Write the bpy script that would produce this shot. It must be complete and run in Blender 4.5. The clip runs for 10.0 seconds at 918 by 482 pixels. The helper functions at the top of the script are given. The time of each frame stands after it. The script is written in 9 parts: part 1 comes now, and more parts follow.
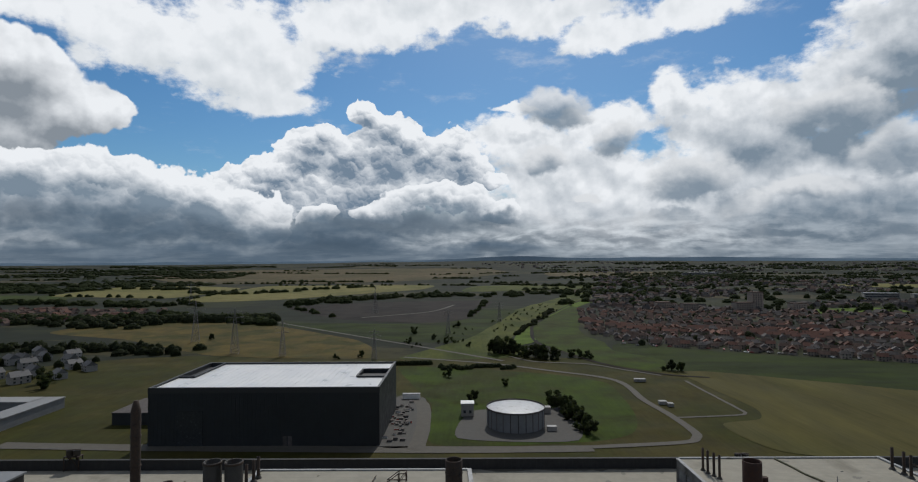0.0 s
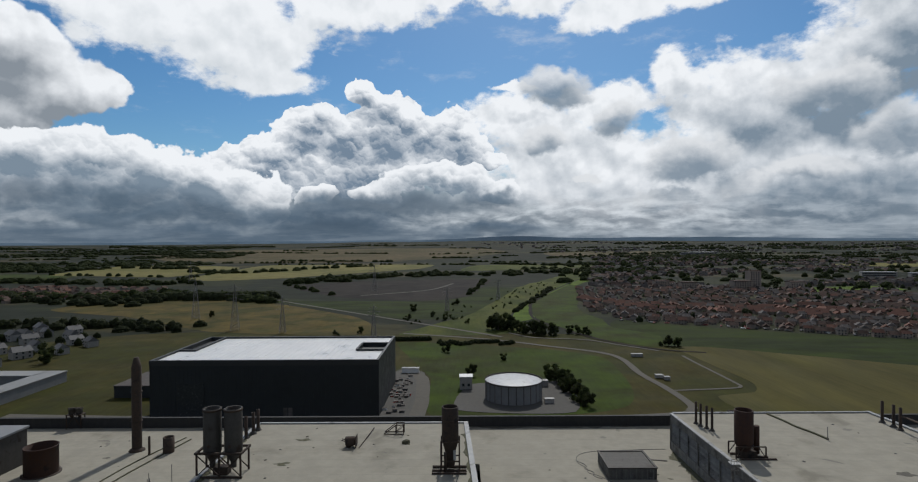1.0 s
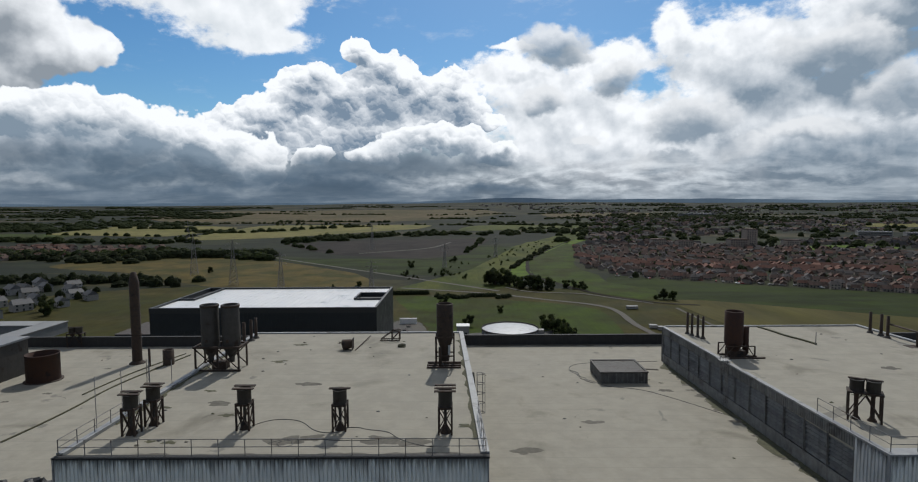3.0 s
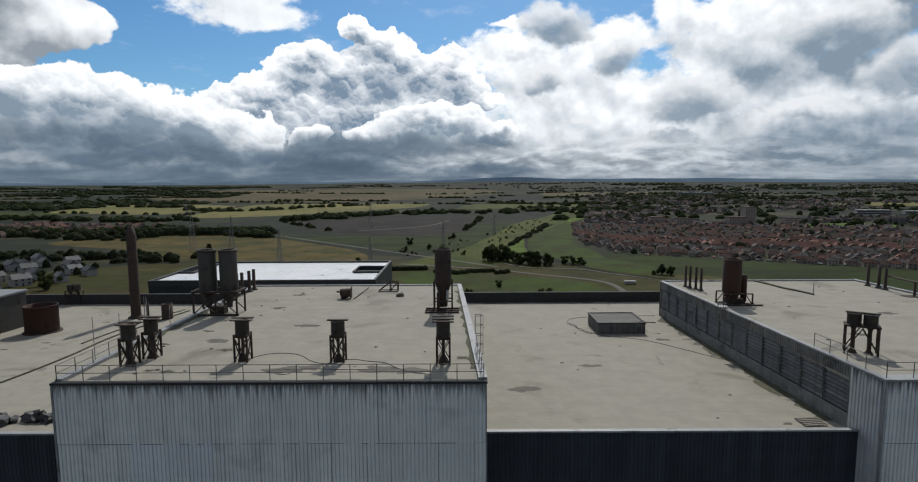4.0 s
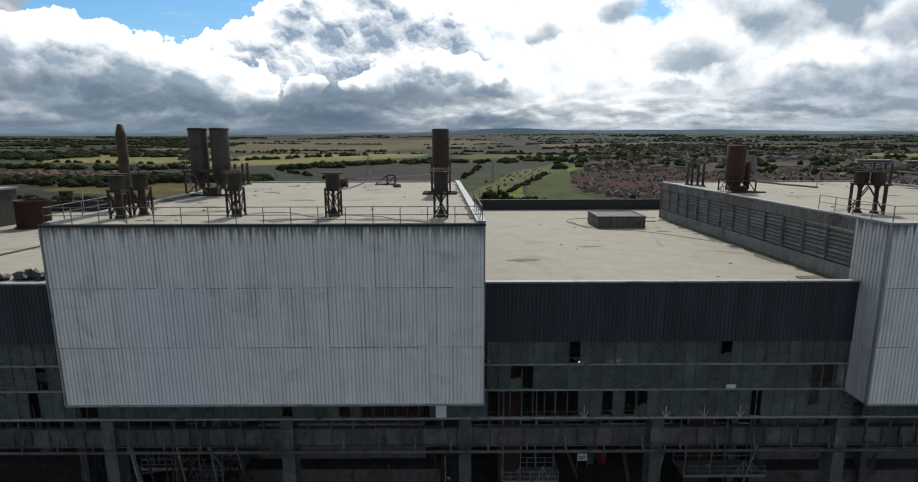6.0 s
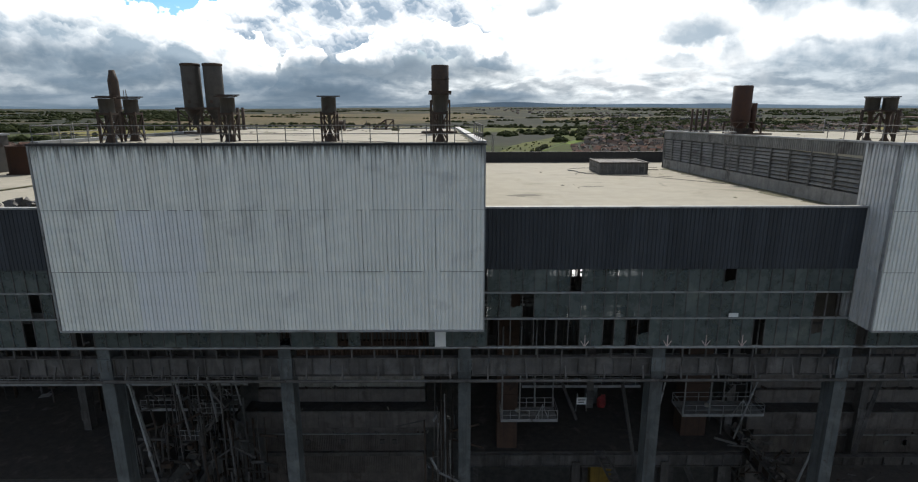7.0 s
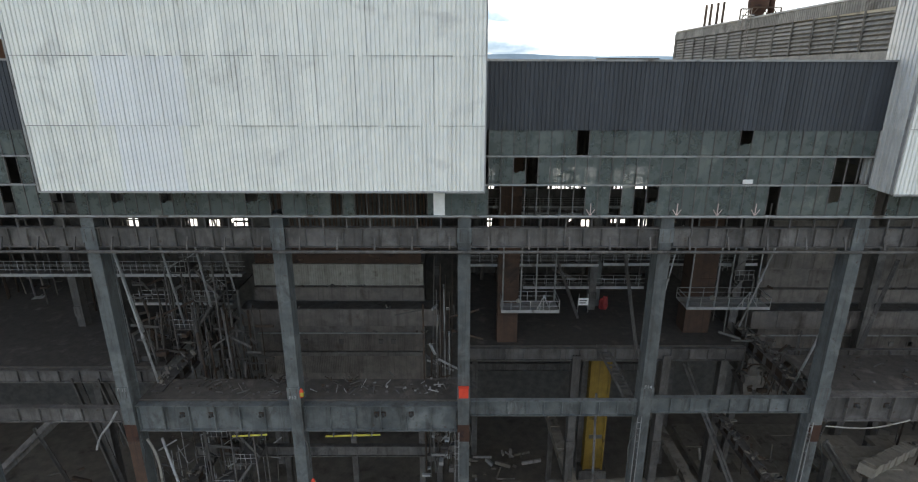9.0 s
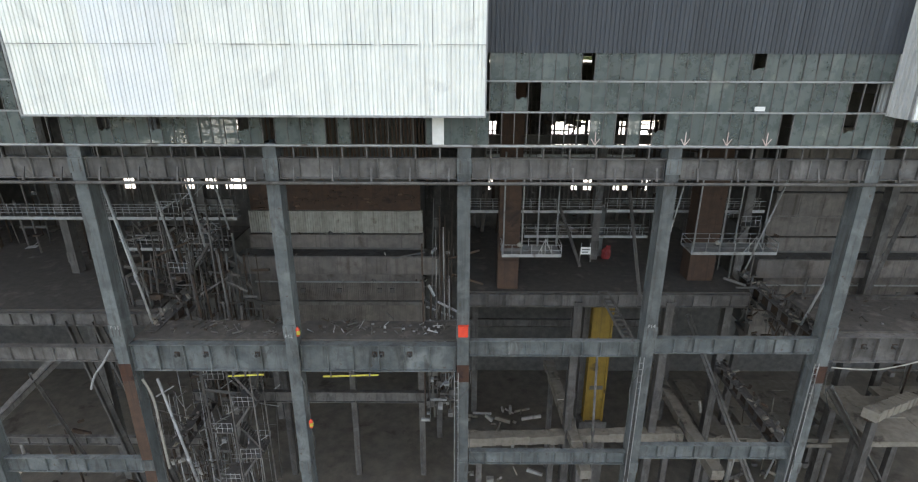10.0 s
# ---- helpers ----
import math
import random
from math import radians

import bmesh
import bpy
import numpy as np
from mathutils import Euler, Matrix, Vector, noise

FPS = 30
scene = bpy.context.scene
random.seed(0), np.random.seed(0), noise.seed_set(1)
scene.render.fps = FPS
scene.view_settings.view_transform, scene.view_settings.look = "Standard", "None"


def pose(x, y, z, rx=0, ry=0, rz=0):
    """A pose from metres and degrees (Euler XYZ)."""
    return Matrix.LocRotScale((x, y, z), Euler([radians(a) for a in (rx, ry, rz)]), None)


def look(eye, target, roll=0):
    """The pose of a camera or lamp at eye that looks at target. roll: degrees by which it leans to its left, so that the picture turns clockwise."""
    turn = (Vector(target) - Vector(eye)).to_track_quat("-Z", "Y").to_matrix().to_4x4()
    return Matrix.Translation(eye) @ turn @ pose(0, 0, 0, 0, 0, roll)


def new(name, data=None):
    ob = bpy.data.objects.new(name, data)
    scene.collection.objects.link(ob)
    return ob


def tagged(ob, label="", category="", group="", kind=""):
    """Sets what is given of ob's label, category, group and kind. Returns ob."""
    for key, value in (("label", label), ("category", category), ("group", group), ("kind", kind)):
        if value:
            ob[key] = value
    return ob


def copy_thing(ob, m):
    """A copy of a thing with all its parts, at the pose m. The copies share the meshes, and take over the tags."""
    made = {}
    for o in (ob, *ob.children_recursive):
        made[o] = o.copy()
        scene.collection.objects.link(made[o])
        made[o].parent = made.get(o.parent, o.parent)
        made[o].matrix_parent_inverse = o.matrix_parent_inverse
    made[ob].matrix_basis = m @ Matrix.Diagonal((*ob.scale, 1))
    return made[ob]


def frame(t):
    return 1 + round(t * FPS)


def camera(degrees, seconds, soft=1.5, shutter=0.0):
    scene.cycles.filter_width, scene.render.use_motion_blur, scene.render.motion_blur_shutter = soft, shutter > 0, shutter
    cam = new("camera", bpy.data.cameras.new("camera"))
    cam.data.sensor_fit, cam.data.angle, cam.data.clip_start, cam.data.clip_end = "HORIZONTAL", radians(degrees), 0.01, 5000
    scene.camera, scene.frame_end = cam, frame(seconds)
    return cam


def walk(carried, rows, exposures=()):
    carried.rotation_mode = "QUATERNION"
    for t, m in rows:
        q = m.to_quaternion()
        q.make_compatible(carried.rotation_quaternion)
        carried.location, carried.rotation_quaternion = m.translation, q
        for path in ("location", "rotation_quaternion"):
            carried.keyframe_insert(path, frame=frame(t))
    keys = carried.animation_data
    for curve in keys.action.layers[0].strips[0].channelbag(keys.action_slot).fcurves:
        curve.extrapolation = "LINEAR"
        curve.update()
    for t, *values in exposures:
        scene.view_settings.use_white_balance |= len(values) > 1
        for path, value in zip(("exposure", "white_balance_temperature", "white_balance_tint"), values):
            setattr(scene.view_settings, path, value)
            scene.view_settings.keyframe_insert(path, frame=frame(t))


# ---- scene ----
cam = camera(79.2, 10.0, soft=1.15)
# seconds, x, y, z, tilt, turn, roll
PATH = [
    (0.0, -0.63, -36.19, 90.19, 91.88, 0.47, 0.39),
    (0.5, -0.46, -36.25, 88.60, 90.86, 0.43, 0.38),
    (1.0, -0.33, -36.30, 87.01, 89.85, 0.39, 0.38),
    (1.5, -0.22, -36.34, 85.40, 88.86, 0.34, 0.37),
    (2.0, -0.14, -36.37, 83.73, 87.90, 0.28, 0.36),
    (2.5, -0.08, -36.40, 82.02, 86.94, 0.22, 0.35),
    (3.0, -0.04, -36.42, 80.24, 85.97, 0.16, 0.33),
    (3.5, -0.01, -36.43, 78.42, 84.96, 0.10, 0.31),
    (4.0, 0.00, -36.43, 76.55, 83.90, 0.04, 0.29),
    (4.5, 0.00, -36.43, 74.66, 82.77, -0.01, 0.27),
    (5.0, -0.00, -36.42, 72.75, 81.58, -0.06, 0.24),
    (5.5, -0.01, -36.40, 70.84, 80.33, -0.10, 0.21),
    (6.0, -0.03, -36.38, 68.96, 79.06, -0.14, 0.18),
    (6.5, -0.04, -36.35, 67.10, 77.78, -0.16, 0.14),
    (7.0, -0.05, -36.31, 65.29, 76.52, -0.17, 0.10),
    (7.5, -0.05, -36.26, 63.52, 75.31, -0.17, 0.06),
    (8.0, -0.05, -36.20, 61.80, 74.16, -0.16, 0.02),
    (8.5, -0.03, -36.14, 60.12, 73.07, -0.12, -0.03),
    (9.0, 0.00, -36.07, 58.45, 72.00, -0.07, -0.08),
    (9.5, 0.05, -36.00, 56.78, 70.88, -0.00, -0.13),
    (10.0, 0.12, -35.91, 55.05, 69.59, 0.09, -0.18),
]
import functools
EXPOSURES = [(0.0, -0.45, 6250, 10), (2.5, -0.28, 6250, 10), (4.5, -0.1, 6300, 10), (6.5, 0.4, 6550, 10), (7.5, 0.8, 6750, 10), (8.5, 1.6, 7050, 10), (9.0, 2.0, 7150, 10), (10.0, 2.8, 7350, 10)]
walk(cam, [(t, pose(x, y, z, p, r, w)) for t, x, y, z, p, w, r in PATH], EXPOSURES)

# ---- sun and sky ----
SUN_AZ, SUN_EL = 8.0, 46.5      # degrees right of straight ahead, degrees above the horizon
sun_data = bpy.data.lights.new("sun", "SUN")
sun_data.energy, sun_data.angle, sun_data.color = 3.1, radians(0.6), (1.0, 0.95, 0.87)
sun = new("sun", sun_data)
sun.matrix_world = look((300 * math.sin(radians(SUN_AZ)), 300, 400), (0, 0, 400 - 300 / math.cos(radians(SUN_AZ)) * math.tan(radians(SUN_EL))))


class Nodes:
    """Short hand to wire up a node tree."""

    def __init__(self, tree):
        self.tree = tree
        tree.nodes.clear()

    def add(self, kind, operation=None, feature=None, sky_type=None):
        n = self.tree.nodes.new(kind)
        if operation:
            n.operation = operation
        if feature:
            n.feature = feature
        if sky_type:
            n.sky_type, n.sun_disc = sky_type, False
        return n

    def put(self, socket, value):
        if isinstance(value, bpy.types.NodeSocket):
            self.tree.links.new(value, socket)
        elif value is not None:
            if isinstance(value, tuple) and len(value) == 3 and socket.type == "RGBA":
                value = (*value, 1.0)
            socket.default_value = value

    def math(self, op, a, b=None, c=None, clamp=False):
        n = self.add("ShaderNodeMath", op)
        n.use_clamp = clamp
        for s, v in zip(n.inputs, (a, b, c)):
            self.put(s, v)
        return n.outputs[0]

    def vec(self, op, a, b=None, c=None):
        n = self.add("ShaderNodeVectorMath", op)
        for s, v in zip(n.inputs, (a, b, c)):
            self.put(s, v)
        return n.outputs["Value"] if op in ("LENGTH", "DOT_PRODUCT", "DISTANCE") else n.outputs[0]

    def noise(self, vector, scale, detail=4.0, rough=0.5, dist=0.0, colour=False):
        n = self.add("ShaderNodeTexNoise")
        for key, v in (("Vector", vector), ("Scale", scale), ("Detail", detail), ("Roughness", rough), ("Distortion", dist)):
            self.put(n.inputs[key], v)
        return n.outputs["Color" if colour else "Fac"]

    def voronoi(self, vector, scale, feature="F1", out="Distance"):
        n = self.add("ShaderNodeTexVoronoi", feature=feature)
        self.put(n.inputs["Vector"], vector)
        self.put(n.inputs["Scale"], scale)
        return n.outputs[out]

    def mix(self, fac, a, b, blend="MIX"):
        n = self.add("ShaderNodeMix")
        n.data_type, n.blend_type = "RGBA", blend
        self.put(n.inputs[0], fac)
        self.put(n.inputs[6], a)
        self.put(n.inputs[7], b)
        return n.outputs[2]

    def ramp(self, value, lo, hi, a=0.0, b=1.0, smooth=True):
        n = self.add("ShaderNodeMapRange")
        n.interpolation_type, n.clamp = "SMOOTHSTEP" if smooth else "LINEAR", True
        for key, v in zip(range(5), (value, lo, hi, a, b)):
            self.put(n.inputs[key], v)
        return n.outputs[0]

    def xyz(self, x, y, z=0.0):
        n = self.add("ShaderNodeCombineXYZ")
        for s, v in zip(n.inputs, (x, y, z)):
            self.put(s, v)
        return n.outputs[0]


def build_sky():
    """Blue sky with banks of broken cumulus: bearing and height in degrees lay the large banks out, noise does the rest."""
    world = bpy.data.worlds.new("sky")
    scene.world = world
    world.use_nodes = True
    n = Nodes(world.node_tree)
    sky = n.add("ShaderNodeTexSky", sky_type="NISHITA")
    sky.sun_elevation, sky.sun_rotation = radians(SUN_EL), radians(SUN_AZ)
    sky.air_density, sky.dust_density, sky.ozone_density = 1.0, 0.6, 2.5
    blue = n.vec("SCALE", sky.outputs[0])
    blue.node.inputs["Scale"].default_value = SKY_STRENGTH
    rich = n.add("ShaderNodeHueSaturation")
    n.put(rich.inputs["Saturation"], 1.25)
    n.put(rich.inputs["Color"], blue)
    blue = n.vec("MULTIPLY", rich.outputs[0], (0.80, 1.03, 1.10))
    way = n.add("ShaderNodeTexCoord").outputs["Generated"]
    sep = n.add("ShaderNodeSeparateXYZ")
    n.put(sep.inputs[0], way)
    x, y, z = sep.outputs
    az = n.math("MULTIPLY", n.math("ARCTAN2", x, y), 57.2958)
    el = n.math("MULTIPLY", n.math("ARCSINE", z), 57.2958)
    # clouds flatten towards the horizon
    flat = n.xyz(az, el)
    lofty = n.xyz(n.math("MULTIPLY", az, 0.16), n.math("MULTIPLY", n.math("SQRT", n.math("MAXIMUM", el, 0.0)), 1.25), 3.0)
    # billows: round heads on heads, each lit on its upper side

    def heap(scale, smooth):
        m = n.add("ShaderNodeTexVoronoi", feature="SMOOTH_F1")
        for key, value in (("Vector", curl), ("Scale", scale), ("Smoothness", smooth)):
            n.put(m.inputs[key], value)
        off = n.vec("DOT_PRODUCT", n.vec("SUBTRACT", curl, m.outputs["Position"]), (0.25 * scale, scale, 0.0))
        return m.outputs["Distance"], off

    def wobble(v, scale, detail, amount):
        return n.vec("MULTIPLY", n.vec("SUBTRACT", n.noise(v, scale, detail, 0.5, colour=True), (0.5, 0.5, 0.5)), (amount, amount, 0.0))

    curl = n.vec("ADD", flat, n.vec("ADD", wobble(flat, 0.9, 2.0, 1.3), wobble(flat, 4.0, 2.0, 0.22)))
    warped = n.vec("ADD", flat, n.vec("ADD", wobble(flat, 0.14, 3.0, 4.2), wobble(flat, 0.7, 3.0, 1.4)))
    d1, u1 = heap(0.42, 0.7)
    d2, u2 = heap(1.05, 0.6)
    d3, u3 = heap(2.6, 0.5)
    total = lambda rows: functools.reduce(lambda p, q: n.math("ADD", p, q), [n.math("MULTIPLY", v, k) for v, k in rows])
    bulge = n.math("SUBTRACT", total([(d1, 0.36), (d2, 0.26), (d3, 0.09)]), 0.33)
    round_lit = total([(u1, 0.48), (u2, 0.36), (u3, 0.16)])
    mist = n.math("SUBTRACT", n.noise(flat, 0.30, 6.0, 0.5), 0.5)
    mist_up = n.math("SUBTRACT", n.noise(n.vec("ADD", flat, (0.3, 1.0, 0.0)), 0.30, 6.0, 0.5), 0.5)
    mist_lit = n.math("SUBTRACT", mist, mist_up)
    crisp = n.math("ADD", bulge, n.math("MULTIPLY", mist, 0.15))
    broad = n.noise(lofty, 1.5, 7.0, 0.55)
    torn = n.math("MULTIPLY", n.math("SUBTRACT", n.noise(n.vec("MULTIPLY", flat, (0.75, 1.2, 1.0)), 0.40, 10.0, 0.62), 0.5), 1.5)
    mixed = n.math("ADD", n.math("MULTIPLY", torn, 0.5), n.math("MULTIPLY", bulge, 0.55))

    def bank(rows, edge, shift=0.0, soft=0.25):
        near = None
        for a, e, ra, re in rows:
            d = n.vec("LENGTH", n.vec("MULTIPLY_ADD", warped, (1 / ra, 1 / re, 0.0), (-a / ra, (shift - e) / re, 0.0)))
            near = d if near is None else n.math("SMOOTH_MIN", near, d, soft)
        return n.math("ADD", near, edge)

    HIGH = [(-39.7, 21.9, 9.5, 2.5), (30.0, 24.3, 8.6, 2.1), (-22.5, 19.5, 8.6, 4.8), (-19.7, 15.7, 4.8, 1.9), (-30.2, 20.0, 6.7, 3.4), (-11.1, 23.2, 8.6, 2.8), (0.4, 25.1, 11.5, 2.2), (15.6, 21.6, 5.7, 1.9), (8.0, 24.0, 7.6, 1.9), (23.3, 23.0, 5.7, 1.9), (5.1, 32.9, 57.3, 7.6)]
    ANVIL = [(-35.4, 13.2, 4.2, 2.7), (-32.4, 13.1, 1.7, 1.5), (-39.7, 15.7, 4.8, 3.4), (-39.7, 11.4, 3.8, 2.9)]
    RIGHT = [(5.5, 12.4, 6.0, 2.6), (14.5, 13.4, 6.0, 2.2), (20.6, 14.8, 2.3, 2.7), (27.1, 11.9, 7.6, 4.8), (33.8, 13.8, 6.7, 4.8), (39.5, 16.7, 5.7, 5.7), (29.0, 4.8, 22.9, 7.2), (12.8, 6.7, 11.5, 4.3), (5.6, 15.4, 2.9, 0.5), (9.9, 9.0, 7.6, 4.3)]
    PUFFS = [(9.6, 15.6, 3.6, 2.2), (10.1, 15.1, 3.4, 1.8), (15.8, 11.8, 2.3, 2.1), (8.0, 9.7, 3.1, 1.7), (22.5, 7.2, 4.4, 2.3), (33.6, 13.1, 4.8, 2.3), (32.4, 5.8, 4.3, 1.1), (12.4, 6.0, 1.8, 0.7), (19.5, 4.2, 3.8, 1.1), (27.1, 4.9, 2.9, 1.0), (38.6, 8.6, 4.3, 2.3)]
    TOWER = [(-2.1, 8.4, 3.4, 1.9), (0.9, 8.7, 2.9, 1.6), (-10.1, 15.0, 1.9, 1.5), (-8.3, 13.8, 2.5, 1.8), (-3.6, 10.6, 3.8, 2.1), (-12.0, 10.4, 4.3, 2.3), (-5.9, 12.7, 1.7, 1.5), (-8.0, 10.2, 4.0, 3.4), (-0.8, 11.9, 2.5, 1.6), (-0.6, 10.0, 3.1, 2.3), (-14.6, 11.9, 2.7, 1.6), (-15.9, 10.2, 2.9, 1.7), (-10.6, 7.2, 10.5, 2.9), (-19.7, 7.7, 5.7, 2.2), (2.9, 8.0, 2.3, 1.1)]
    LEFT = [(-34.0, 8.1, 4.3, 1.9), (-39.7, 7.9, 4.8, 2.1), (-29.2, 7.0, 3.8, 2.1), (-24.9, 6.2, 3.8, 2.1), (-20.6, 4.5, 3.3, 2.1), (-18.7, 3.0, 1.9, 1.0), (-32.1, 4.3, 11.5, 3.8)]
    SHELF = [(-2.3, 6.2, 5.7, 1.3), (3.2, 5.1, 2.9, 1.1), (-8.2, 5.1, 2.9, 1.0), (-14.6, 4.7, 2.1, 1.1)]
    UNDER = [(-7.1, 3.8, 11.5, 1.4), (-28.3, 2.6, 13.4, 1.1), (2.6, 4.3, 4.3, 0.8), (-17.4, 3.1, 4.8, 1.0), (-37.8, 4.2, 5.7, 1.5), (-31.1, 4.2, 4.8, 1.3), (-24.5, 3.3, 4.8, 1.0)]
    RAIN = [(-13.0, 1.0, 9.5, 2.5), (-28.3, 0.3, 15.3, 1.5), (2.3, 0.9, 8.6, 1.0)]
    # the rest of the sky, outside those banks
    away = n.math("MAXIMUM", n.ramp(n.math("ABSOLUTE", az), 46, 60), n.ramp(el, 28, 38))
    other = n.math("MULTIPLY", n.ramp(n.math("ADD", broad, n.math("MULTIPLY", away, 0.10)), 0.50, 0.62), away)
    white, pale, mid, dark = (1.17, 1.18, 1.18), (0.74, 0.79, 0.82), (0.27, 0.345, 0.42), (0.09, 0.14, 0.195)
    blue_grey = (0.235, 0.315, 0.41)

    def lay(colour, rows, edge, rim, core, shift, lo, hi, strength, light, relief, depth=(1.3, 0.1), opacity=1.0):
        here, above = bank(rows, edge), bank(rows, n.math("MULTIPLY", edge, 0.35), shift)
        shade = n.math("SUBTRACT", n.ramp(above, depth[0], depth[1], 0.0, strength), n.math("MULTIPLY", light, relief), clamp=True)
        return n.mix(n.math("MULTIPLY", n.ramp(here, lo, hi), opacity), colour, n.mix(shade, rim, core))

    colour = blue
    veil = n.ramp(n.noise(n.vec("MULTIPLY", flat, (0.5, 1.3, 1.0)), 0.22, 8.0, 0.65), 0.52, 0.78, 0.0, 0.55)
    colour = n.mix(veil, colour, (0.95, 0.97, 1.0))
    colour = n.mix(other, colour, n.mix(n.ramp(broad, 0.55, 0.78), (0.36, 0.375, 0.40), (0.22, 0.235, 0.26)))
    # murk low down behind all the banks
    colour = n.mix(n.ramp(el, 8.5, 4.0), colour, n.mix(n.ramp(az, -20, 12), (0.28, 0.335, 0.385), (0.64, 0.69, 0.72)))
    colour = lay(colour, HIGH, torn, white, pale, 3.5, 1.12, 0.72, 0.55, mist_lit, 1.6, (1.2, 0.0))
    colour = lay(colour, ANVIL, n.math("MULTIPLY", crisp, 0.45), white, (0.33, 0.37, 0.41), 2.6, 1.04, 0.92, 1.0, mist_lit, 1.3, (1.5, 0.15))
    # the white bank greys towards its far end
    far_end = n.ramp(az, 14, 42, 0.36, 1.3)
    colour = lay(colour, RIGHT, torn, white, mid, 3.0, 1.10, 0.72, far_end, mist_lit, 1.4, (1.5, -0.1))
    colour = lay(colour, PUFFS, mixed, (0.98, 0.99, 0.99), mid, 1.5, 1.10, 0.72, 1.0, n.math("ADD", n.math("MULTIPLY", round_lit, 0.6), mist_lit), 0.45, (1.5, 0.25), 0.9)
    colour = lay(colour, TOWER, crisp, white, blue_grey, 1.5, 1.02, 0.96, 1.0, round_lit, 1.0, (1.4, 0.0))
    colour = lay(colour, LEFT, crisp, white, mid, 1.8, 1.04, 0.95, 1.05, n.math("ADD", n.math("MULTIPLY", round_lit, 0.8), mist_lit), 0.75, (1.5, 0.15))
    colour = lay(colour, SHELF, crisp, white, mid, 0.9, 1.04, 0.94, 1.0, round_lit, 0.6, (1.35, 0.2))
    # far rows of small flat-based clouds
    rows_at = n.xyz(n.math("MULTIPLY", az, 0.26), n.math("MULTIPLY", el, 0.78), 11.0)
    small = n.noise(rows_at, 1.0, 9.0, 0.58, 0.3)
    small_up = n.noise(n.vec("ADD", rows_at, (0.06, 0.35, 0.0)), 1.0, 9.0, 0.58, 0.3)
    tops = n.math("ADD", n.ramp(small, 0.30, 0.72), n.math("MULTIPLY", n.math("SUBTRACT", small, small_up), 1.5), clamp=True)
    flock = n.mix(tops, (0.155, 0.20, 0.25), (0.76, 0.81, 0.84))
    flock = n.mix(n.ramp(az, -30, 6), n.mix(0.5, flock, (0.13, 0.175, 0.22)), flock)
    flock = n.mix(n.ramp(az, 16, 42, 0.0, 0.5), flock, (0.25, 0.31, 0.37))
    colour = n.mix(n.ramp(el, 5.6, 1.4, 0.0, 0.75), colour, flock)
    colour = lay(colour, UNDER, mixed, (0.19, 0.255, 0.325), dark, 0.6, 1.3, 0.4, 1.0, mist_lit, 1.0, (1.4, 0.2), 0.78)
    colour = lay(colour, RAIN, n.math("MULTIPLY", torn, 0.5), (0.128, 0.186, 0.252), (0.082, 0.125, 0.175), 0.5, 1.35, 0.3, 1.0, mist_lit, 0.6, (1.2, 0.2), 0.95)
    # hazy bars over the horizon
    streak = n.noise(n.xyz(n.math("MULTIPLY", az, 0.16), n.math("MULTIPLY", el, 1.3), 7.0), 1.4, 8.0, 0.6)
    bars = n.mix(n.ramp(streak, 0.38, 0.64), (0.155, 0.205, 0.26), (0.42, 0.48, 0.53))
    bars = n.mix(n.ramp(az, -8, 16), n.mix(0.6, bars, (0.12, 0.17, 0.225)), bars)
    colour = n.mix(n.ramp(el, 1.8, 0.1, 0.0, 0.65), colour, bars)
    colour = n.mix(n.ramp(el, -0.5, -2.0), colour, (0.05, 0.055, 0.05))
    bg = n.add("ShaderNodeBackground")
    n.put(bg.inputs[0], colour)
    out = n.add("ShaderNodeOutputWorld")
    n.put(out.inputs[0], bg.outputs[0])


SKY_STRENGTH = 0.085
build_sky()

# ---- materials ----


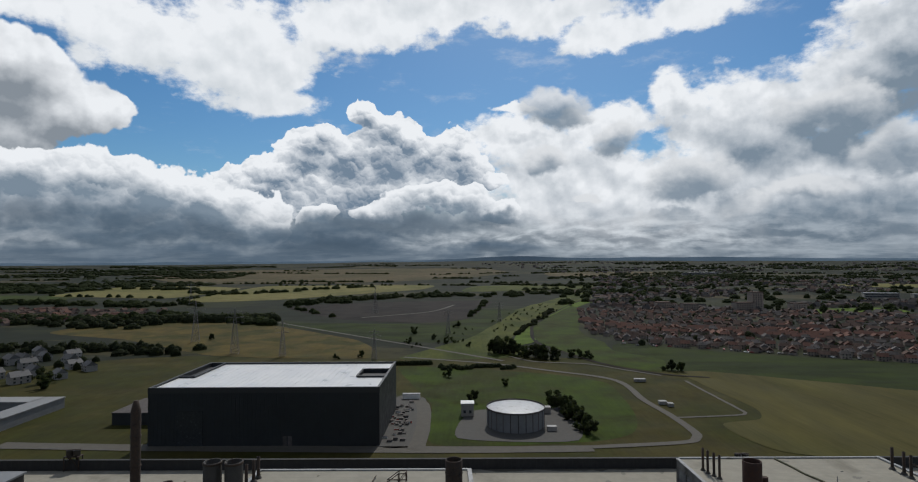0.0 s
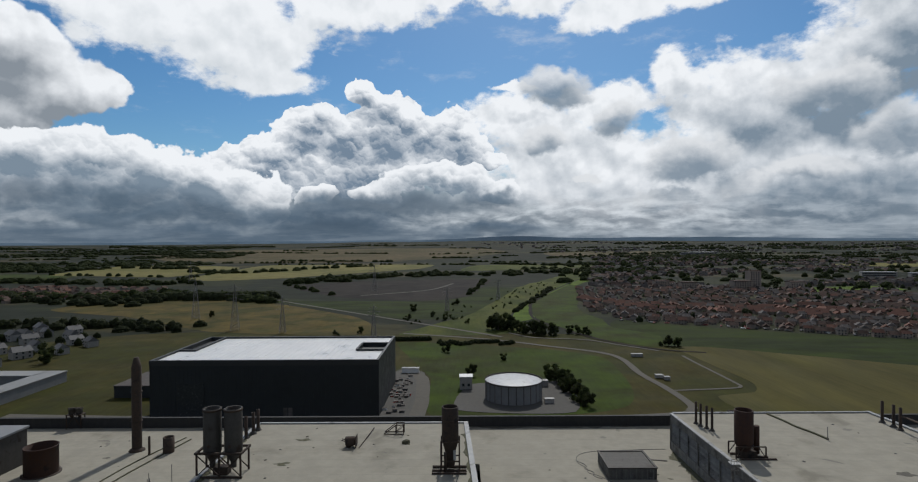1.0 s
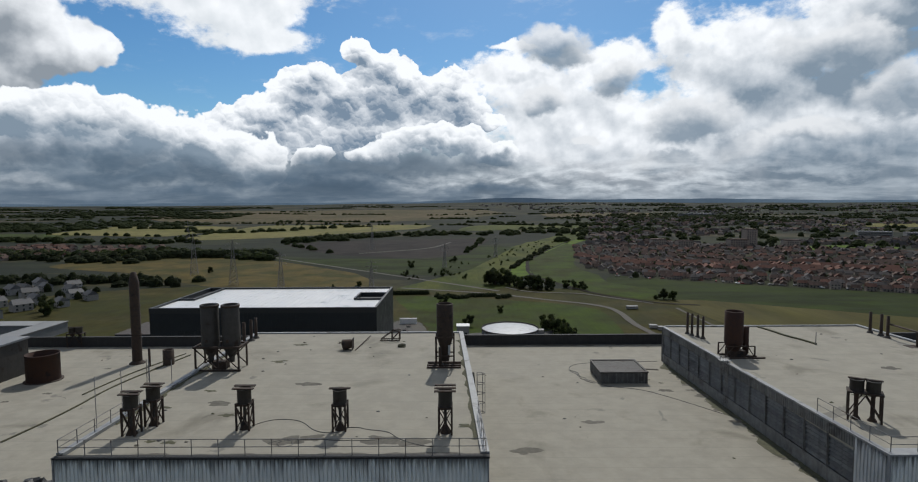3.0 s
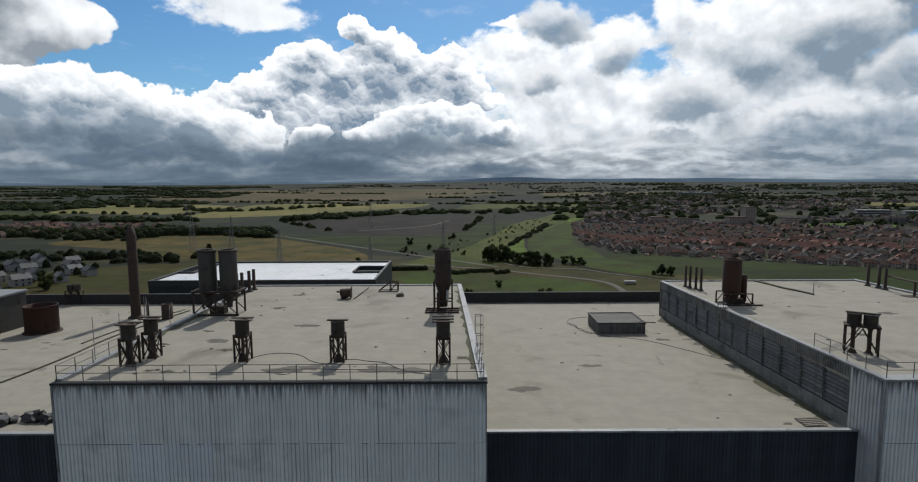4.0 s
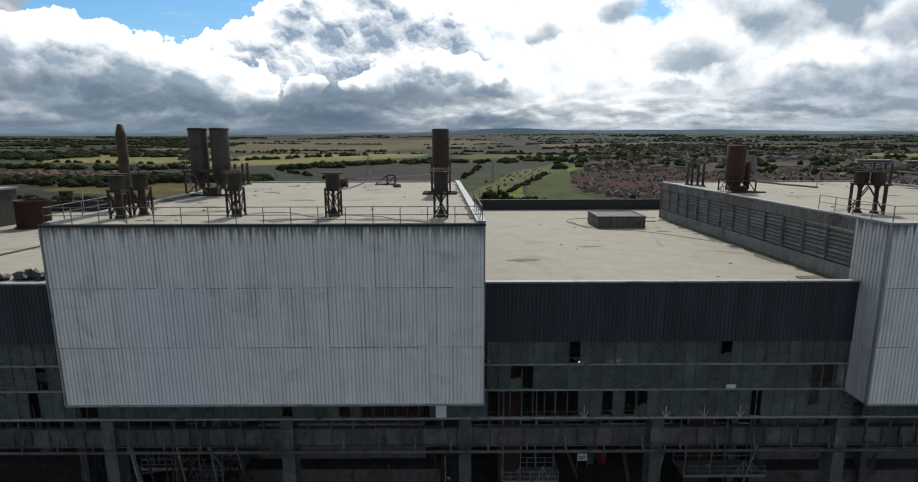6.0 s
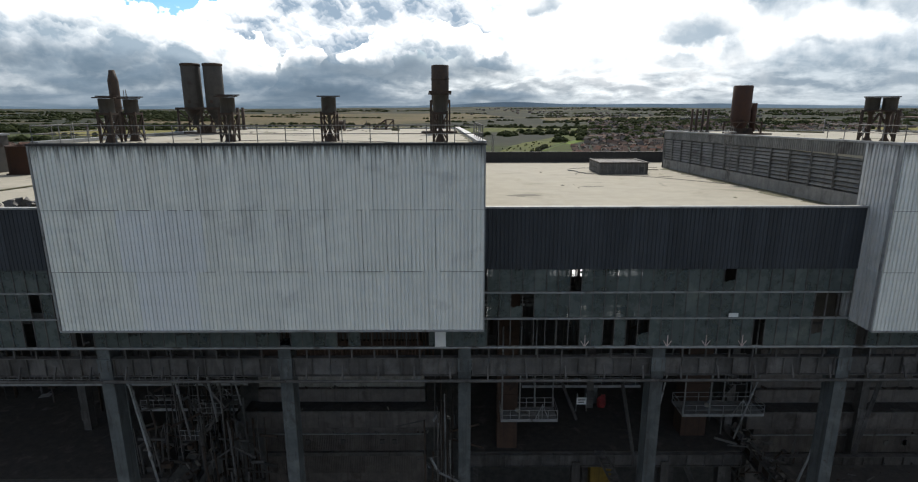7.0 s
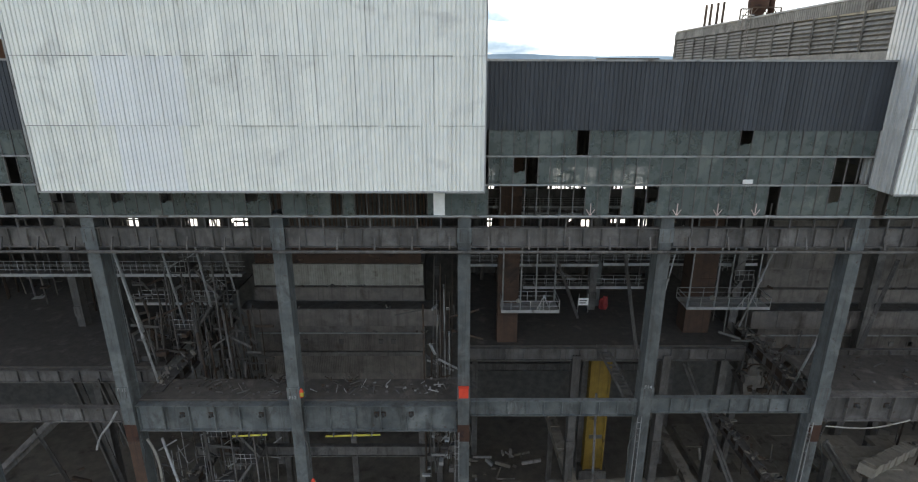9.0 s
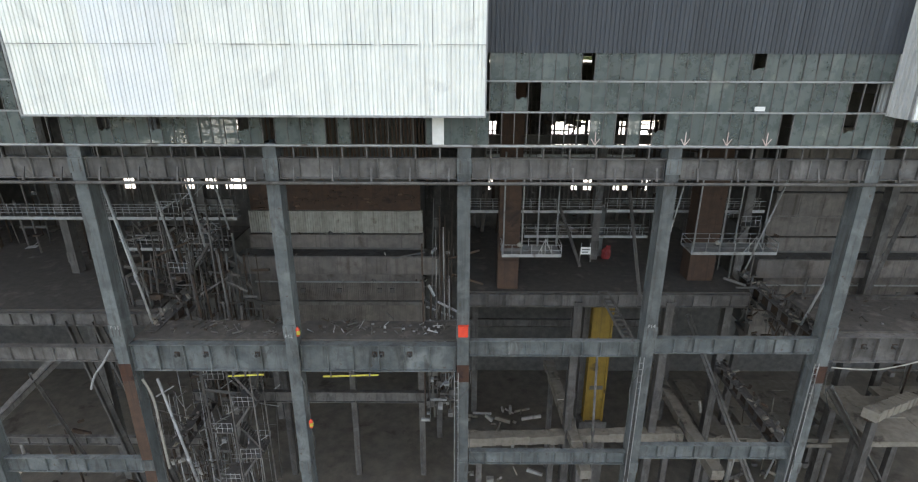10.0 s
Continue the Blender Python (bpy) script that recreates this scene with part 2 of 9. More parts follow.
def surface(name, a, b, scale=1.0, rough=0.8, metal=0.0, spots=None, spot_scale=0.2, spot_at=(0.55, 0.7), bump=0.15, bump_scale=12.0,
            vary=0.15, streak=None, streak_amount=0.6, stretch=(1, 1, 1), near=None, spec=0.4):
    """A two-colour weathered surface: fine grain, broad stains, upright streaks, a little difference from piece to piece."""
    m = bpy.data.materials.new(name)
    m.use_nodes = True
    n = Nodes(m.node_tree)
    pos = n.vec("MULTIPLY", n.add("ShaderNodeNewGeometry").outputs["Position"], stretch)
    grain = n.noise(pos, scale, 8.0, 0.65)
    colour = n.mix(n.ramp(grain, 0.3, 0.7), a, b)
    if spots:
        colour = n.mix(n.ramp(n.noise(pos, spot_scale, 7.0, 0.6, 0.4), *spot_at), colour, spots)
    if streak:
        drip = n.noise(n.vec("MULTIPLY", pos, (2.2, 2.2, 0.09)), 1.0, 6.0, 0.7)
        colour = n.mix(n.ramp(drip, 0.48, 0.75, 0.0, streak_amount), colour, streak)
    if near:
        colour = near(n, pos, colour)
    r = n.add("ShaderNodeObjectInfo").outputs["Random"]
    if vary:
        hsv = n.add("ShaderNodeHueSaturation")
        n.put(hsv.inputs["Value"], n.ramp(r, 0, 1, 1 - vary, 1 + vary, False))
        n.put(hsv.inputs["Color"], colour)
        colour = hsv.outputs[0]
    bsdf = n.add("ShaderNodeBsdfPrincipled")
    n.put(bsdf.inputs["Base Color"], colour)
    n.put(bsdf.inputs["Roughness"], n.ramp(grain, 0.2, 0.8, max(rough - 0.12, 0.03), min(rough + 0.12, 1.0)))
    n.put(bsdf.inputs["Metallic"], metal)
    n.put(bsdf.inputs["Specular IOR Level"], spec)
    if bump:
        bp = n.add("ShaderNodeBump")
        n.put(bp.inputs["Strength"], bump)
        n.put(bp.inputs["Distance"], 0.05)
        n.put(bp.inputs["Height"], n.noise(pos, bump_scale, 5.0, 0.6))
        n.put(bsdf.inputs["Normal"], bp.outputs[0])
    out = n.add("ShaderNodeOutputMaterial")
    n.put(out.inputs[0], bsdf.outputs[0])
    return m


def top_grime(n, pos, colour):
    """Black run-off that hangs down from the roof edge of the white cladding."""
    sep = n.add("ShaderNodeSeparateXYZ")
    n.put(sep.inputs[0], pos)
    drip = n.noise(n.vec("MULTIPLY", pos, (3.2, 3.2, 0.06)), 1.0, 7.0, 0.78)
    depth = n.ramp(drip, 0.38, 0.78, 0.2, 3.0)
    fall = n.math("SUBTRACT", 63.0, sep.outputs[2])
    dirt = n.ramp(n.math("DIVIDE", fall, depth), 1.0, 0.0, 0.0, 0.8)
    return n.mix(dirt, colour, (0.025, 0.025, 0.025))


def puddles(n, pos, colour):
    """Roof felt: laid in strips, with worn light patches and stains."""
    sep = n.add("ShaderNodeSeparateXYZ")
    n.put(sep.inputs[0], pos)
    wob = n.noise(pos, 0.4, 3.0, 0.5)
    strip = n.math("FRACT", n.math("ADD", n.math("MULTIPLY", sep.outputs[1], 0.5), n.math("MULTIPLY", wob, 0.12)))
    seam = n.ramp(n.math("ABSOLUTE", n.math("SUBTRACT", strip, 0.5)), 0.03, 0.0, 0.0, 0.35)
    colour = n.mix(seam, colour, (0.12, 0.115, 0.105))
    pond = n.ramp(n.noise(pos, 0.16, 6.0, 0.55, 0.8), 0.66, 0.69, 0.0, 0.55)
    return n.mix(pond, colour, (0.10, 0.095, 0.085))


M = {}
M["white_sheet"] = surface("white_sheet", (0.710, 0.732, 0.707), (0.799, 0.809, 0.769), 0.7, 0.55, bump=0.05, streak=(0.399, 0.404, 0.373), streak_amount=0.5, vary=0.035, near=top_grime, spots=(0.610, 0.623, 0.602), spot_scale=0.3)
M["pale_sheet"] = surface("pale_sheet", (0.70, 0.722, 0.73), (0.755, 0.775, 0.78), 0.7, 0.5, bump=0.05, vary=0.03, streak=(0.46, 0.48, 0.49), streak_amount=0.4)
M["dark_sheet"] = surface("dark_sheet", (0.032, 0.037, 0.046), (0.041, 0.047, 0.056), 0.8, 0.5, bump=0.05, streak=(0.080, 0.092, 0.104), streak_amount=0.35, vary=0.14)
M["glazing"] = surface("glazing", (0.085, 0.104, 0.102), (0.114, 0.137, 0.132), 0.9, 0.28, bump=0.03, streak=(0.055, 0.064, 0.060), streak_amount=0.6, vary=0.2, spots=(0.150, 0.172, 0.160), spot_scale=0.4)


def see_through(m, share):
    """Dirty glass that lets some of what is behind it show."""
    n = m.node_tree
    bsdf = next(q for q in n.nodes if q.type == "BSDF_PRINCIPLED")
    out = next(q for q in n.nodes if q.type == "OUTPUT_MATERIAL")
    clear = n.nodes.new("ShaderNodeBsdfTransparent")
    both = n.nodes.new("ShaderNodeMixShader")
    both.inputs[0].default_value = share
    n.links.new(bsdf.outputs[0], both.inputs[1])
    n.links.new(clear.outputs[0], both.inputs[2])
    n.links.new(both.outputs[0], out.inputs[0])


see_through(M["glazing"], 0.2)


def worn_paint(pale, dark, rust):
    """Old paint on plate steel: chalky patches, dark run-off, rust creeping in at two sizes."""
    def near(n, pos, colour):
        chalk = n.ramp(n.noise(pos, 0.55, 6.0, 0.62, 0.6), 0.50, 0.66, 0.0, 0.42)
        colour = n.mix(chalk, colour, pale)
        soot_dark = n.ramp(n.noise(n.vec("MULTIPLY", pos, (1.1, 1.1, 0.35)), 0.9, 7.0, 0.68, 0.8), 0.50, 0.68, 0.0, 0.65)
        colour = n.mix(soot_dark, colour, dark)
        flake = n.ramp(n.noise(pos, 2.6, 8.0, 0.7, 0.4), 0.60, 0.68, 0.0, 0.8)
        return n.mix(flake, colour, rust)
    return near


M["felt"] = surface("felt", (0.240, 0.224, 0.180), (0.306, 0.286, 0.232), 0.5, 0.9, bump=0.3, bump_scale=4, spots=(0.186, 0.172, 0.134), spot_scale=0.13, vary=0.0, near=puddles, stretch=(1, 1, 1))
M["flashing"] = surface("flashing", (0.216, 0.222, 0.222), (0.300, 0.306, 0.306), 1.5, 0.5, spots=(0.096, 0.090, 0.084), spot_scale=0.6, vary=0.08)
M["parapet"] = surface("parapet", (0.020, 0.020, 0.021), (0.036, 0.036, 0.036), 1.5, 0.8, streak=(0.07, 0.07, 0.065), streak_amount=0.25, vary=0.05)
M["concrete"] = surface("concrete", (0.25, 0.24, 0.225), (0.36, 0.35, 0.33), 1.0, 0.9, spots=(0.15, 0.145, 0.13), spot_scale=0.4, streak=(0.10, 0.10, 0.095))
M["rust"] = surface("rust", (0.037, 0.017, 0.012), (0.060, 0.029, 0.018), 2.2, 0.85, spots=(0.018, 0.010, 0.010), spot_scale=0.7, bump=0.35, streak=(0.025, 0.013, 0.012))
M["dark_rust"] = surface("dark_rust", (0.032, 0.023, 0.018), (0.060, 0.040, 0.028), 2.5, 0.85, spots=(0.015, 0.012, 0.011), spot_scale=0.9, bump=0.3)
M["stack_steel"] = surface("stack_steel", (0.039, 0.037, 0.032), (0.066, 0.060, 0.054), 1.6, 0.7, spots=(0.031, 0.019, 0.013), spot_scale=0.9, streak=(0.019, 0.015, 0.012))
M["steel_blue"] = surface("steel_blue", (0.070, 0.081, 0.085), (0.118, 0.130, 0.132), 0.9, 0.55, streak=(0.034, 0.030, 0.026), streak_amount=0.7, vary=0.22, near=worn_paint((0.190, 0.205, 0.205), (0.040, 0.038, 0.036), (0.060, 0.040, 0.029)))
M["steel_grey"] = surface("steel_grey", (0.066, 0.063, 0.061), (0.118, 0.112, 0.107), 0.9, 0.7, streak=(0.029, 0.024, 0.020), streak_amount=0.7, vary=0.25, near=worn_paint((0.180, 0.176, 0.172), (0.036, 0.033, 0.031), (0.054, 0.036, 0.026)))
M["galvanised"] = surface("galvanised", (0.239, 0.248, 0.252), (0.351, 0.360, 0.362), 2.0, 0.55, 0.3, spots=(0.118, 0.105, 0.095), spot_scale=0.8)
M["rail"] = surface("rail", (0.13, 0.125, 0.12), (0.22, 0.21, 0.2), 3.0, 0.7, spots=(0.08, 0.05, 0.035), spot_scale=1.5)
M["louvre"] = surface("louvre", (0.101, 0.101, 0.098), (0.172, 0.172, 0.164), 1.5, 0.7, spots=(0.055, 0.051, 0.047), spot_scale=0.5, streak=(0.035, 0.033, 0.031), vary=0.25)
# Even dark grey: sooty surfaces, and plain dark undersides, backings and recesses.
M["soot_dark"] = surface("soot_dark", (0.064, 0.063, 0.062), (0.112, 0.109, 0.102), 1.0, 0.95, bump=0.3)
M["deck"] = surface("deck", (0.046, 0.043, 0.040), (0.080, 0.073, 0.066), 1.4, 0.95, spots=(0.112, 0.100, 0.090), spot_scale=0.6, bump=0.4)
M["boiler"] = surface("boiler", (0.094, 0.086, 0.080), (0.160, 0.144, 0.132), 0.8, 0.9, spots=(0.066, 0.055, 0.048), spot_scale=0.35, streak=(0.055, 0.044, 0.039), streak_amount=0.75, vary=0.16)
M["lagging"] = surface("lagging", (0.225, 0.217, 0.195), (0.315, 0.307, 0.277), 1.4, 0.7, spots=(0.120, 0.105, 0.090), spot_scale=0.6, streak=(0.090, 0.075, 0.060))
M["brown_duct"] = surface("brown_duct", (0.045, 0.027, 0.019), (0.075, 0.045, 0.032), 1.2, 0.85, spots=(0.026, 0.019, 0.017), spot_scale=0.6, streak=(0.022, 0.017, 0.015))
M["tubes"] = surface("tubes", (0.076, 0.047, 0.034), (0.128, 0.085, 0.064), 1.5, 0.85, spots=(0.034, 0.025, 0.022), spot_scale=0.5)
M["mud"] = surface("mud", (0.112, 0.101, 0.087), (0.172, 0.155, 0.132), 0.6, 0.95, spots=(0.069, 0.059, 0.050), spot_scale=0.2, bump=0.5)
M["tan_beam"] = surface("tan_beam", (0.150, 0.136, 0.114), (0.225, 0.206, 0.175), 1.2, 0.9, spots=(0.075, 0.066, 0.055), spot_scale=0.5)
M["yellow"] = surface("yellow", (0.183, 0.115, 0.018), (0.238, 0.157, 0.030), 1.5, 0.6, spots=(0.064, 0.044, 0.018), spot_scale=0.6, streak=(0.043, 0.034, 0.021))
M["yellow_tube"] = surface("yellow_tube", (0.350, 0.313, 0.040), (0.434, 0.394, 0.080), 2.0, 0.5)
M["red_paint"] = surface("red_paint", (0.527, 0.043, 0.025), (0.637, 0.068, 0.034), 3.0, 0.5)
M["red_plastic"] = surface("red_plastic", (0.17, 0.022, 0.024), (0.25, 0.032, 0.034), 2.0, 0.5)
# White cladding with shade put into its colour, besides its streaks and roof-edge grime.
M["shaded_dirty_sheet"] = surface("shaded_dirty_sheet", (0.44, 0.45, 0.45), (0.54, 0.55, 0.545), 0.7, 0.6, bump=0.05, streak=(0.20, 0.20, 0.19), streak_amount=0.7, vary=0.06, near=top_grime, spots=(0.36, 0.37, 0.36), spot_scale=0.3)
M["sign_white"] = surface("sign_white", (0.72, 0.72, 0.70), (0.8, 0.8, 0.78), 3.0, 0.5)
M["column_paint"] = surface("column_paint", (0.25, 0.26, 0.26), (0.36, 0.37, 0.37), 3.0, 0.6)
M["ink"] = surface("ink", (0.03, 0.03, 0.03), (0.05, 0.05, 0.05), 3.0, 0.6, bump=0)
M["pink_arrow"] = surface("pink_arrow", (0.50, 0.38, 0.36), (0.60, 0.50, 0.47), 3.0, 0.6)
M["felt_stain"] = surface("felt_stain", (0.085, 0.078, 0.062), (0.14, 0.13, 0.105), 2.0, 0.9, spots=(0.06, 0.055, 0.042), spot_scale=0.8)
M["moss"] = surface("moss", (0.05, 0.052, 0.03), (0.10, 0.095, 0.055), 3.0, 0.95, bump=0.6)
M["black_clad"] = surface("black_clad", (0.019, 0.022, 0.025), (0.027, 0.031, 0.034), 0.3, 0.5, streak=(0.036, 0.040, 0.042), streak_amount=0.3, vary=0.1, bump=0.03)
M["bright_roof"] = surface("bright_roof", (0.595, 0.595, 0.587), (0.691, 0.688, 0.676), 0.08, 0.35, bump=0.02, vary=0.05)
M["tank_roof"] = surface("tank_roof", (0.34, 0.35, 0.36), (0.44, 0.45, 0.46), 0.3, 0.5, spots=(0.22, 0.22, 0.21), spot_scale=0.4)
M["grey_roof"] = surface("grey_roof", (0.158, 0.163, 0.169), (0.203, 0.208, 0.214), 0.2, 0.6)
M["render_white"] = surface("render_white", (0.270, 0.260, 0.245), (0.323, 0.312, 0.291), 0.4, 0.9, bump=0.05, vary=0.12)
M["render_tan"] = surface("render_tan", (0.22, 0.185, 0.155), (0.32, 0.27, 0.225), 0.4, 0.9, bump=0.05, vary=0.3)
M["tile_brown"] = surface("tile_brown", (0.066, 0.047, 0.039), (0.105, 0.074, 0.062), 0.5, 0.95, vary=0.3, spec=0.1)
M["tile_red"] = surface("tile_red", (0.125, 0.068, 0.053), (0.170, 0.094, 0.072), 0.5, 0.95, vary=0.3, spec=0.1)
M["tile_grey"] = surface("tile_grey", (0.088, 0.080, 0.076), (0.134, 0.122, 0.116), 0.5, 0.95, vary=0.3, spec=0.1)
M["tile_pale"] = surface("tile_pale", (0.167, 0.167, 0.164), (0.211, 0.211, 0.206), 0.5, 0.5, vary=0.2)
M["tile_slate"] = surface("tile_slate", (0.085, 0.084, 0.084), (0.125, 0.123, 0.121), 0.5, 0.7, vary=0.25)
M["window_dark"] = surface("window_dark", (0.03, 0.033, 0.036), (0.045, 0.05, 0.055), 1.0, 0.2, bump=0)


def foliage(name, a, b, through_colour):
    """Leaves: dull on top, and light that falls on the far side shows through."""
    m = surface(name, a, b, 0.35, 0.9, bump=0, vary=0.25, spec=0.1)
    n = m.node_tree
    bsdf = next(q for q in n.nodes if q.type == "BSDF_PRINCIPLED")
    out = next(q for q in n.nodes if q.type == "OUTPUT_MATERIAL")
    glow = n.nodes.new("ShaderNodeBsdfTranslucent")
    glow.inputs[0].default_value = (*through_colour, 1)
    both = n.nodes.new("ShaderNodeMixShader")
    both.inputs[0].default_value = 0.45
    n.links.new(bsdf.outputs[0], both.inputs[1])
    n.links.new(glow.outputs[0], both.inputs[2])
    n.links.new(both.outputs[0], out.inputs[0])
    return m


M["leaves_dark"] = foliage("leaves_dark", (0.027, 0.034, 0.018), (0.048, 0.058, 0.028), (0.060, 0.074, 0.024))
M["leaves"] = foliage("leaves", (0.028, 0.038, 0.015), (0.050, 0.064, 0.026), (0.075, 0.095, 0.028))
M["bark"] = surface("bark", (0.06, 0.045, 0.03), (0.10, 0.08, 0.06), 3.0, 0.95)
M["asphalt"] = surface("asphalt", (0.048, 0.047, 0.043), (0.071, 0.069, 0.063), 0.3, 0.95, vary=0)
M["path"] = surface("path", (0.070, 0.064, 0.052), (0.098, 0.089, 0.074), 0.3, 0.95, vary=0)
M["gravel"] = surface("gravel", (0.059, 0.057, 0.051), (0.084, 0.079, 0.071), 0.5, 0.95, vary=0)


def grass(name, a, b, c, broad=0.008, stretch=(1, 1, 1)):
    def mottle(n, pos, colour):
        rough = n.noise(pos, 0.035, 8.0, 0.7)
        lines = n.noise(n.vec("MULTIPLY", pos, (0.55, 0.05, 0.0)), 1.0, 4.0, 0.6)
        v = n.math("ADD", n.ramp(rough, 0.25, 0.75, 0.62, 1.38, False), n.ramp(lines, 0.3, 0.7, -0.12, 0.12, False))
        hsv = n.add("ShaderNodeHueSaturation")
        n.put(hsv.inputs["Value"], v)
        n.put(hsv.inputs["Color"], colour)
        return hsv.outputs[0]
    return surface(name, a, b, 0.05, 0.95, spots=c, spot_scale=broad, spot_at=(0.42, 0.62), bump=0.4, bump_scale=0.8, vary=0, stretch=stretch, spec=0.1, near=mottle)


M["grass"] = grass("grass", (0.028, 0.030, 0.006), (0.039, 0.040, 0.008), (0.048, 0.041, 0.010), 0.014)
M["grass_green"] = grass("grass_green", (0.029, 0.046, 0.005), (0.041, 0.062, 0.007), (0.030, 0.036, 0.006), 0.02)
M["grass_bright"] = grass("grass_bright", (0.070, 0.109, 0.012), (0.088, 0.133, 0.014), (0.056, 0.087, 0.012), 0.015)
M["crop"] = grass("crop", (0.065, 0.058, 0.017), (0.076, 0.067, 0.021), (0.057, 0.056, 0.014), 0.01, (1, 0.25, 1))
M["crop_yellow"] = grass("crop_yellow", (0.138, 0.125, 0.040), (0.163, 0.147, 0.053), (0.110, 0.107, 0.034), 0.004)
M["crop_tan"] = grass("crop_tan", (0.080, 0.063, 0.030), (0.096, 0.075, 0.036), (0.060, 0.053, 0.022), 0.003)
M["meadow"] = grass("meadow", (0.072, 0.056, 0.016), (0.098, 0.074, 0.021), (0.044, 0.043, 0.011), 0.02)
M["rough_green"] = grass("rough_green", (0.020, 0.030, 0.004), (0.030, 0.043, 0.006), (0.014, 0.022, 0.003), 0.015, (0.5, 1.4, 1))
M["coal"] = grass("coal", (0.021, 0.017, 0.014), (0.030, 0.025, 0.021), (0.015, 0.013, 0.011), 0.01)
M["corridor"] = grass("corridor", (0.059, 0.068, 0.013), (0.076, 0.084, 0.018), (0.037, 0.051, 0.009), 0.012, (1, 0.5, 1))


def far_land():
    """Open country: a patchwork of dim fields, woods and stubble."""
    def patch(n, pos, colour):
        cell = n.voronoi(n.vec("MULTIPLY", pos, (0.0026, 0.0040, 0.0)), 1.0, "F1", "Color")
        sep = n.add("ShaderNodeSeparateColor")
        n.put(sep.inputs[0], cell)
        colour = n.mix(n.ramp(sep.outputs[0], 0.62, 0.67), colour, (0.044, 0.041, 0.019))
        colour = n.mix(n.ramp(sep.outputs[1], 0.80, 0.85), colour, (0.056, 0.049, 0.027))
        wood = n.ramp(n.noise(n.vec("MULTIPLY", pos, (0.0025, 0.006, 0.0)), 1.0, 6.0, 0.65), 0.44, 0.50)
        return n.mix(wood, colour, (0.016, 0.020, 0.012))
    return surface("far_land", (0.024, 0.028, 0.013), (0.033, 0.037, 0.017), 0.02, 0.95, vary=0, bump=0.3, bump_scale=0.5, near=patch, spec=0.1)


M["land"] = far_land()
# Distance haze is put into this blue base colour.
M["haze_hill"] = surface("haze_hill", (0.112, 0.162, 0.213), (0.149, 0.207, 0.265), 0.004, 1.0, vary=0, bump=0, spec=0.0)

# ---- building blocks ----


def box(bm, x0, x1, y0, y1, z0, z1):
    v = [bm.verts.new(p) for p in ((x0, y0, z0), (x1, y0, z0), (x1, y1, z0), (x0, y1, z0), (x0, y0, z1), (x1, y0, z1), (x1, y1, z1), (x0, y1, z1))]
    for f in ((3, 2, 1, 0), (4, 5, 6, 7), (0, 1, 5, 4), (1, 2, 6, 5), (2, 3, 7, 6), (3, 0, 4, 7)):
        bm.faces.new([v[i] for i in f])


def tube(bm, a, b, r, seg=8, r2=None, caps=True):
    a, b = Vector(a), Vector(b)
    d = (b - a).normalized()
    s = d.orthogonal().normalized()
    t = d.cross(s)
    r2 = r if r2 is None else r2
    rings = []
    for p, q in ((a, r), (b, r2)):
        rings.append([bm.verts.new(p + (s * math.cos(i * math.tau / seg) + t * math.sin(i * math.tau / seg)) * q) for i in range(seg)])
    for i in range(seg):
        f = bm.faces.new((rings[0][i], rings[0][(i + 1) % seg], rings[1][(i + 1) % seg], rings[1][i]))
        f.smooth = seg > 6
    if caps:
        bm.faces.new(rings[0][::-1])
        bm.faces.new(rings[1])


def beam(bm, a, b, w, h=None):
    """A straight bar of square section from a to b."""
    a, b = Vector(a), Vector(b)
    d = (b - a).normalized()
    side = d.cross(Vector((0, 0, 1)))
    side = side.normalized() if side.length > 1e-4 else Vector((1, 0, 0))
    up = side.cross(d).normalized()
    h = w if h is None else h
    v = [bm.verts.new(p + side * sx * w / 2 + up * sz * h / 2) for p in (a, b) for sx, sz in ((-1, -1), (1, -1), (1, 1), (-1, 1))]
    for f in ((0, 1, 2, 3), (7, 6, 5, 4), (0, 4, 5, 1), (1, 5, 6, 2), (2, 6, 7, 3), (3, 7, 4, 0)):
        bm.faces.new([v[i] for i in f])


def lathe(bm, rows, seg=20, centre=(0, 0), close=False):
    """Turn a profile of (radius, height) round an upright axis."""
    rings = [[bm.verts.new((centre[0] + r * math.cos(i * math.tau / seg), centre[1] + r * math.sin(i * math.tau / seg), z)) for i in range(seg)] for r, z in rows]
    for lo, hi in zip(rings, rings[1:]):
        for i in range(seg):
            f = bm.faces.new((lo[i], lo[(i + 1) % seg], hi[(i + 1) % seg], hi[i]))
            f.smooth = True
    if close:
        bm.faces.new(rings[0][::-1])
        bm.faces.new(rings[-1])


def mesh_of(bm, name, mat):
    bmesh.ops.recalc_face_normals(bm, faces=bm.faces[:])
    me = bpy.data.meshes.new(name)
    bm.to_mesh(me)
    bm.free()
    me.materials.append(M[mat] if isinstance(mat, str) else mat)
    return me


def part(name, bm, mat, parent=None, label="", at=None):
    me = bm if isinstance(bm, bpy.types.Mesh) else mesh_of(bm, name, mat)
    ob = new(name, me)
    if parent is not None:
        ob.parent = parent
    if at is not None:
        ob.location = at
    return tagged(ob, label)


def thing(name, at, label, category, group="", kind="", turn=0.0):
    ob = new(name)
    ob.empty_display_size = 0.2
    ob.matrix_basis = pose(*at, 0, 0, turn)
    return tagged(ob, label, category, group, kind)


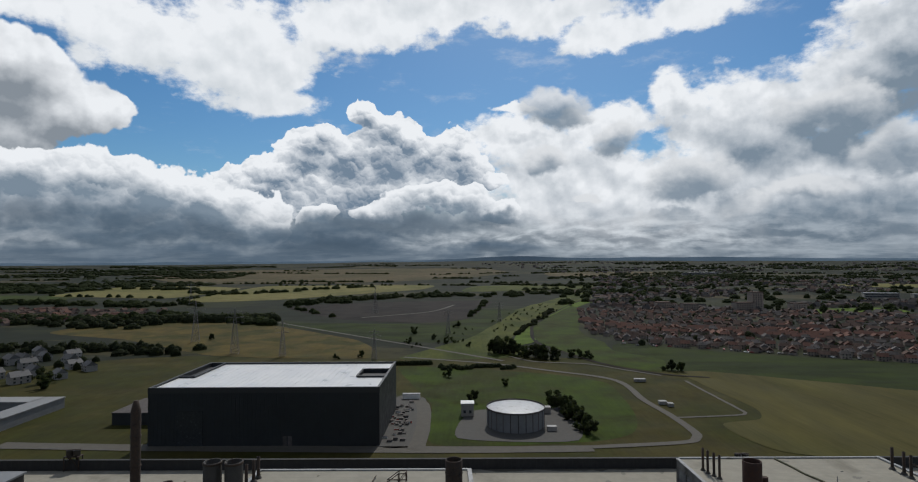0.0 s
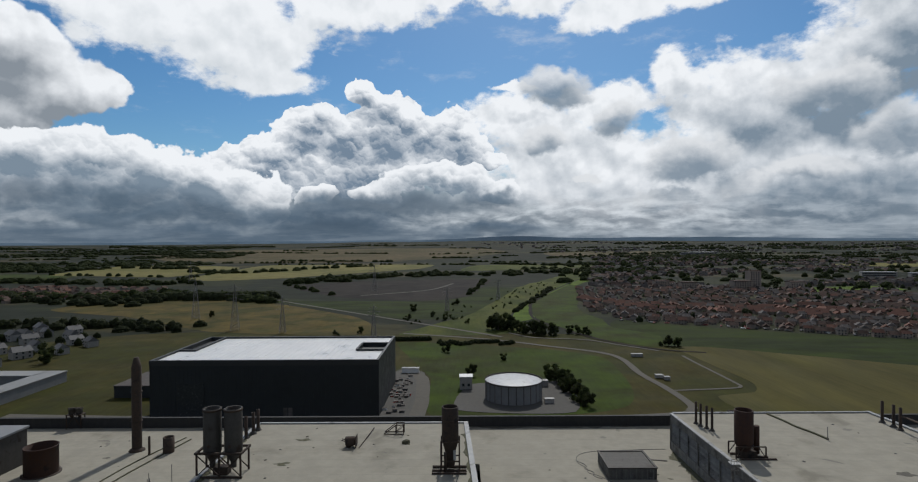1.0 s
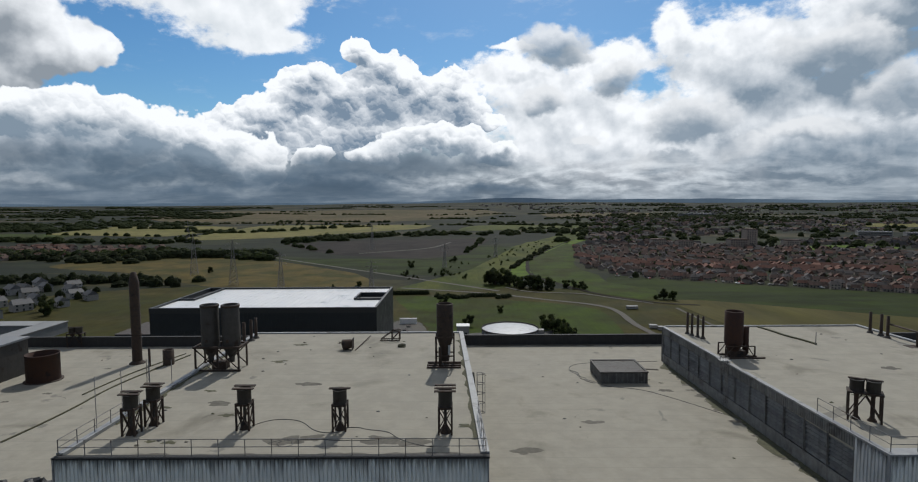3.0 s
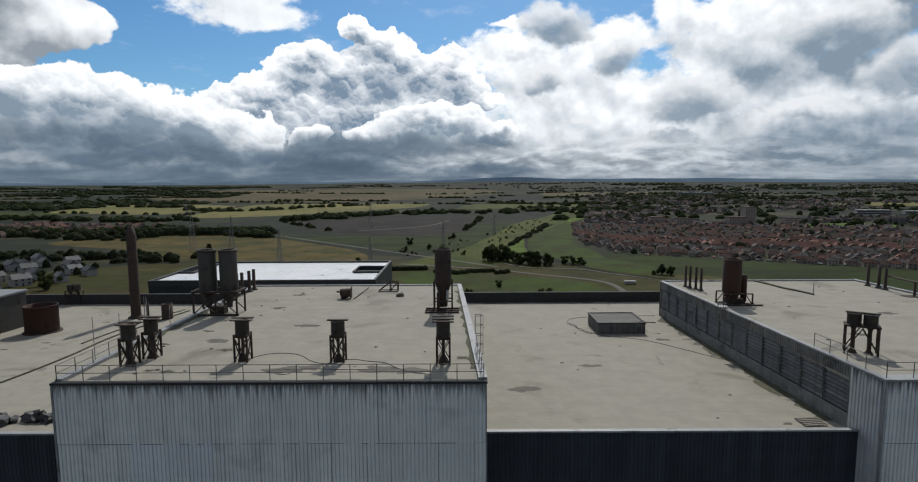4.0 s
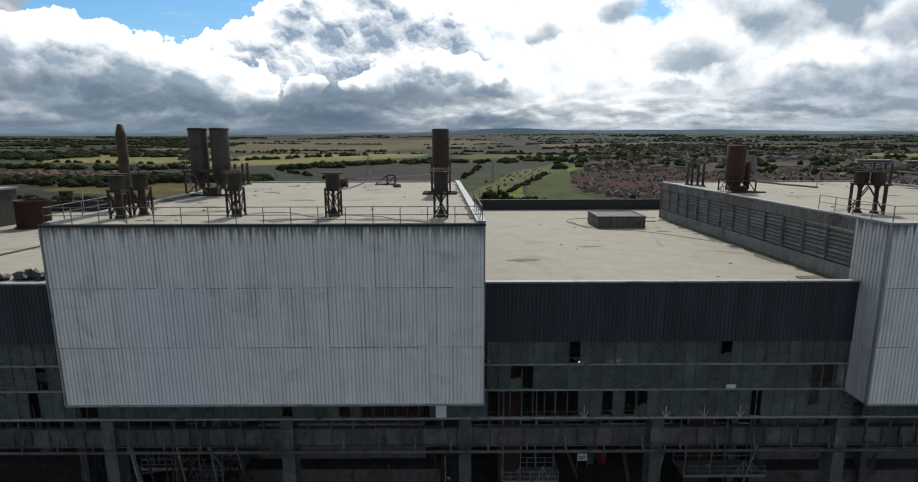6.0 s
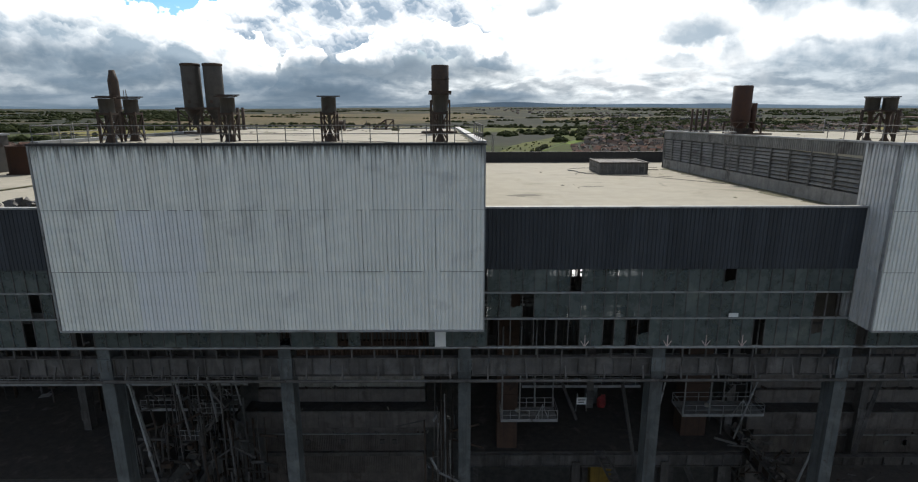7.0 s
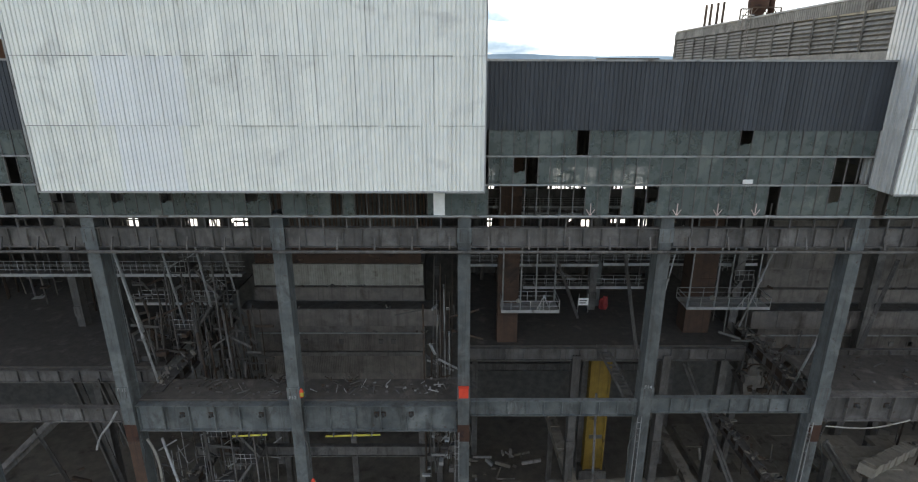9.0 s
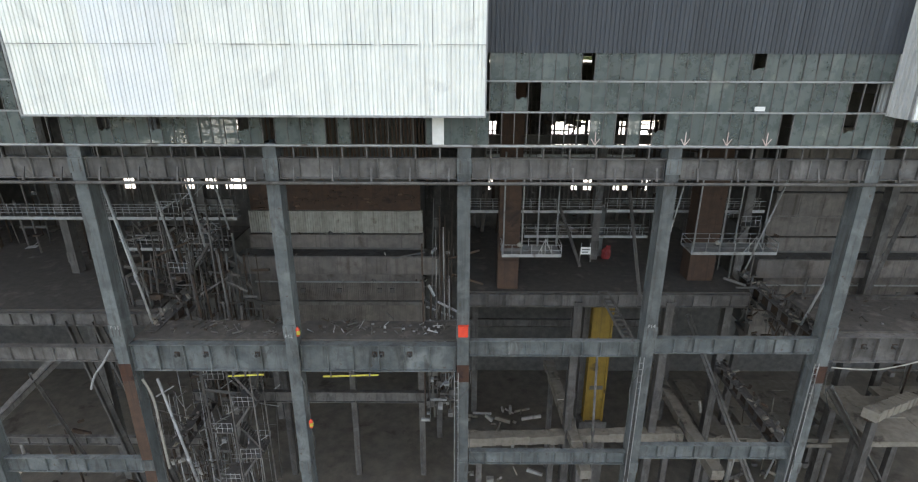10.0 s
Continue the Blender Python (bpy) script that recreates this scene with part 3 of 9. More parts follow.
def structure(name, bm, mat, label, category):
    return tagged(part(name, bm, mat), label, category, "", "structure")


def fresh(fill, *args, **kw):
    bm = bmesh.new()
    fill(bm, *args, **kw)
    return bm

# ---- the land: one sheet to the horizon ----


def ground_z(x, y):
    r = math.hypot(x, y + 34)
    rise = max(0.0, (min(r, 4800.0) - 1300.0) / 3500.0)
    h = 66 * rise * rise
    if rise > 0.55:
        a = math.atan2(x, y)
        h += (rise - 0.55) * (22 * noise.noise((a * 2.6, 1.3, 0.0)) + 14 * noise.noise((a * 9.0, 5.3, 0.0)))
    return h


def build_ground():
    bm = bmesh.new()
    radii = [0, 60, 150, 300, 500, 800, 1100, 1300, 1500, 1750, 2000, 2300, 2600, 2900, 3200, 3500, 3800, 4050, 4300, 4500, 4650, 4800, 5400]
    seg, prev = 160, None
    for r in radii:
        if r == 0:
            ring = [bm.verts.new((0, -34, 0))]
        else:
            ring = [bm.verts.new((x, y, ground_z(x, y))) for x, y in ((r * math.sin(i * math.tau / seg), r * math.cos(i * math.tau / seg) - 34) for i in range(seg))]
        if prev:
            for i in range(seg):
                j = (i + 1) % seg
                f = bm.faces.new((prev[0], ring[i], ring[j]) if len(prev) == 1 else (prev[i], ring[i], ring[j], prev[j]))
                f.smooth = True
        prev = ring
    return structure("ground", bm, "land", "open farmland and rough grass reaching the far hills", "ground")


build_ground()


def far_hills():
    """The low skyline behind the plain, distance haze put into its blue colour."""
    bm, prev = bmesh.new(), None
    for i in range(141):
        a = radians(-58 + i * 116 / 140)
        r = 4880
        top = 80 + 10 * noise.noise((a * 4, 0, 2)) + 5 * noise.noise((a * 15, 0, 5)) + 34 * math.exp(-((a - 0.09) / 0.10) ** 2) + 18 * math.exp(-((a - 0.36) / 0.16) ** 2)
        x, y = r * math.sin(a), r * math.cos(a) - 34
        row = [bm.verts.new((x * 0.985, y * 0.985, 60)), bm.verts.new((x, y, top)), bm.verts.new((x * 1.03, y * 1.03, 60))]
        if prev:
            for k in (0, 1):
                bm.faces.new((prev[k], row[k], row[k + 1], prev[k + 1]))
        prev = row
    return structure("backdrop", bm, "haze_hill", "low hills along the skyline, coloured blue for haze", "hills")


far_hills()

def rounded(pts, each=6):
    """A closed rounded line through plan points."""
    n, out = len(pts), []
    v = [Vector(p) for p in pts]
    for k in range(n):
        p0, p1, p2, p3 = v[k - 1], v[k], v[(k + 1) % n], v[(k + 2) % n]
        for i in range(each):
            t = i / each
            out.append(0.5 * ((2 * p1) + (p2 - p0) * t * 0.6 + (6 * (p2 - p1) - 0.6 * (2 * (p2 - p0) + (p3 - p1))) * t * t + (4 * (p1 - p2) + 0.6 * ((p2 - p0) + (p3 - p1))) * t ** 3))
    return out


def patch(name, mat, corners, label, lift=0.2, kind="field"):
    """A field with a slightly uneven edge, laid over the sheet along its rise."""
    line = rounded(corners)
    size = max((p - line[0]).length for p in line)
    bm = bmesh.new()
    verts = []
    for p in line:
        w = size * 0.006
        verts.append(bm.verts.new((p.x + w * noise.noise((p.x * 0.03, p.y * 0.03, 1)), p.y + w * noise.noise((p.x * 0.03, p.y * 0.03, 9)), 0)))
    bm.faces.new(verts)
    if size > 500:
        step = size / 14
        for axis in (Vector((1, 0, 0)), Vector((0, 1, 0))):
            ends = [v.co.dot(axis) for v in bm.verts]
            at = min(ends) + step
            while at < max(ends):
                bmesh.ops.bisect_plane(bm, geom=bm.verts[:] + bm.edges[:] + bm.faces[:], plane_co=axis * at, plane_no=axis)
                at += step
    bmesh.ops.triangulate(bm, faces=bm.faces[:])
    for v in bm.verts:
        v.co.z = ground_z(v.co.x, v.co.y) + lift
    if sum(f.normal.z for f in bm.faces) < 0:
        bmesh.ops.reverse_faces(bm, faces=bm.faces[:])
    me = bpy.data.meshes.new(name)
    bm.to_mesh(me)
    bm.free()
    me.materials.append(M[mat])
    return tagged(new(name, me), label, kind, "", "structure")


def ribbon(name, mat, pts, width, label, lift=0.3, category="road"):
    """A road along a rounded line of plan points."""
    pts = [Vector((*p, 0)) for p in pts]
    line = []
    for k in range(len(pts) - 1):
        p0, p1, p2, p3 = pts[max(k - 1, 0)], pts[k], pts[k + 1], pts[min(k + 2, len(pts) - 1)]
        for i in range(10):
            t = i / 10
            line.append(0.5 * ((2 * p1) + (p2 - p0) * t + (2 * p0 - 5 * p1 + 4 * p2 - p3) * t * t + (3 * p1 - p0 - 3 * p2 + p3) * t ** 3))
    line.append(pts[-1])
    bm, prev = bmesh.new(), None
    for i, p in enumerate(line):
        d = (line[min(i + 1, len(line) - 1)] - line[max(i - 1, 0)]).normalized()
        s = Vector((-d.y, d.x, 0)) * width / 2 * (1 + 0.10 * noise.noise((p.x * 0.05, p.y * 0.05, 3)))
        z = ground_z(p.x, p.y) + lift
        row = [bm.verts.new((q.x, q.y, z)) for q in (p + s, p - s)]
        if prev:
            bm.faces.new((prev[0], row[0], row[1], prev[1]))
        prev = row
    return structure(name, bm, mat, label, category)


patch("field_1", "grass", [(-480, 150), (430, 150), (300, 330), (170, 410), (100, 470), (20, 480), (-60, 475), (-110, 470), (-250, 492), (-330, 470), (-480, 330)], "rough olive grass round the black hall", 0.05)
patch("field_2", "crop", [(167, 406), (196, 405), (302, 341), (430, 262), (380, 150), (207, 205), (146, 226), (139, 268), (164, 276), (172, 296), (168, 371)], "pale ripening crop field beside the access road", 0.25)
patch("field_3", "rough_green", [(146, 507), (165, 556), (222, 513), (298, 470), (384, 432), (560, 345), (520, 215), (302, 341), (198, 404), (158, 414), (175, 460)], "dark rough grass belt below the housing estate", 0.20)
patch("field_4", "grass_green", [(103, 742), (200, 1012), (206, 938), (149, 693), (141, 612), (150, 560), (146, 505), (175, 458), (154, 405), (120, 444), (94, 512), (79, 573), (85, 656)], "green mown bank beside the curving path", 0.30)
patch("field_5", "grass_bright", [(53, 581), (83, 708), (116, 800), (200, 1052), (204, 1022), (101, 746), (82, 652), (76, 572), (59, 548)], "bright green mown strip beside the curving path", 0.36)
patch("field_6", "grass_bright", [(200, 1030), (230, 1108), (300, 1250), (330, 1240), (252, 1090), (210, 1000)], "bright green mown strip running back to the woods", 0.36)
patch("field_7", "corridor", [(-60, 470), (-9, 580), (84, 926), (180, 1160), (290, 1420), (330, 1400), (240, 1100), (143, 890), (48, 577), (60, 480)], "rough straw-green strip of old railway land", 0.15)
patch("field_8", "coal", [(-332, 1022), (-186, 1140), (54, 1171), (30, 960), (6, 807), (-55, 755), (-191, 810)], "bare black coal ground with a pale track", 0.25)
patch("field_9", "meadow", [(-533, 675), (-473, 842), (-263, 730), (-118, 585), (-84, 478), (-160, 476), (-251, 498), (-392, 603)], "dry yellow meadow below the pylons", 0.20)
patch("field_10", "rough_green", [(-270, 760), (-60, 745), (0, 800), (30, 960), (90, 940), (0, 590), (-80, 580), (-190, 680)], "rough green slope below the coal ground", 0.17)
patch("field_11", "grass_green", [(-56, 432), (-7, 425), (65, 401), (102, 368), (98, 286), (85, 252), (60, 240), (-16, 237), (-22, 314)], "green mown grass round the round tank", 0.10)
patch("field_12", "grass", [(100, 225), (140, 225), (139, 268), (164, 276), (172, 300), (168, 400), (120, 440), (108, 380), (116, 300)], "rough grass between road and crop field", 0.12)
patch("field_13", "crop_yellow", [(-1083, 1407), (-1137, 1816), (-877, 1840), (-698, 1696), (-714, 1306), (-953, 1361)], "pale yellow-green corn field", 0.5)
patch("field_14", "crop_yellow", [(-636, 1209), (-672, 1640), (-640, 1864), (-118, 1852), (-126, 1619), (-237, 1467), (-410, 1245), (-551, 1169)], "pale yellow-green corn field", 0.55)
patch("field_15", "crop_tan", [(-1406, 2508), (-1384, 3399), (19, 3590), (240, 3000), (12, 2429), (-459, 2002), (-1032, 2034)], "wide tan stubble field", 0.7)
patch("field_16", "crop_yellow", [(1134, 1689), (1431, 1728), (1600, 1650), (1255, 1511), (1140, 1595)], "pale yellow-green corn field", 0.5)
patch("field_17", "grass_bright", [(603, 924), (729, 948), (720, 870), (564, 850)], "bright green playing field among houses", 0.3)
patch("field_18", "grass_green", [(-1300, 1240), (-930, 1130), (-1000, 1390), (-1350, 1430)], "dark green pasture", 0.3)
patch("field_19", "corridor", [(0, 1500), (300, 1560), (420, 1780), (60, 1800)], "straw-green field beyond the coal ground", 0.5)
patch("field_20", "crop_tan", [(420, 2500), (900, 2450), (980, 2900), (460, 2960)], "small tan stubble field before the far hills", 0.7)
patch("yard_1", "gravel", [(-45, 238), (-22, 238), (-26, 325), (-45, 330)], "grey gravel storage yard beside the black hall", 0.30, "yard")
patch("yard_2", "gravel", [(-4, 246), (56, 242), (66, 306), (48, 300), (4, 296)], "grey gravel tank compound", 0.30, "yard")
ribbon("road_1", "path", [(-230, 238), (-164, 234), (-83, 231), (1, 229), (60, 230)], 9, "pale concrete road past the black hall")
ribbon("road_2", "path", [(60, 232), (105, 238), (115, 245), (118, 256), (117, 285), (113, 319), (110, 378), (67, 414), (20, 446), (-56, 478)], 4.6, "grey access road bending round the tank field", 0.34)
ribbon("road_3", "path", [(-24, 230), (-23, 265), (-27, 312), (-38, 328)], 8, "pale concrete track beside the storage yard", 0.38)
ribbon("road_4", "path", [(118, 280), (152, 284), (161, 288), (162, 300), (161, 348), (161, 374)], 2.2, "pale farm track along the crop field", 0.36)
ribbon("road_5", "path", [(-330, 840), (-269, 768), (-102, 596), (3, 489), (34, 456)], 4.5, "pale straight road across the meadow", 0.40)
ribbon("road_6", "coal", [(183, 384), (152, 398), (119, 437), (93, 506), (77, 565), (83, 657), (103, 756), (201, 1036), (230, 1106), (300, 1280)], 3.4, "narrow dark footpath along the green bank", 0.48, "path")
ribbon("road_7", "path", [(42, 478), (62, 452), (104, 440), (128, 415), (150, 392)], 3.0, "narrow grey lane below the dark bank", 0.42)
ribbon("track_1", "path", [(-160, 830), (-60, 920), (-20, 1060)], 5, "pale wet track over the coal ground", 0.4, "track")

# ---- the power station: roofs, outer walls, decks ----
TOP, LOW = 63.0, 58.0           # roof levels of the high boxes and of the roof between
FRONT = 2.2                     # plane of the dark front wall


def slab(name, mat, label, category, *size):
    return structure(name, fresh(box, *size), mat, label, category)




def prism(bm, pts, z0, z1):
    """An upright prism over a plan outline."""
    lo = [bm.verts.new((x, y, z0)) for x, y in pts]
    hi = [bm.verts.new((x, y, z1)) for x, y in pts]
    bm.faces.new(lo[::-1])
    bm.faces.new(hi)
    for i in range(len(pts)):
        j = (i + 1) % len(pts)
        bm.faces.new((lo[i], lo[j], hi[j], hi[i]))


def low_z(y):
    """The low roofs fall gently towards the back."""
    return 58.0 - 0.024 * (y - 2.3)


def high_z(x, y):
    return 62.96 - 0.008 * y if x < 10 else 62.9 - 0.02 * y


def roof_sheet(name, label, pts, low=True):
    """A roof over a plan outline that follows the fall of the roofs."""
    bm = bmesh.new()
    lo = [bm.verts.new((x, y, 56.2 if low else 61.7)) for x, y in pts]
    hi = [bm.verts.new((x, y, low_z(y) if low else high_z(x, y))) for x, y in pts]
    bm.faces.new(lo[::-1])
    bm.faces.new(hi)
    for i in range(len(pts)):
        j = (i + 1) % len(pts)
        bm.faces.new((lo[i], lo[j], hi[j], hi[i]))
    return structure(name, bm, "felt", label, "roof")


def oblong(x0, x1, y0, y1):
    return [(x0, y0), (x1, y0), (x1, y1), (x0, y1)]


roof_sheet("roof_high_1", "weathered grey felt roof with stains and cracks", [(-27.7, 0.06), (1.7, 0.06), (0.1, 37.4), (-27.6, 37.4)], False)
roof_sheet("roof_high_2", "weathered grey felt roof with a long crack", oblong(29.0, 57.2, 0.2, 42.6), False)
roof_sheet("roof_low_1", "weathered pale felt roof with damp stains", oblong(1.7, 29.0, FRONT + 0.1, 53.2))
roof_sheet("roof_low_2", "weathered pale felt roof with damp stains", oblong(-95.0, -27.7, FRONT + 0.1, 53.2))
roof_sheet("roof_low_3", "weathered grey felt roof behind the high roof", oblong(-27.7, 1.7, 37.4, 53.2))
roof_sheet("roof_low_4", "weathered grey felt roof behind the high roof", oblong(29.0, 95.0, 42.9, 53.2))
roof_sheet("roof_low_5", "weathered grey felt roof beside the high roof", oblong(57.2, 95.0, FRONT + 0.1, 42.9))
slab("wall_back_low", "parapet", "black parapet wall at the back of the roofs", "wall", -95.0, 95.0, 53.2, 53.6, 52.0, 58.35)
slab("parapet_cap", "parapet", "thin dark metal cap on the back parapet", "trim", -95.0, 95.0, 53.12, 53.68, 58.35, 58.45)
structure("wall_box_left", fresh(prism, [(-27.75, 0.36), (-27.45, 0.36), (-27.35, 37.4), (-27.65, 37.4)], 50.3, 61.7), "flashing", "grey metal side wall of the high box", "wall")
structure("wall_box_right", fresh(prism, [(1.45, 0.36), (1.75, 0.36), (0.15, 37.4), (-0.15, 37.4)], 50.3, 61.7), "flashing", "grey metal side wall of the high box", "wall")
slab("wall_box_back", "parapet", "dark back wall of the high box", "wall", -27.3, -0.2, 37.1, 37.38, 50.3, 61.7)
slab("wall_box2_back", "parapet", "dark back wall of the high box", "wall", 29.0, 57.2, 42.6, 42.9, 50.3, 61.9)
slab("wall_box2_right", "flashing", "grey metal side wall of the high box", "wall", 56.9, 57.2, 0.4, 42.6, 50.3, 61.7)
# undersides in one even dark grey, darker than the walls above
slab("wall_box_under", "soot_dark", "dark underside of the overhanging box", "soffit", -27.5, 1.45, 0.35, 4.0, 50.4, 50.55)
slab("wall_box2_under", "soot_dark", "dark underside of the overhanging box", "soffit", 29.3, 56.9, 0.4, 4.0, 50.2, 50.35)

# the tall block on the left roof
slab("wall_block", "stack_steel", "tall plain grey plant block with a flat roof on the low roof", "wall", -95.0, -59.6, 10.4, 38.5, 56.3, 61.9)
slab("roof_block", "grey_roof", "flat grey roof sheet of the plant block", "roof", -95.0, -59.4, 10.2, 38.7, 61.9, 62.15)


def edge_strip(name, mat, pts, rise):
    """A metal edge strip on a high roof, along its fall."""
    bm = bmesh.new()
    lo = [bm.verts.new((x, y, high_z(x, y))) for x, y in pts]
    hi = [bm.verts.new((x, y, high_z(x, y) + rise)) for x, y in pts]
    bm.faces.new(lo[::-1])
    bm.faces.new(hi)
    for i in range(4):
        j = (i + 1) % 4
        bm.faces.new((lo[i], lo[j], hi[j], hi[i]))
    return structure(name, bm, mat, "black worn edge strip over the white cladding" if mat == "parapet" else "worn metal edge strip round the high roof", "trim")


def kerbs():
    """Metal edge strips round the high roofs."""
    edge_strip("edge_left", "flashing", [(-27.85, 0.4), (-27.35, 0.4), (-27.2, 37.1), (-27.7, 37.1)], 0.26)
    edge_strip("edge_right", "flashing", [(1.25, 0.4), (1.85, 0.4), (0.2, 37.1), (-0.35, 37.1)], 0.26)
    edge_strip("edge_back", "flashing", oblong(-27.7, 0.2, 37.1, 37.45), 0.16)
    edge_strip("edge_front", "parapet", oblong(-27.85, 1.85, -0.12, 0.4), 0.13)
    edge_strip("edge_side", "flashing", oblong(28.88, 29.35, 1.1, 42.6), 0.14)
    edge_strip("edge_far", "flashing", oblong(29.35, 56.8, 42.6, 42.95), 0.18)
    edge_strip("edge_end", "flashing", oblong(56.8, 57.3, 1.1, 42.95), 0.22)
    edge_strip("edge_face", "flashing", oblong(28.88, 57.3, 0.0, 1.1), 0.14)
    slab("edge_gutter", "flashing", "pale gutter edge above the dark cladding", "trim", 1.76, 29.0, FRONT - 0.16, FRONT + 0.25, 58.42, 58.55)
    slab("edge_gutter_2", "flashing", "pale gutter edge above the dark cladding", "trim", -95.0, -27.86, FRONT - 0.16, FRONT + 0.25, 58.42, 58.55)
    slab("upstand_1", "felt", "low felt upstand behind the gutter edge", "trim", 1.76, 29.0, FRONT + 0.05, FRONT + 0.4, 58.0, 58.42)
    slab("upstand_2", "felt", "low felt upstand behind the gutter edge", "trim", -95.0, -27.86, FRONT + 0.05, FRONT + 0.4, 58.0, 58.42)


kerbs()


def sheet_mesh(name, width, height, ribs, depth, mat):
    """One corrugated sheet, its ribs proud towards -y; the origin is the lower left corner."""
    bm = bmesh.new()
    pitch, prof = width / ribs, []
    for i in range(ribs):
        x = i * pitch
        prof += [(x, 0.0), (x + pitch * 0.16, 0.0), (x + pitch * 0.26, -depth), (x + pitch * 0.90, -depth)]
    prof.append((width, 0.0))
    lo = [bm.verts.new((x, y, 0)) for x, y in prof]
    hi = [bm.verts.new((x, y, height)) for x, y in prof]
    for i in range(len(prof) - 1):
        bm.faces.new((lo[i], lo[i + 1], hi[i + 1], hi[i]))
    return mesh_of(bm, name, mat)


def clad(wall, meshes, x0, y, z0, columns, width, height, rows, step, proud=0.03, pick=None, gap=None):
    """Rows of sheets, each lapped a little over the one below."""
    for r in range(rows):
        for c in range(columns):
            if gap and gap(r, c):
                continue
            me = meshes[pick(r, c) if pick else 0]
            ob = part("sheet", me, None, wall)
            q = (c * 7 + r * 5 + c * c) % 9
            ob.matrix_basis = pose(x0 + c * width, y - proud * r - 0.006 * (q % 3), z0 + r * step) @ Matrix.Diagonal((0.975 if q == 4 else 0.99 if q % 4 == 1 else 1.0, 1, 1, 1))


backing = slab("wall_box_front", "parapet", "white corrugated cladding on the overhanging high box", "wall", -27.5, 1.45, 0.1, 0.35, 50.3, 62.4)
w = 29.5 / 36
sheets = [sheet_mesh("sheet", w, 4.42, 3, 0.085, "white_sheet"), sheet_mesh("sheet", w, 4.42, 3, 0.085, "pale_sheet")]
clad(backing, sheets, -27.75, 0.09, 50.2, 36, w, 4.42, 3, 4.26, pick=lambda r, c: 1 if (r == 1 and 6 <= c <= 12) or (r == 0 and 7 <= c <= 11) else 0)


def lap_seams(wall, x0, x1, y, levels, seed):
    """Dark broken strips that paint dirt and shadow where one row of sheets laps the next."""
    r = random.Random(seed)
    for z in levels:
        x = x0
        while x < x1 - 0.3:
            length = min(r.uniform(0.4, 2.6), x1 - x)
            part("lap_seam", fresh(box, x, x + length, y - 0.012, y, z - r.uniform(0.0, 0.02), z + 0.012), "steel_grey" if r.random() < 0.7 else "soot_dark", wall)
            x += length + r.choice((0.0, 0.15, 0.5, 1.2))


lap_seams(backing, -27.7, 1.7, -0.06, (54.47, 58.73), 5)
slab("drip_edge", "flashing", "pale drip edge below the white cladding", "trim", -27.78, 1.78, -0.10, 0.12, 50.08, 50.2)
slab("corner_strip_1", "flashing", "folded metal corner strip of the white box", "trim", 1.72, 1.80, -0.09, 0.4, 50.2, 62.96)
slab("corner_strip_2", "flashing", "folded metal corner strip of the white box", "trim", -27.84, -27.72, -0.09, 0.4, 50.2, 62.96)

backing = slab("wall_box2_front", "parapet", "white corrugated cladding on the second high box", "wall", 29.3, 57.0, 0.25, 0.40, 50.1, 62.3)
clad(backing, sheets[:1], 29.05, 0.17, 50.0, 34, w, 4.42, 3, 4.25)
lap_seams(backing, 29.1, 57.0, 0.02, (54.27, 58.52), 6)
slab("drip_edge_2", "flashing", "pale drip edge below the white cladding", "trim", 29.0, 57.2, 0.02, 0.26, 49.88, 50.0)

dark = slab("wall_dark_front", "parapet", "dark blue-grey corrugated cladding below the low roof", "wall", 1.78, 28.98, FRONT + 0.06, FRONT + 0.3, 54.1, 58.4)
dw = 27.2 / 31
sheets_dark = [sheet_mesh("sheet", dw, 4.5, 3, 0.04, "dark_sheet")]
clad(dark, sheets_dark, 1.78, FRONT, 53.95, 31, dw, 4.5, 1, 4.5)
dark2 = slab("wall_dark_front_2", "parapet", "dark blue-grey corrugated cladding below the low roof", "wall", -95, -27.86, FRONT + 0.06, FRONT + 0.3, 54.1, 58.4)
clad(dark2, sheets_dark, -27.86 - 40 * dw, FRONT, 53.95, 40, dw, 4.5, 1, 4.5)
dark3 = slab("wall_dark_front_3", "parapet", "dark blue-grey corrugated cladding below the low roof", "wall", 55.7, 95, FRONT + 0.06, FRONT + 0.3, 50.1, 58.4)


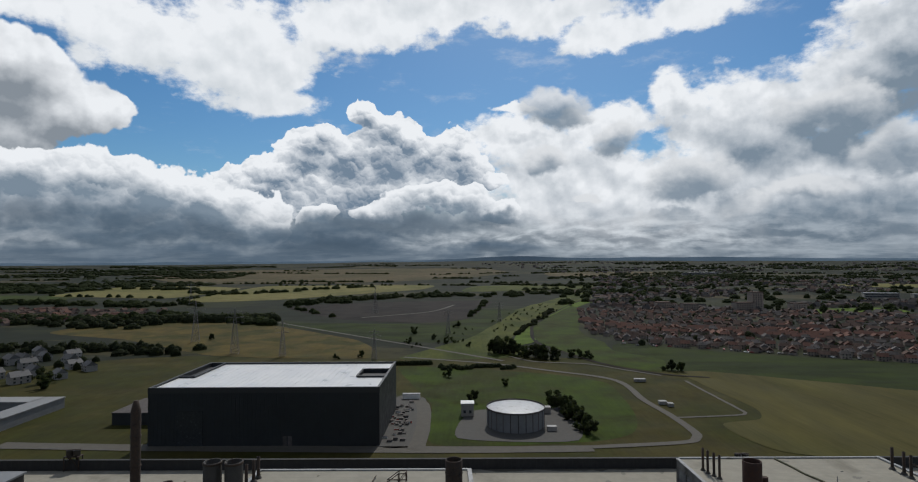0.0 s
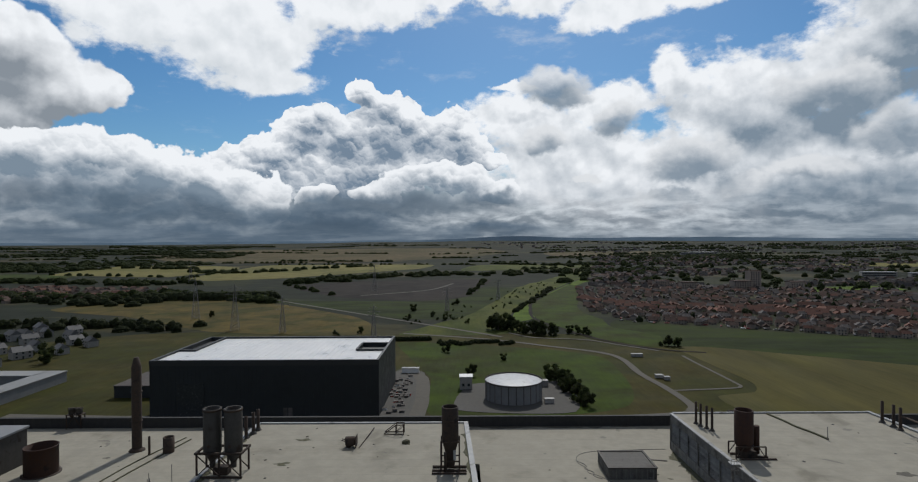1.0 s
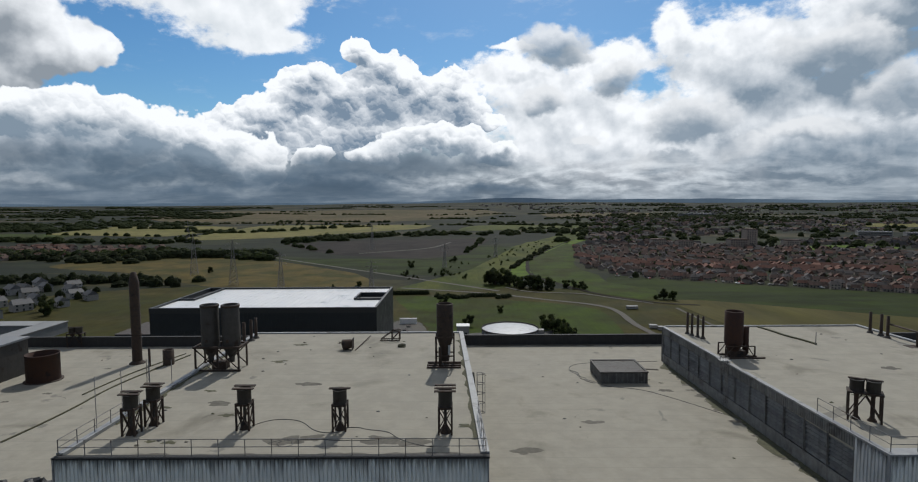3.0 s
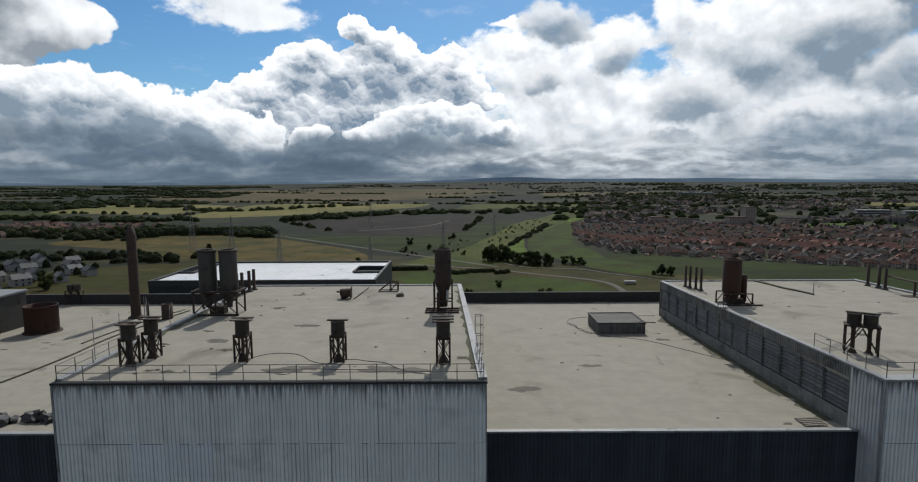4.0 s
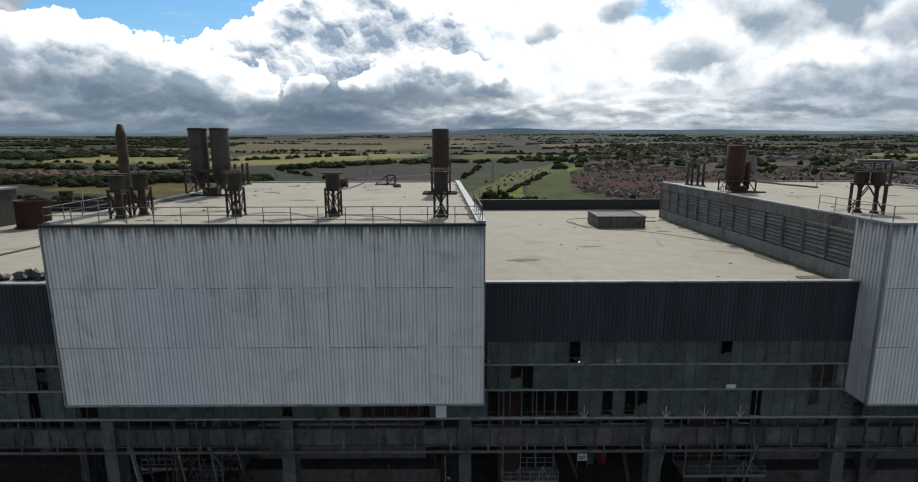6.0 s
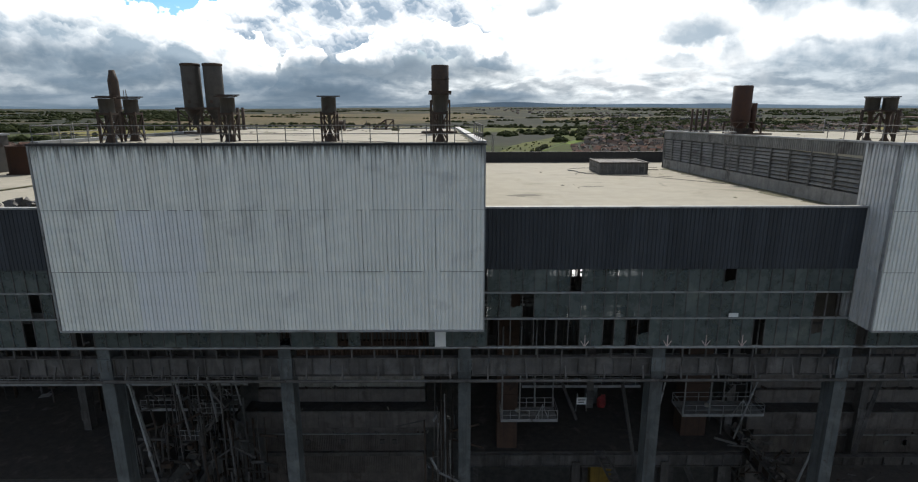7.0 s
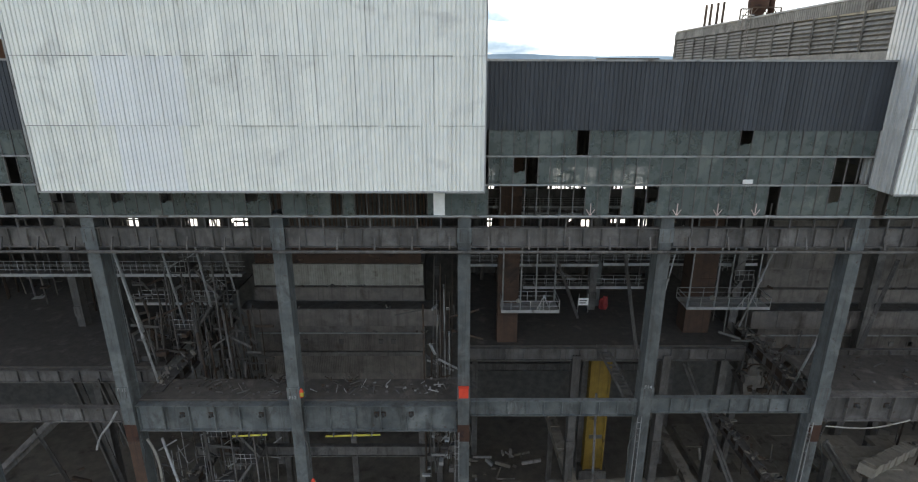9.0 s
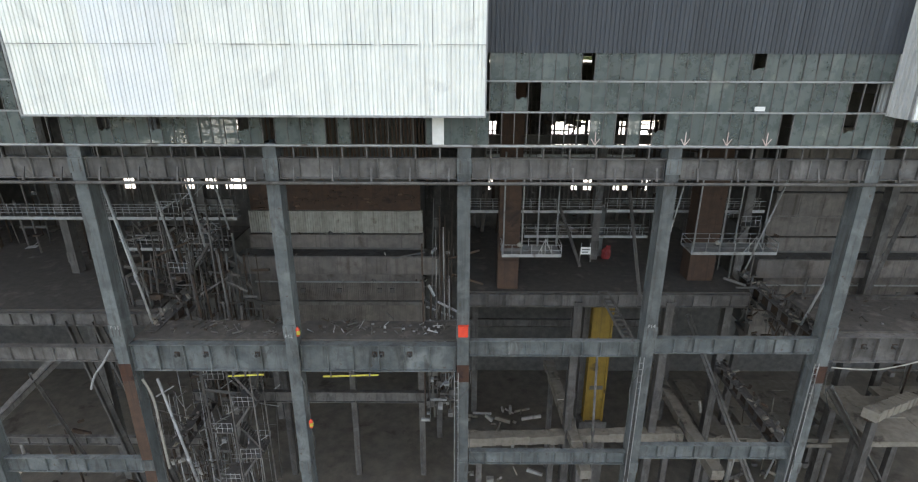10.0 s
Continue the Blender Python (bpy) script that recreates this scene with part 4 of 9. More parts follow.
def louvre_wall():
    """The long side of the second box: plinth, louvred bays, ribbed fascia, pale end panel."""
    x = 29.0
    # end panel and its sheets take the shade-darkened copy of the white cladding
    end = slab("wall_end_panel", "shaded_dirty_sheet", "grimy white ribbed end panel of the second high box, darkened for shade", "wall", x - 0.04, x + 0.3, 0.27, 3.4, 50.0, 62.7)
    ribbed = sheet_mesh("panel_sheet", 1.03, 4.42, 3, 0.07, "shaded_dirty_sheet")
    for i in range(3):
        for k in range(3):
            ob = part("panel_sheet", ribbed, None, end)
            ob.matrix_basis = pose(x - 0.05 - 0.02 * k, 3.38 - i * 1.03, 49.98 + k * 4.22, 0, 0, -90)
    part("corner_strip", fresh(box, x - 0.1, x - 0.02, 0.01, 0.27, 50.0, 62.9), "flashing", end, "folded metal corner strip")
    # the wall falls with the roofs
    wall = slab("wall_louvre", "soot_dark", "long louvred side wall above the low roof", "wall", x + 0.3, x + 0.5, 3.4, 42.6, 51.3, 62.0)
    wall.matrix_basis = pose(0, 0, 60, -1.26) @ pose(0, 0, -60)
    part("plinth", fresh(box, x, x + 0.3, 3.42, 42.5, 57.9, 59.2), "louvre", wall, "stained pale concrete plinth")
    me = sheet_mesh("fascia_sheet", 0.85, 0.9, 3, 0.04, "louvre")
    for i in range(46):
        ob = part("fascia_sheet", me, None, wall)
        ob.matrix_basis = pose(x - 0.01, 42.5 - i * 0.85, 62.0, 0, 0, -90)
    pitch = 3.0
    blade = mesh_of(fresh(beam, (0, 0, 0), (0, -pitch + 0.12, 0), 0.035, 0.26), "blade", "louvre")
    for i in range(13):
        y1 = 42.4 - i * pitch
        bay = part("louvre_bay", fresh(box, x + 0.18, x + 0.24, y1 - pitch + 0.1, y1, 59.25, 61.97), "soot_dark", wall, "grey louvre bay with slanted blades")
        bm = bmesh.new()
        for ya in (y1, y1 - pitch + 0.06):
            box(bm, x - 0.04, x + 0.18, ya - 0.07, ya + 0.07, 59.2, 62.0)
        part("louvre_frame", bm, "louvre", bay)
        for k in range(8):
            ob = part("blade", blade, None, bay)
            ob.matrix_basis = pose(x + 0.09, y1 - 0.03, 59.45 + k * 0.33, 0, 35 + (5 if (i * 5 + k) % 7 == 0 else 0), 0)


louvre_wall()


def glazed_rows():
    """Three rows of dirty panes between thin bars, with gaps where panes are gone."""
    r = random.Random(4)
    pw = 0.86
    pane = {h: mesh_of(fresh(box, 0.02, pw - 0.02, 0, 0.03, 0, h), "pane", "glazing") for h in (1.72, 1.95, 2.2)}
    jag = {}
    for h in (1.72, 1.95, 2.2):
        bm = bmesh.new()
        pts = [(0.02, 0), (pw - 0.02, 0), (pw - 0.02, h * 0.50), (pw * 0.8, h * 0.44), (pw * 0.55, h * 0.47), (pw * 0.25, h * 0.38), (0.02, h * 0.45)]
        lo = [bm.verts.new((x, 0, z)) for x, z in pts]
        hi = [bm.verts.new((x, 0.03, z)) for x, z in pts]
        bm.faces.new(lo)
        bm.faces.new(hi[::-1])
        for i in range(len(pts)):
            j = (i + 1) % len(pts)
            bm.faces.new((lo[i], lo[j], hi[j], hi[i]))
        jag[h] = mesh_of(bm, "pane", "glazing")
    # per row: sill height, pane height, stretches with no panes, stretches with broken panes
    rows = ((52.24, 1.72, ((7.9, 8.5), (28.0, 29.0)), ((4.1, 4.5), (18.9, 19.6))),
            (50.22, 1.95, ((4.5, 5.0), (26.0, 28.2)), ((3.4, 4.2),)),
            (47.95, 2.2, ((1.6, 8.8), (9.9, 10.9), (11.9, 12.9), (21.4, 22.6), (24.6, 25.3), (29.6, 30.2)), ((13.0, 13.9), (26.0, 26.9))))
    for z, h, gone, broken in rows:
        strip = structure("glazing_row", fresh(box, -60.0, 60.0, FRONT - 0.06, FRONT + 0.16, z - 0.13, z - 0.02), "galvanised", "row of dirty grey-green glass panes in steel bars", "window")
        bm = bmesh.new()
        for i in range(140):
            x = -59.8 + i * pw
            if -27.5 < x < 1.3 and z > 49:
                continue
            box(bm, x - 0.025, x + 0.025, FRONT - 0.01, FRONT + 0.11, z - 0.02, z + h + 0.06)
        part("mullions", bm, "steel_grey", strip, "thin dark steel glazing bars")
        for i in range(139):
            x = -59.8 + i * pw
            if x < -44 or x > 44:
                continue
            if -27.5 < x < 1.3:
                if z > 49 or (-7.6 < x < -3.0) or (-13.4 < x < -12.7) or (-9.2 < x < -8.4):
                    continue
            elif any(p < x < q for p, q in gone) or (x < -27.5 and r.random() < 0.25):
                continue
            cracked = x > 1.3 and any(p < x < q for p, q in broken) or x < 0 and z < 49 and any(abs(x - c) < 0.43 for c in (-24.4, -21.4, -15.2)) or r.random() < 0.004
            ob = part("pane", jag[h] if cracked else pane[h], None, strip)
            ob.location = (x, FRONT + 0.05, z)
            if r.random() < 0.06:
                ob.matrix_basis = pose(x, FRONT + 0.03, z, r.uniform(-2, 3), r.uniform(-2, 2), 0)


glazed_rows()
slab("wall_box_glazing", "sign_white", "single pale replacement panel in the glazing row", "panel", -1.75, -0.95, FRONT - 0.03, FRONT + 0.01, 47.95, 50.2)

# ---- the steel frame of the open front ----
COLUMNS = (-40.0, -26.7, -13.1, 0.45, 15.1, 29.2, 43.5)


def column(x, y, z1, mat="steel_blue", label="blue-grey painted steel column, stained, in the open front", wide=0.95, deep=1.25, z0=0.0):
    c = thing("steel_column", (x, y, z0), label, "column", "columns along the open front")
    h = z1 - z0
    part("web", fresh(box, -0.06, 0.06, -deep / 2 + 0.06, deep / 2 - 0.06, 0, h), mat, c)
    for s in (-1, 1):
        y0 = s * deep / 2
        part("flange", fresh(box, -wide / 2, wide / 2, y0 - 0.06, y0 + 0.06, 0, h), mat, c)
        part("side_plate", fresh(box, s * wide * 0.42 - 0.03, s * wide * 0.42 + 0.03, -deep / 2 + 0.06, deep / 2 - 0.06, 0, h), mat, c)
    for z in (33.2 - z0, 46.4 - z0, 20.0 - z0):
        if 1 < z < h:
            for dx in (-0.28, 0.28):
                part("bolt_row", fresh(box, dx * wide - 0.03, dx * wide + 0.03, -deep / 2 - 0.165, -deep / 2 - 0.14, z - 0.45, z + 0.45), "steel_grey", c)
            part("splice_plate", fresh(box, -wide / 2 - 0.05, wide / 2 + 0.05, -deep / 2 - 0.14, -deep / 2 - 0.06, z - 0.55, z + 0.55), "steel_blue" if mat == "steel_blue" else "steel_grey", c)
    return c


for x in COLUMNS:
    col = column(x, 3.0, 48.0)
    if x in (-26.7, 0.45, 29.2):
        part("rust_patch", fresh(box, -0.5, 0.5, -0.70, -0.685, 28.6, 30.2), "rust", col, "rust-brown scorched plate")
    if x == -26.7:
        part("rust_patch", fresh(box, -0.48, 0.48, -0.69, -0.685, 8.0, 29.2), "brown_duct", col, "rust-brown scorched plate")


def girder(x0, x1, y, z0, z1, pitch=1.7, mat="steel_grey", label="stained riveted plate girder with upright stiffeners", deep=0.5):
    g = thing("plate_girder", ((x0 + x1) / 2, y, z0), label, "girder", "plate girders")
    a, h = (x1 - x0) / 2, z1 - z0
    part("flange", fresh(box, -a, a, -deep / 2, deep / 2, h - 0.06, h), mat, g)
    part("flange", fresh(box, -a, a, -deep / 2, deep / 2, 0, 0.06), mat, g)
    n = max(2, round((x1 - x0) / pitch))
    me = mesh_of(fresh(box, -0.03, 0.03, -deep / 2 + 0.04, -0.03, 0.06, h - 0.06), "stiffener", mat)
    bay = (2 * a - 0.2) / n
    for i in range(n + 1):
        part("stiffener", me, None, g, at=(-a + 0.1 + bay * i, 0, 0))
    panel = mesh_of(fresh(box, -bay / 2, bay / 2, -0.03, 0.03, 0.06, h - 0.06), "web_panel", mat)
    for i in range(n):
        part("web_panel", panel, None, g, at=(-a + 0.1 + bay * (i + 0.5), 0, 0))
    return g


def front_girders():
    for x0, x1 in zip(COLUMNS, COLUMNS[1:]):
        girder(x0 + 0.5, x1 - 0.5, 2.6, 45.45, 46.95, 1.35)
        bm = bmesh.new()
        n = 5
        for i in range(n):
            x = x0 + (x1 - x0) * (i + 0.6) / n
            beam(bm, (x, 1.95, 45.4), (x, 2.3, 46.3), 0.12)
        tube(bm, (x0, 1.95, 45.25), (x1, 1.95, 45.25), 0.12, 8)
        structure("service_pipe", bm, "steel_grey", "long grey pipe on brackets below the girder", "pipe")
        bm = bmesh.new()
        for i in range(1, 8):
            x = x0 + (x1 - x0) * i / 8
            box(bm, x - 0.05, x + 0.05, FRONT + 0.05, FRONT + 0.2, 46.95, 47.85)
        structure("glazing_posts", bm, "steel_grey", "short steel posts below the glazing", "frame")
    slab("glazing_sill", "steel_grey", "long steel sill below the lowest panes", "trim", -60, 60, FRONT - 0.05, FRONT + 0.25, 47.75, 47.86)
    girder(-39.5, -27.2, 2.9, 30.2, 31.55, 1.8)
    girder(-26.2, -13.6, 2.9, 29.4, 31.8, 2.1, label="deep stained plate girder with pipe stubs", mat="steel_blue", deep=0.7)
    girder(-12.6, -0.05, 2.9, 29.4, 31.8, 2.1, label="deep stained plate girder with pipe stubs", mat="steel_blue", deep=0.7)
    girder(0.95, 14.6, 2.9, 30.8, 32.2, 1.6, mat="steel_blue")
    girder(15.6, 28.7, 2.9, 31.1, 32.5, 1.6, mat="steel_blue")
    girder(29.7, 43, 2.9, 30.4, 32.7, 2.0, deep=0.7)
    girder(0.95, 14.6, 2.9, 19.95, 21.25, 1.6, mat="steel_blue")
    girder(15.6, 28.7, 2.9, 20.6, 22.0, 1.6, mat="steel_blue")
    girder(-39.5, -27.2, 2.9, 18.9, 20.4, 1.8, mat="steel_blue")


front_girders()

# ---- inside ----
slab("floor_hall", "mud", "muddy brown floor of the stripped hall", "floor", -94, 94, 3.8, 47.0, 0.02, 0.3)
# Pale slab and block added behind the hall to brighten its wall gaps.
slab("roof_annexe", "bright_roof", "pale slab added behind the hall to brighten the wall gaps", "roof", -70, 60, 47.2, 121, 32.0, 32.6)
slab("wall_annexe", "concrete", "plain concrete block added under the pale slab", "wall", -70, 60, 47.2, 121, 0.05, 32.0)
# Unseen slab added to stop the sun coming in through the back gaps.
slab("roof_canopy", "concrete", "unseen concrete slab added to keep sun out of the back gaps", "roof", -70, 60, 47.2, 60.0, 50.6, 51.2)
slab("apron", "mud", "muddy rubble ground before the stripped hall", "ground", -95, 95, -60, 3.8, 0.02, 0.2)
slab("deck_left", "deck", "sooty steel deck strewn with debris", "deck", -26.2, -0.05, 3.3, 6.4, 31.8, 31.95)
slab("deck_middle", "deck", "sooty black steel deck", "deck", 1.0, 28.6, 13.2, 33.0, 31.4, 31.55)
slab("deck_right", "deck", "sooty steel deck strewn with debris", "deck", 29.8, 43.0, 3.3, 9.0, 32.7, 32.85)
slab("deck_outer", "deck", "sooty black steel deck", "deck", -60, -27.4, 9.4, 33.0, 31.2, 31.4)
girder(1.0, 28.6, 13.0, 30.05, 31.4, 1.8)
girder(-60, -27.4, 9.2, 29.9, 31.2, 1.9)


def back_wall():
    """The far side: cladding mostly gone, strips of daylight between rails and sheets."""
    r = random.Random(8)
    slab("wall_back_lower", "soot_dark", "sooty lower back wall of the hall", "wall", -95, 95, 46.8, 47.1, 0.3, 31.0)
    bm = bmesh.new()
    for x0, x1, z0, z1 in ((-95, 95, 43.4, 51.0), (-95, 95, 54.0, 56.2), (-95, 4.3, 51.0, 54.0), (9.8, 17.2, 51.0, 54.0), (18.9, 95, 51.0, 54.0)):
        box(bm, x0, x1, 46.8, 47.1, z0, z1)
    structure("wall_back_upper", bm, "soot_dark", "sooty upper back wall of the hall with openings", "wall")
    bm, x = bmesh.new(), -95.0
    while x < 95:
        wd = r.uniform(0.9, 2.6)
        if not (1.5 < x < 29 or -52 < x < -28) or r.random() < 0.28:
            box(bm, x, x + wd + 0.02, 46.8, 47.0, 31.0, 43.4)
        else:
            # what is left of one bay: rails at odd heights with daylight between them
            box(bm, x, x + wd + 0.02, 46.8, 47.0, 31.0, 32.7)
            for z, top in ((32.7, 35.2), (39.6, 43.4)):
                if r.random() < 0.3 and z < 35:
                    box(bm, x, x + wd + 0.02, 46.8, 47.0, z, top)
                while z < top - 0.4:
                    gap, h = r.uniform(0.5, 1.4), r.choice((0.15, 0.2, 0.3, 0.6))
                    box(bm, x, x + wd + 0.02, 46.8, 47.0, min(z + gap, top - 0.1), min(z + gap + h, top))
                    z += gap + h
            box(bm, x, x + wd + 0.02, 46.8, 47.0, 35.2, 39.6)
        x += wd
    structure("wall_back_sheets", bm, "soot_dark", "sooty torn sheets and rails with daylight between them", "wall")
    bm = bmesh.new()
    for x in np.arange(-54, 30, 0.7):
        if r.random() < 0.85:
            box(bm, x, x + r.uniform(0.06, 0.3), 45.9, 46.1, 31.0, 51.0)
    for k in range(40):
        x, z = r.choice((r.uniform(-52, -28), r.uniform(2, 28))), r.uniform(33, 46)
        beam(bm, (x, 45.6, z), (x + r.uniform(-4, 4), 45.6, z + r.uniform(-4, 4)), r.uniform(0.1, 0.3))
    for z in (36.6, 38.9, 41.2, 43.4, 45.9, 48.0):
        box(bm, -44, 30, 46.1, 46.25, z, z + 0.16)
    structure("wall_back_frame", bm, "steel_grey", "bare steel posts and rails of the back wall", "frame")
    slab("wall_end_left", "soot_dark", "sooty end wall of the hall", "wall", -95, -94.6, 2.6, 46.8, 0.3, 56.2)
    slab("wall_end_right", "soot_dark", "sooty end wall of the hall", "wall", 94.6, 95, 2.6, 46.8, 0.3, 56.2)


back_wall()

# ---- things on the roofs ----


def handrail(name, pts, label, pitch=1.82, height=1.12, group="roof handrails", mat="rail"):
    """A two-bar tube handrail along a plan line at one level."""
    h = thing(name, pts[0], label, "handrail", group)
    o = Vector(pts[0])
    post = mesh_of(fresh(tube, (0, 0, 0), (0, 0, height), 0.032, 6), "post", mat)
    for a, b in zip(pts, pts[1:]):
        a, b = Vector(a) - o, Vector(b) - o
        n = max(1, round((b - a).length / pitch))
        for i in range(n + 1):
            part("post", post, None, h, at=a.lerp(b, i / n))
        for z in (height, height * 0.52):
            part("bar", fresh(tube, a + Vector((0, 0, z)), b + Vector((0, 0, z)), 0.028, 6), mat, h)
    return h


handrail("handrail", [(-27.4, 9.5, 63.1), (-27.6, 0.25, 63.1), (1.6, 0.25, 63.1), (1.3, 7.5, 63.1)], "thin rusty tube handrail along the high roof edge")
handrail("handrail", [(29.2, 8.2, 62.9), (29.2, 0.4, 63.0), (44.0, 0.4, 63.0)], "thin rusty tube handrail along the high roof edge")


def hopper(at, label, bars=1, drum_h=1.15, leg_h=2.0, r=0.52, turn=0.0, lean=0.0):
    """A vent drum on four braced legs, with flat bars laid over its mouth."""
    t = thing("vent_hopper", at, label, "roof vent", "vent hoppers on the high roofs", turn=turn)
    s = r * 0.92
    leg = mesh_of(fresh(beam, (0, 0, 0), (0, 0, leg_h + 0.15), 0.13), "leg", "dark_rust")
    for sx in (-1, 1):
        for sy in (-1, 1):
            part("leg", leg, None, t, at=(sx * s, sy * s, 0))
    for k in range(4):
        a, b = [(-s, -s), (s, -s), (s, s), (-s, s)][k], [(s, -s), (s, s), (-s, s), (-s, -s)][k]
        bm = bmesh.new()
        beam(bm, (*a, 0.15), (*b, leg_h - 0.1), 0.07)
        if k % 2 == 0:
            beam(bm, (*b, 0.15), (*a, leg_h - 0.1), 0.07)
        beam(bm, (*a, leg_h), (*b, leg_h), 0.14)
        part("brace", bm, "dark_rust", t)
    bm = bmesh.new()
    lathe(bm, [(r * 0.20, leg_h * 0.25), (r * 0.22, leg_h * 0.5), (r * 0.24, leg_h - 0.15), (r * 0.96, leg_h - 0.02), (r, leg_h + 0.05), (r, leg_h + drum_h), (r * 1.04, leg_h + drum_h), (r * 0.92, leg_h + drum_h), (r * 0.9, leg_h + 0.1)], 20)
    part("drum", bm, "stack_steel", t, "rust-streaked grey steel drum")
    bm = bmesh.new()
    lathe(bm, [(0.42, 0.0), (0.36, 0.12), (0.2, 0.5), (r * 0.22, leg_h * 0.3)], 14)
    part("foot_cone", bm, "dark_rust", t)
    for k in range(bars):
        y = (k - (bars - 1) / 2) * 0.42
        part("cross_bar", fresh(box, -r * 1.55, r * 1.55, y - 0.16, y + 0.16, leg_h + drum_h + 0.02 + 0.1 * k, leg_h + drum_h + 0.1 + 0.1 * k), "dark_rust", t)
    return t


hopper((-9.33, 4.94, 62.92), "rusty steel vent drum on tall legs with a flat cap", 1)
hopper((-16.72, 5.16, 62.92), "rusty steel vent drum on splayed braced legs", 2)
hopper((-1.27, 4.26, 62.93), "rusty steel vent drum on braced legs with stacked bars", 3, 1.25)
hopper((-24.90, 4.22, 62.93), "rusty steel vent drum, one of a close pair", 2, 1.05, r=0.5)
hopper((-24.22, 6.05, 62.91), "rusty steel vent drum, one of a close pair", 2, 1.05, r=0.5)


def twin_drums(at, label, turn=0.0):
    """Two drums side by side on one table of angle steel."""
    t = thing("twin_vent", at, label, "roof vent", turn=turn)
    h = 2.2
    for sx in (-1.08, 1.08):
        for sy in (-0.6, 0.6):
            part("leg", fresh(beam, (sx, sy, 0), (sx, sy, h), 0.14), "dark_rust", t)
    for sy in (-0.6, 0.6):
        bm = bmesh.new()
        beam(bm, (-1.08, sy, 0.2), (0, sy, h - 0.1), 0.08)
        beam(bm, (1.08, sy, 0.2), (0, sy, h - 0.1), 0.08)
        part("brace", bm, "dark_rust", t)
    part("table", fresh(box, -1.2, 1.2, -0.66, 0.66, h, h + 0.12), "dark_rust", t)
    for sx in (-0.54, 0.54):
        bm = bmesh.new()
        lathe(bm, [(0.44, h + 0.12), (0.49, h + 0.2), (0.49, h + 0.95), (0.52, h + 0.95), (0.52, h + 1.03), (0.42, h + 1.03), (0.42, h + 0.3)], 18, (sx, 0))
        part("drum", bm, "stack_steel", t)
        bm = bmesh.new()
        lathe(bm, [(0.36, 0.0), (0.16, 0.3), (0.15, 1.9), (0.28, h)], 14, (sx, 0))
        part("chute", bm, "dark_rust", t)
        part("cross_bar", fresh(box, sx - 0.6, sx + 0.6, -0.14, 0.14, h + 1.04, h + 1.12), "dark_rust", t)
    return t


twin_drums((31.94, 6.71, 62.77), "pair of rusty vent drums on a steel table", -32)
twin_drums((-63.51, 53.48, 56.77), "pair of rusty vent drums beside the back parapet", 8)
twin_drums((41.77, 50.26, 56.85), "pair of rusty vent drums behind the second high roof", 0)


def silos():
    t = thing("twin_silo", (-25.40, 21.28, 62.79), "two tall grey steel silos on a braced steel stand", "silo")
    for sx in (-1.15, 1.05):
        bm = bmesh.new()
        lathe(bm, [(0.28, 0.7), (0.30, 1.3), (0.87, 2.3), (0.9, 2.42), (0.9, 6.75), (0.86, 6.85), (0.78, 6.82), (0.78, 2.6)], 26)
        silo = part("silo", bm, "stack_steel", t, "rust-streaked grey silo with a cone foot")
        part("lug", fresh(box, sx * 0 - 0.12, 0.12, -1.0, -0.85, 3.0, 3.3), "dark_rust", silo)
        part("rim", fresh(lathe, [(0.91, 6.6), (0.95, 6.6), (0.95, 6.8), (0.91, 6.8)], 26), "dark_rust", silo)
        silo.location = (sx, 0, 0)
    for x in (-2.3, 0.0, 2.2):
        for y in (-1.1, 1.1):
            part("leg", fresh(beam, (x, y, 0), (x, y, 2.45), 0.16), "dark_rust", t)
    for y in (-1.1, 1.1):
        bm = bmesh.new()
        for a, b in ((-2.3, 0.0), (0.0, 2.2)):
            beam(bm, (a, y, 0.2), (b, y, 2.3), 0.09)
            beam(bm, (b, y, 0.2), (a, y, 2.3), 0.09)
        part("brace", bm, "dark_rust", t)
    part("stand_top", fresh(box, -2.5, 2.4, -1.25, -1.0, 2.4, 2.6), "dark_rust", t)
    part("stand_top", fresh(box, -2.5, 2.4, 1.0, 1.25, 2.4, 2.6), "dark_rust", t)
    part("stand_side", fresh(box, -2.5, -2.3, -1.0, 1.0, 2.4, 2.6), "dark_rust", t)
    part("stand_side", fresh(box, 2.2, 2.4, -1.0, 1.0, 2.4, 2.6), "dark_rust", t)
    part("base_frame", fresh(box, -2.5, 2.4, -1.3, -1.1, 0.0, 0.2), "dark_rust", t)
    part("pump_box", fresh(box, -0.9, 0.6, -0.5, 0.5, 0.02, 0.8), "dark_rust", t)


silos()


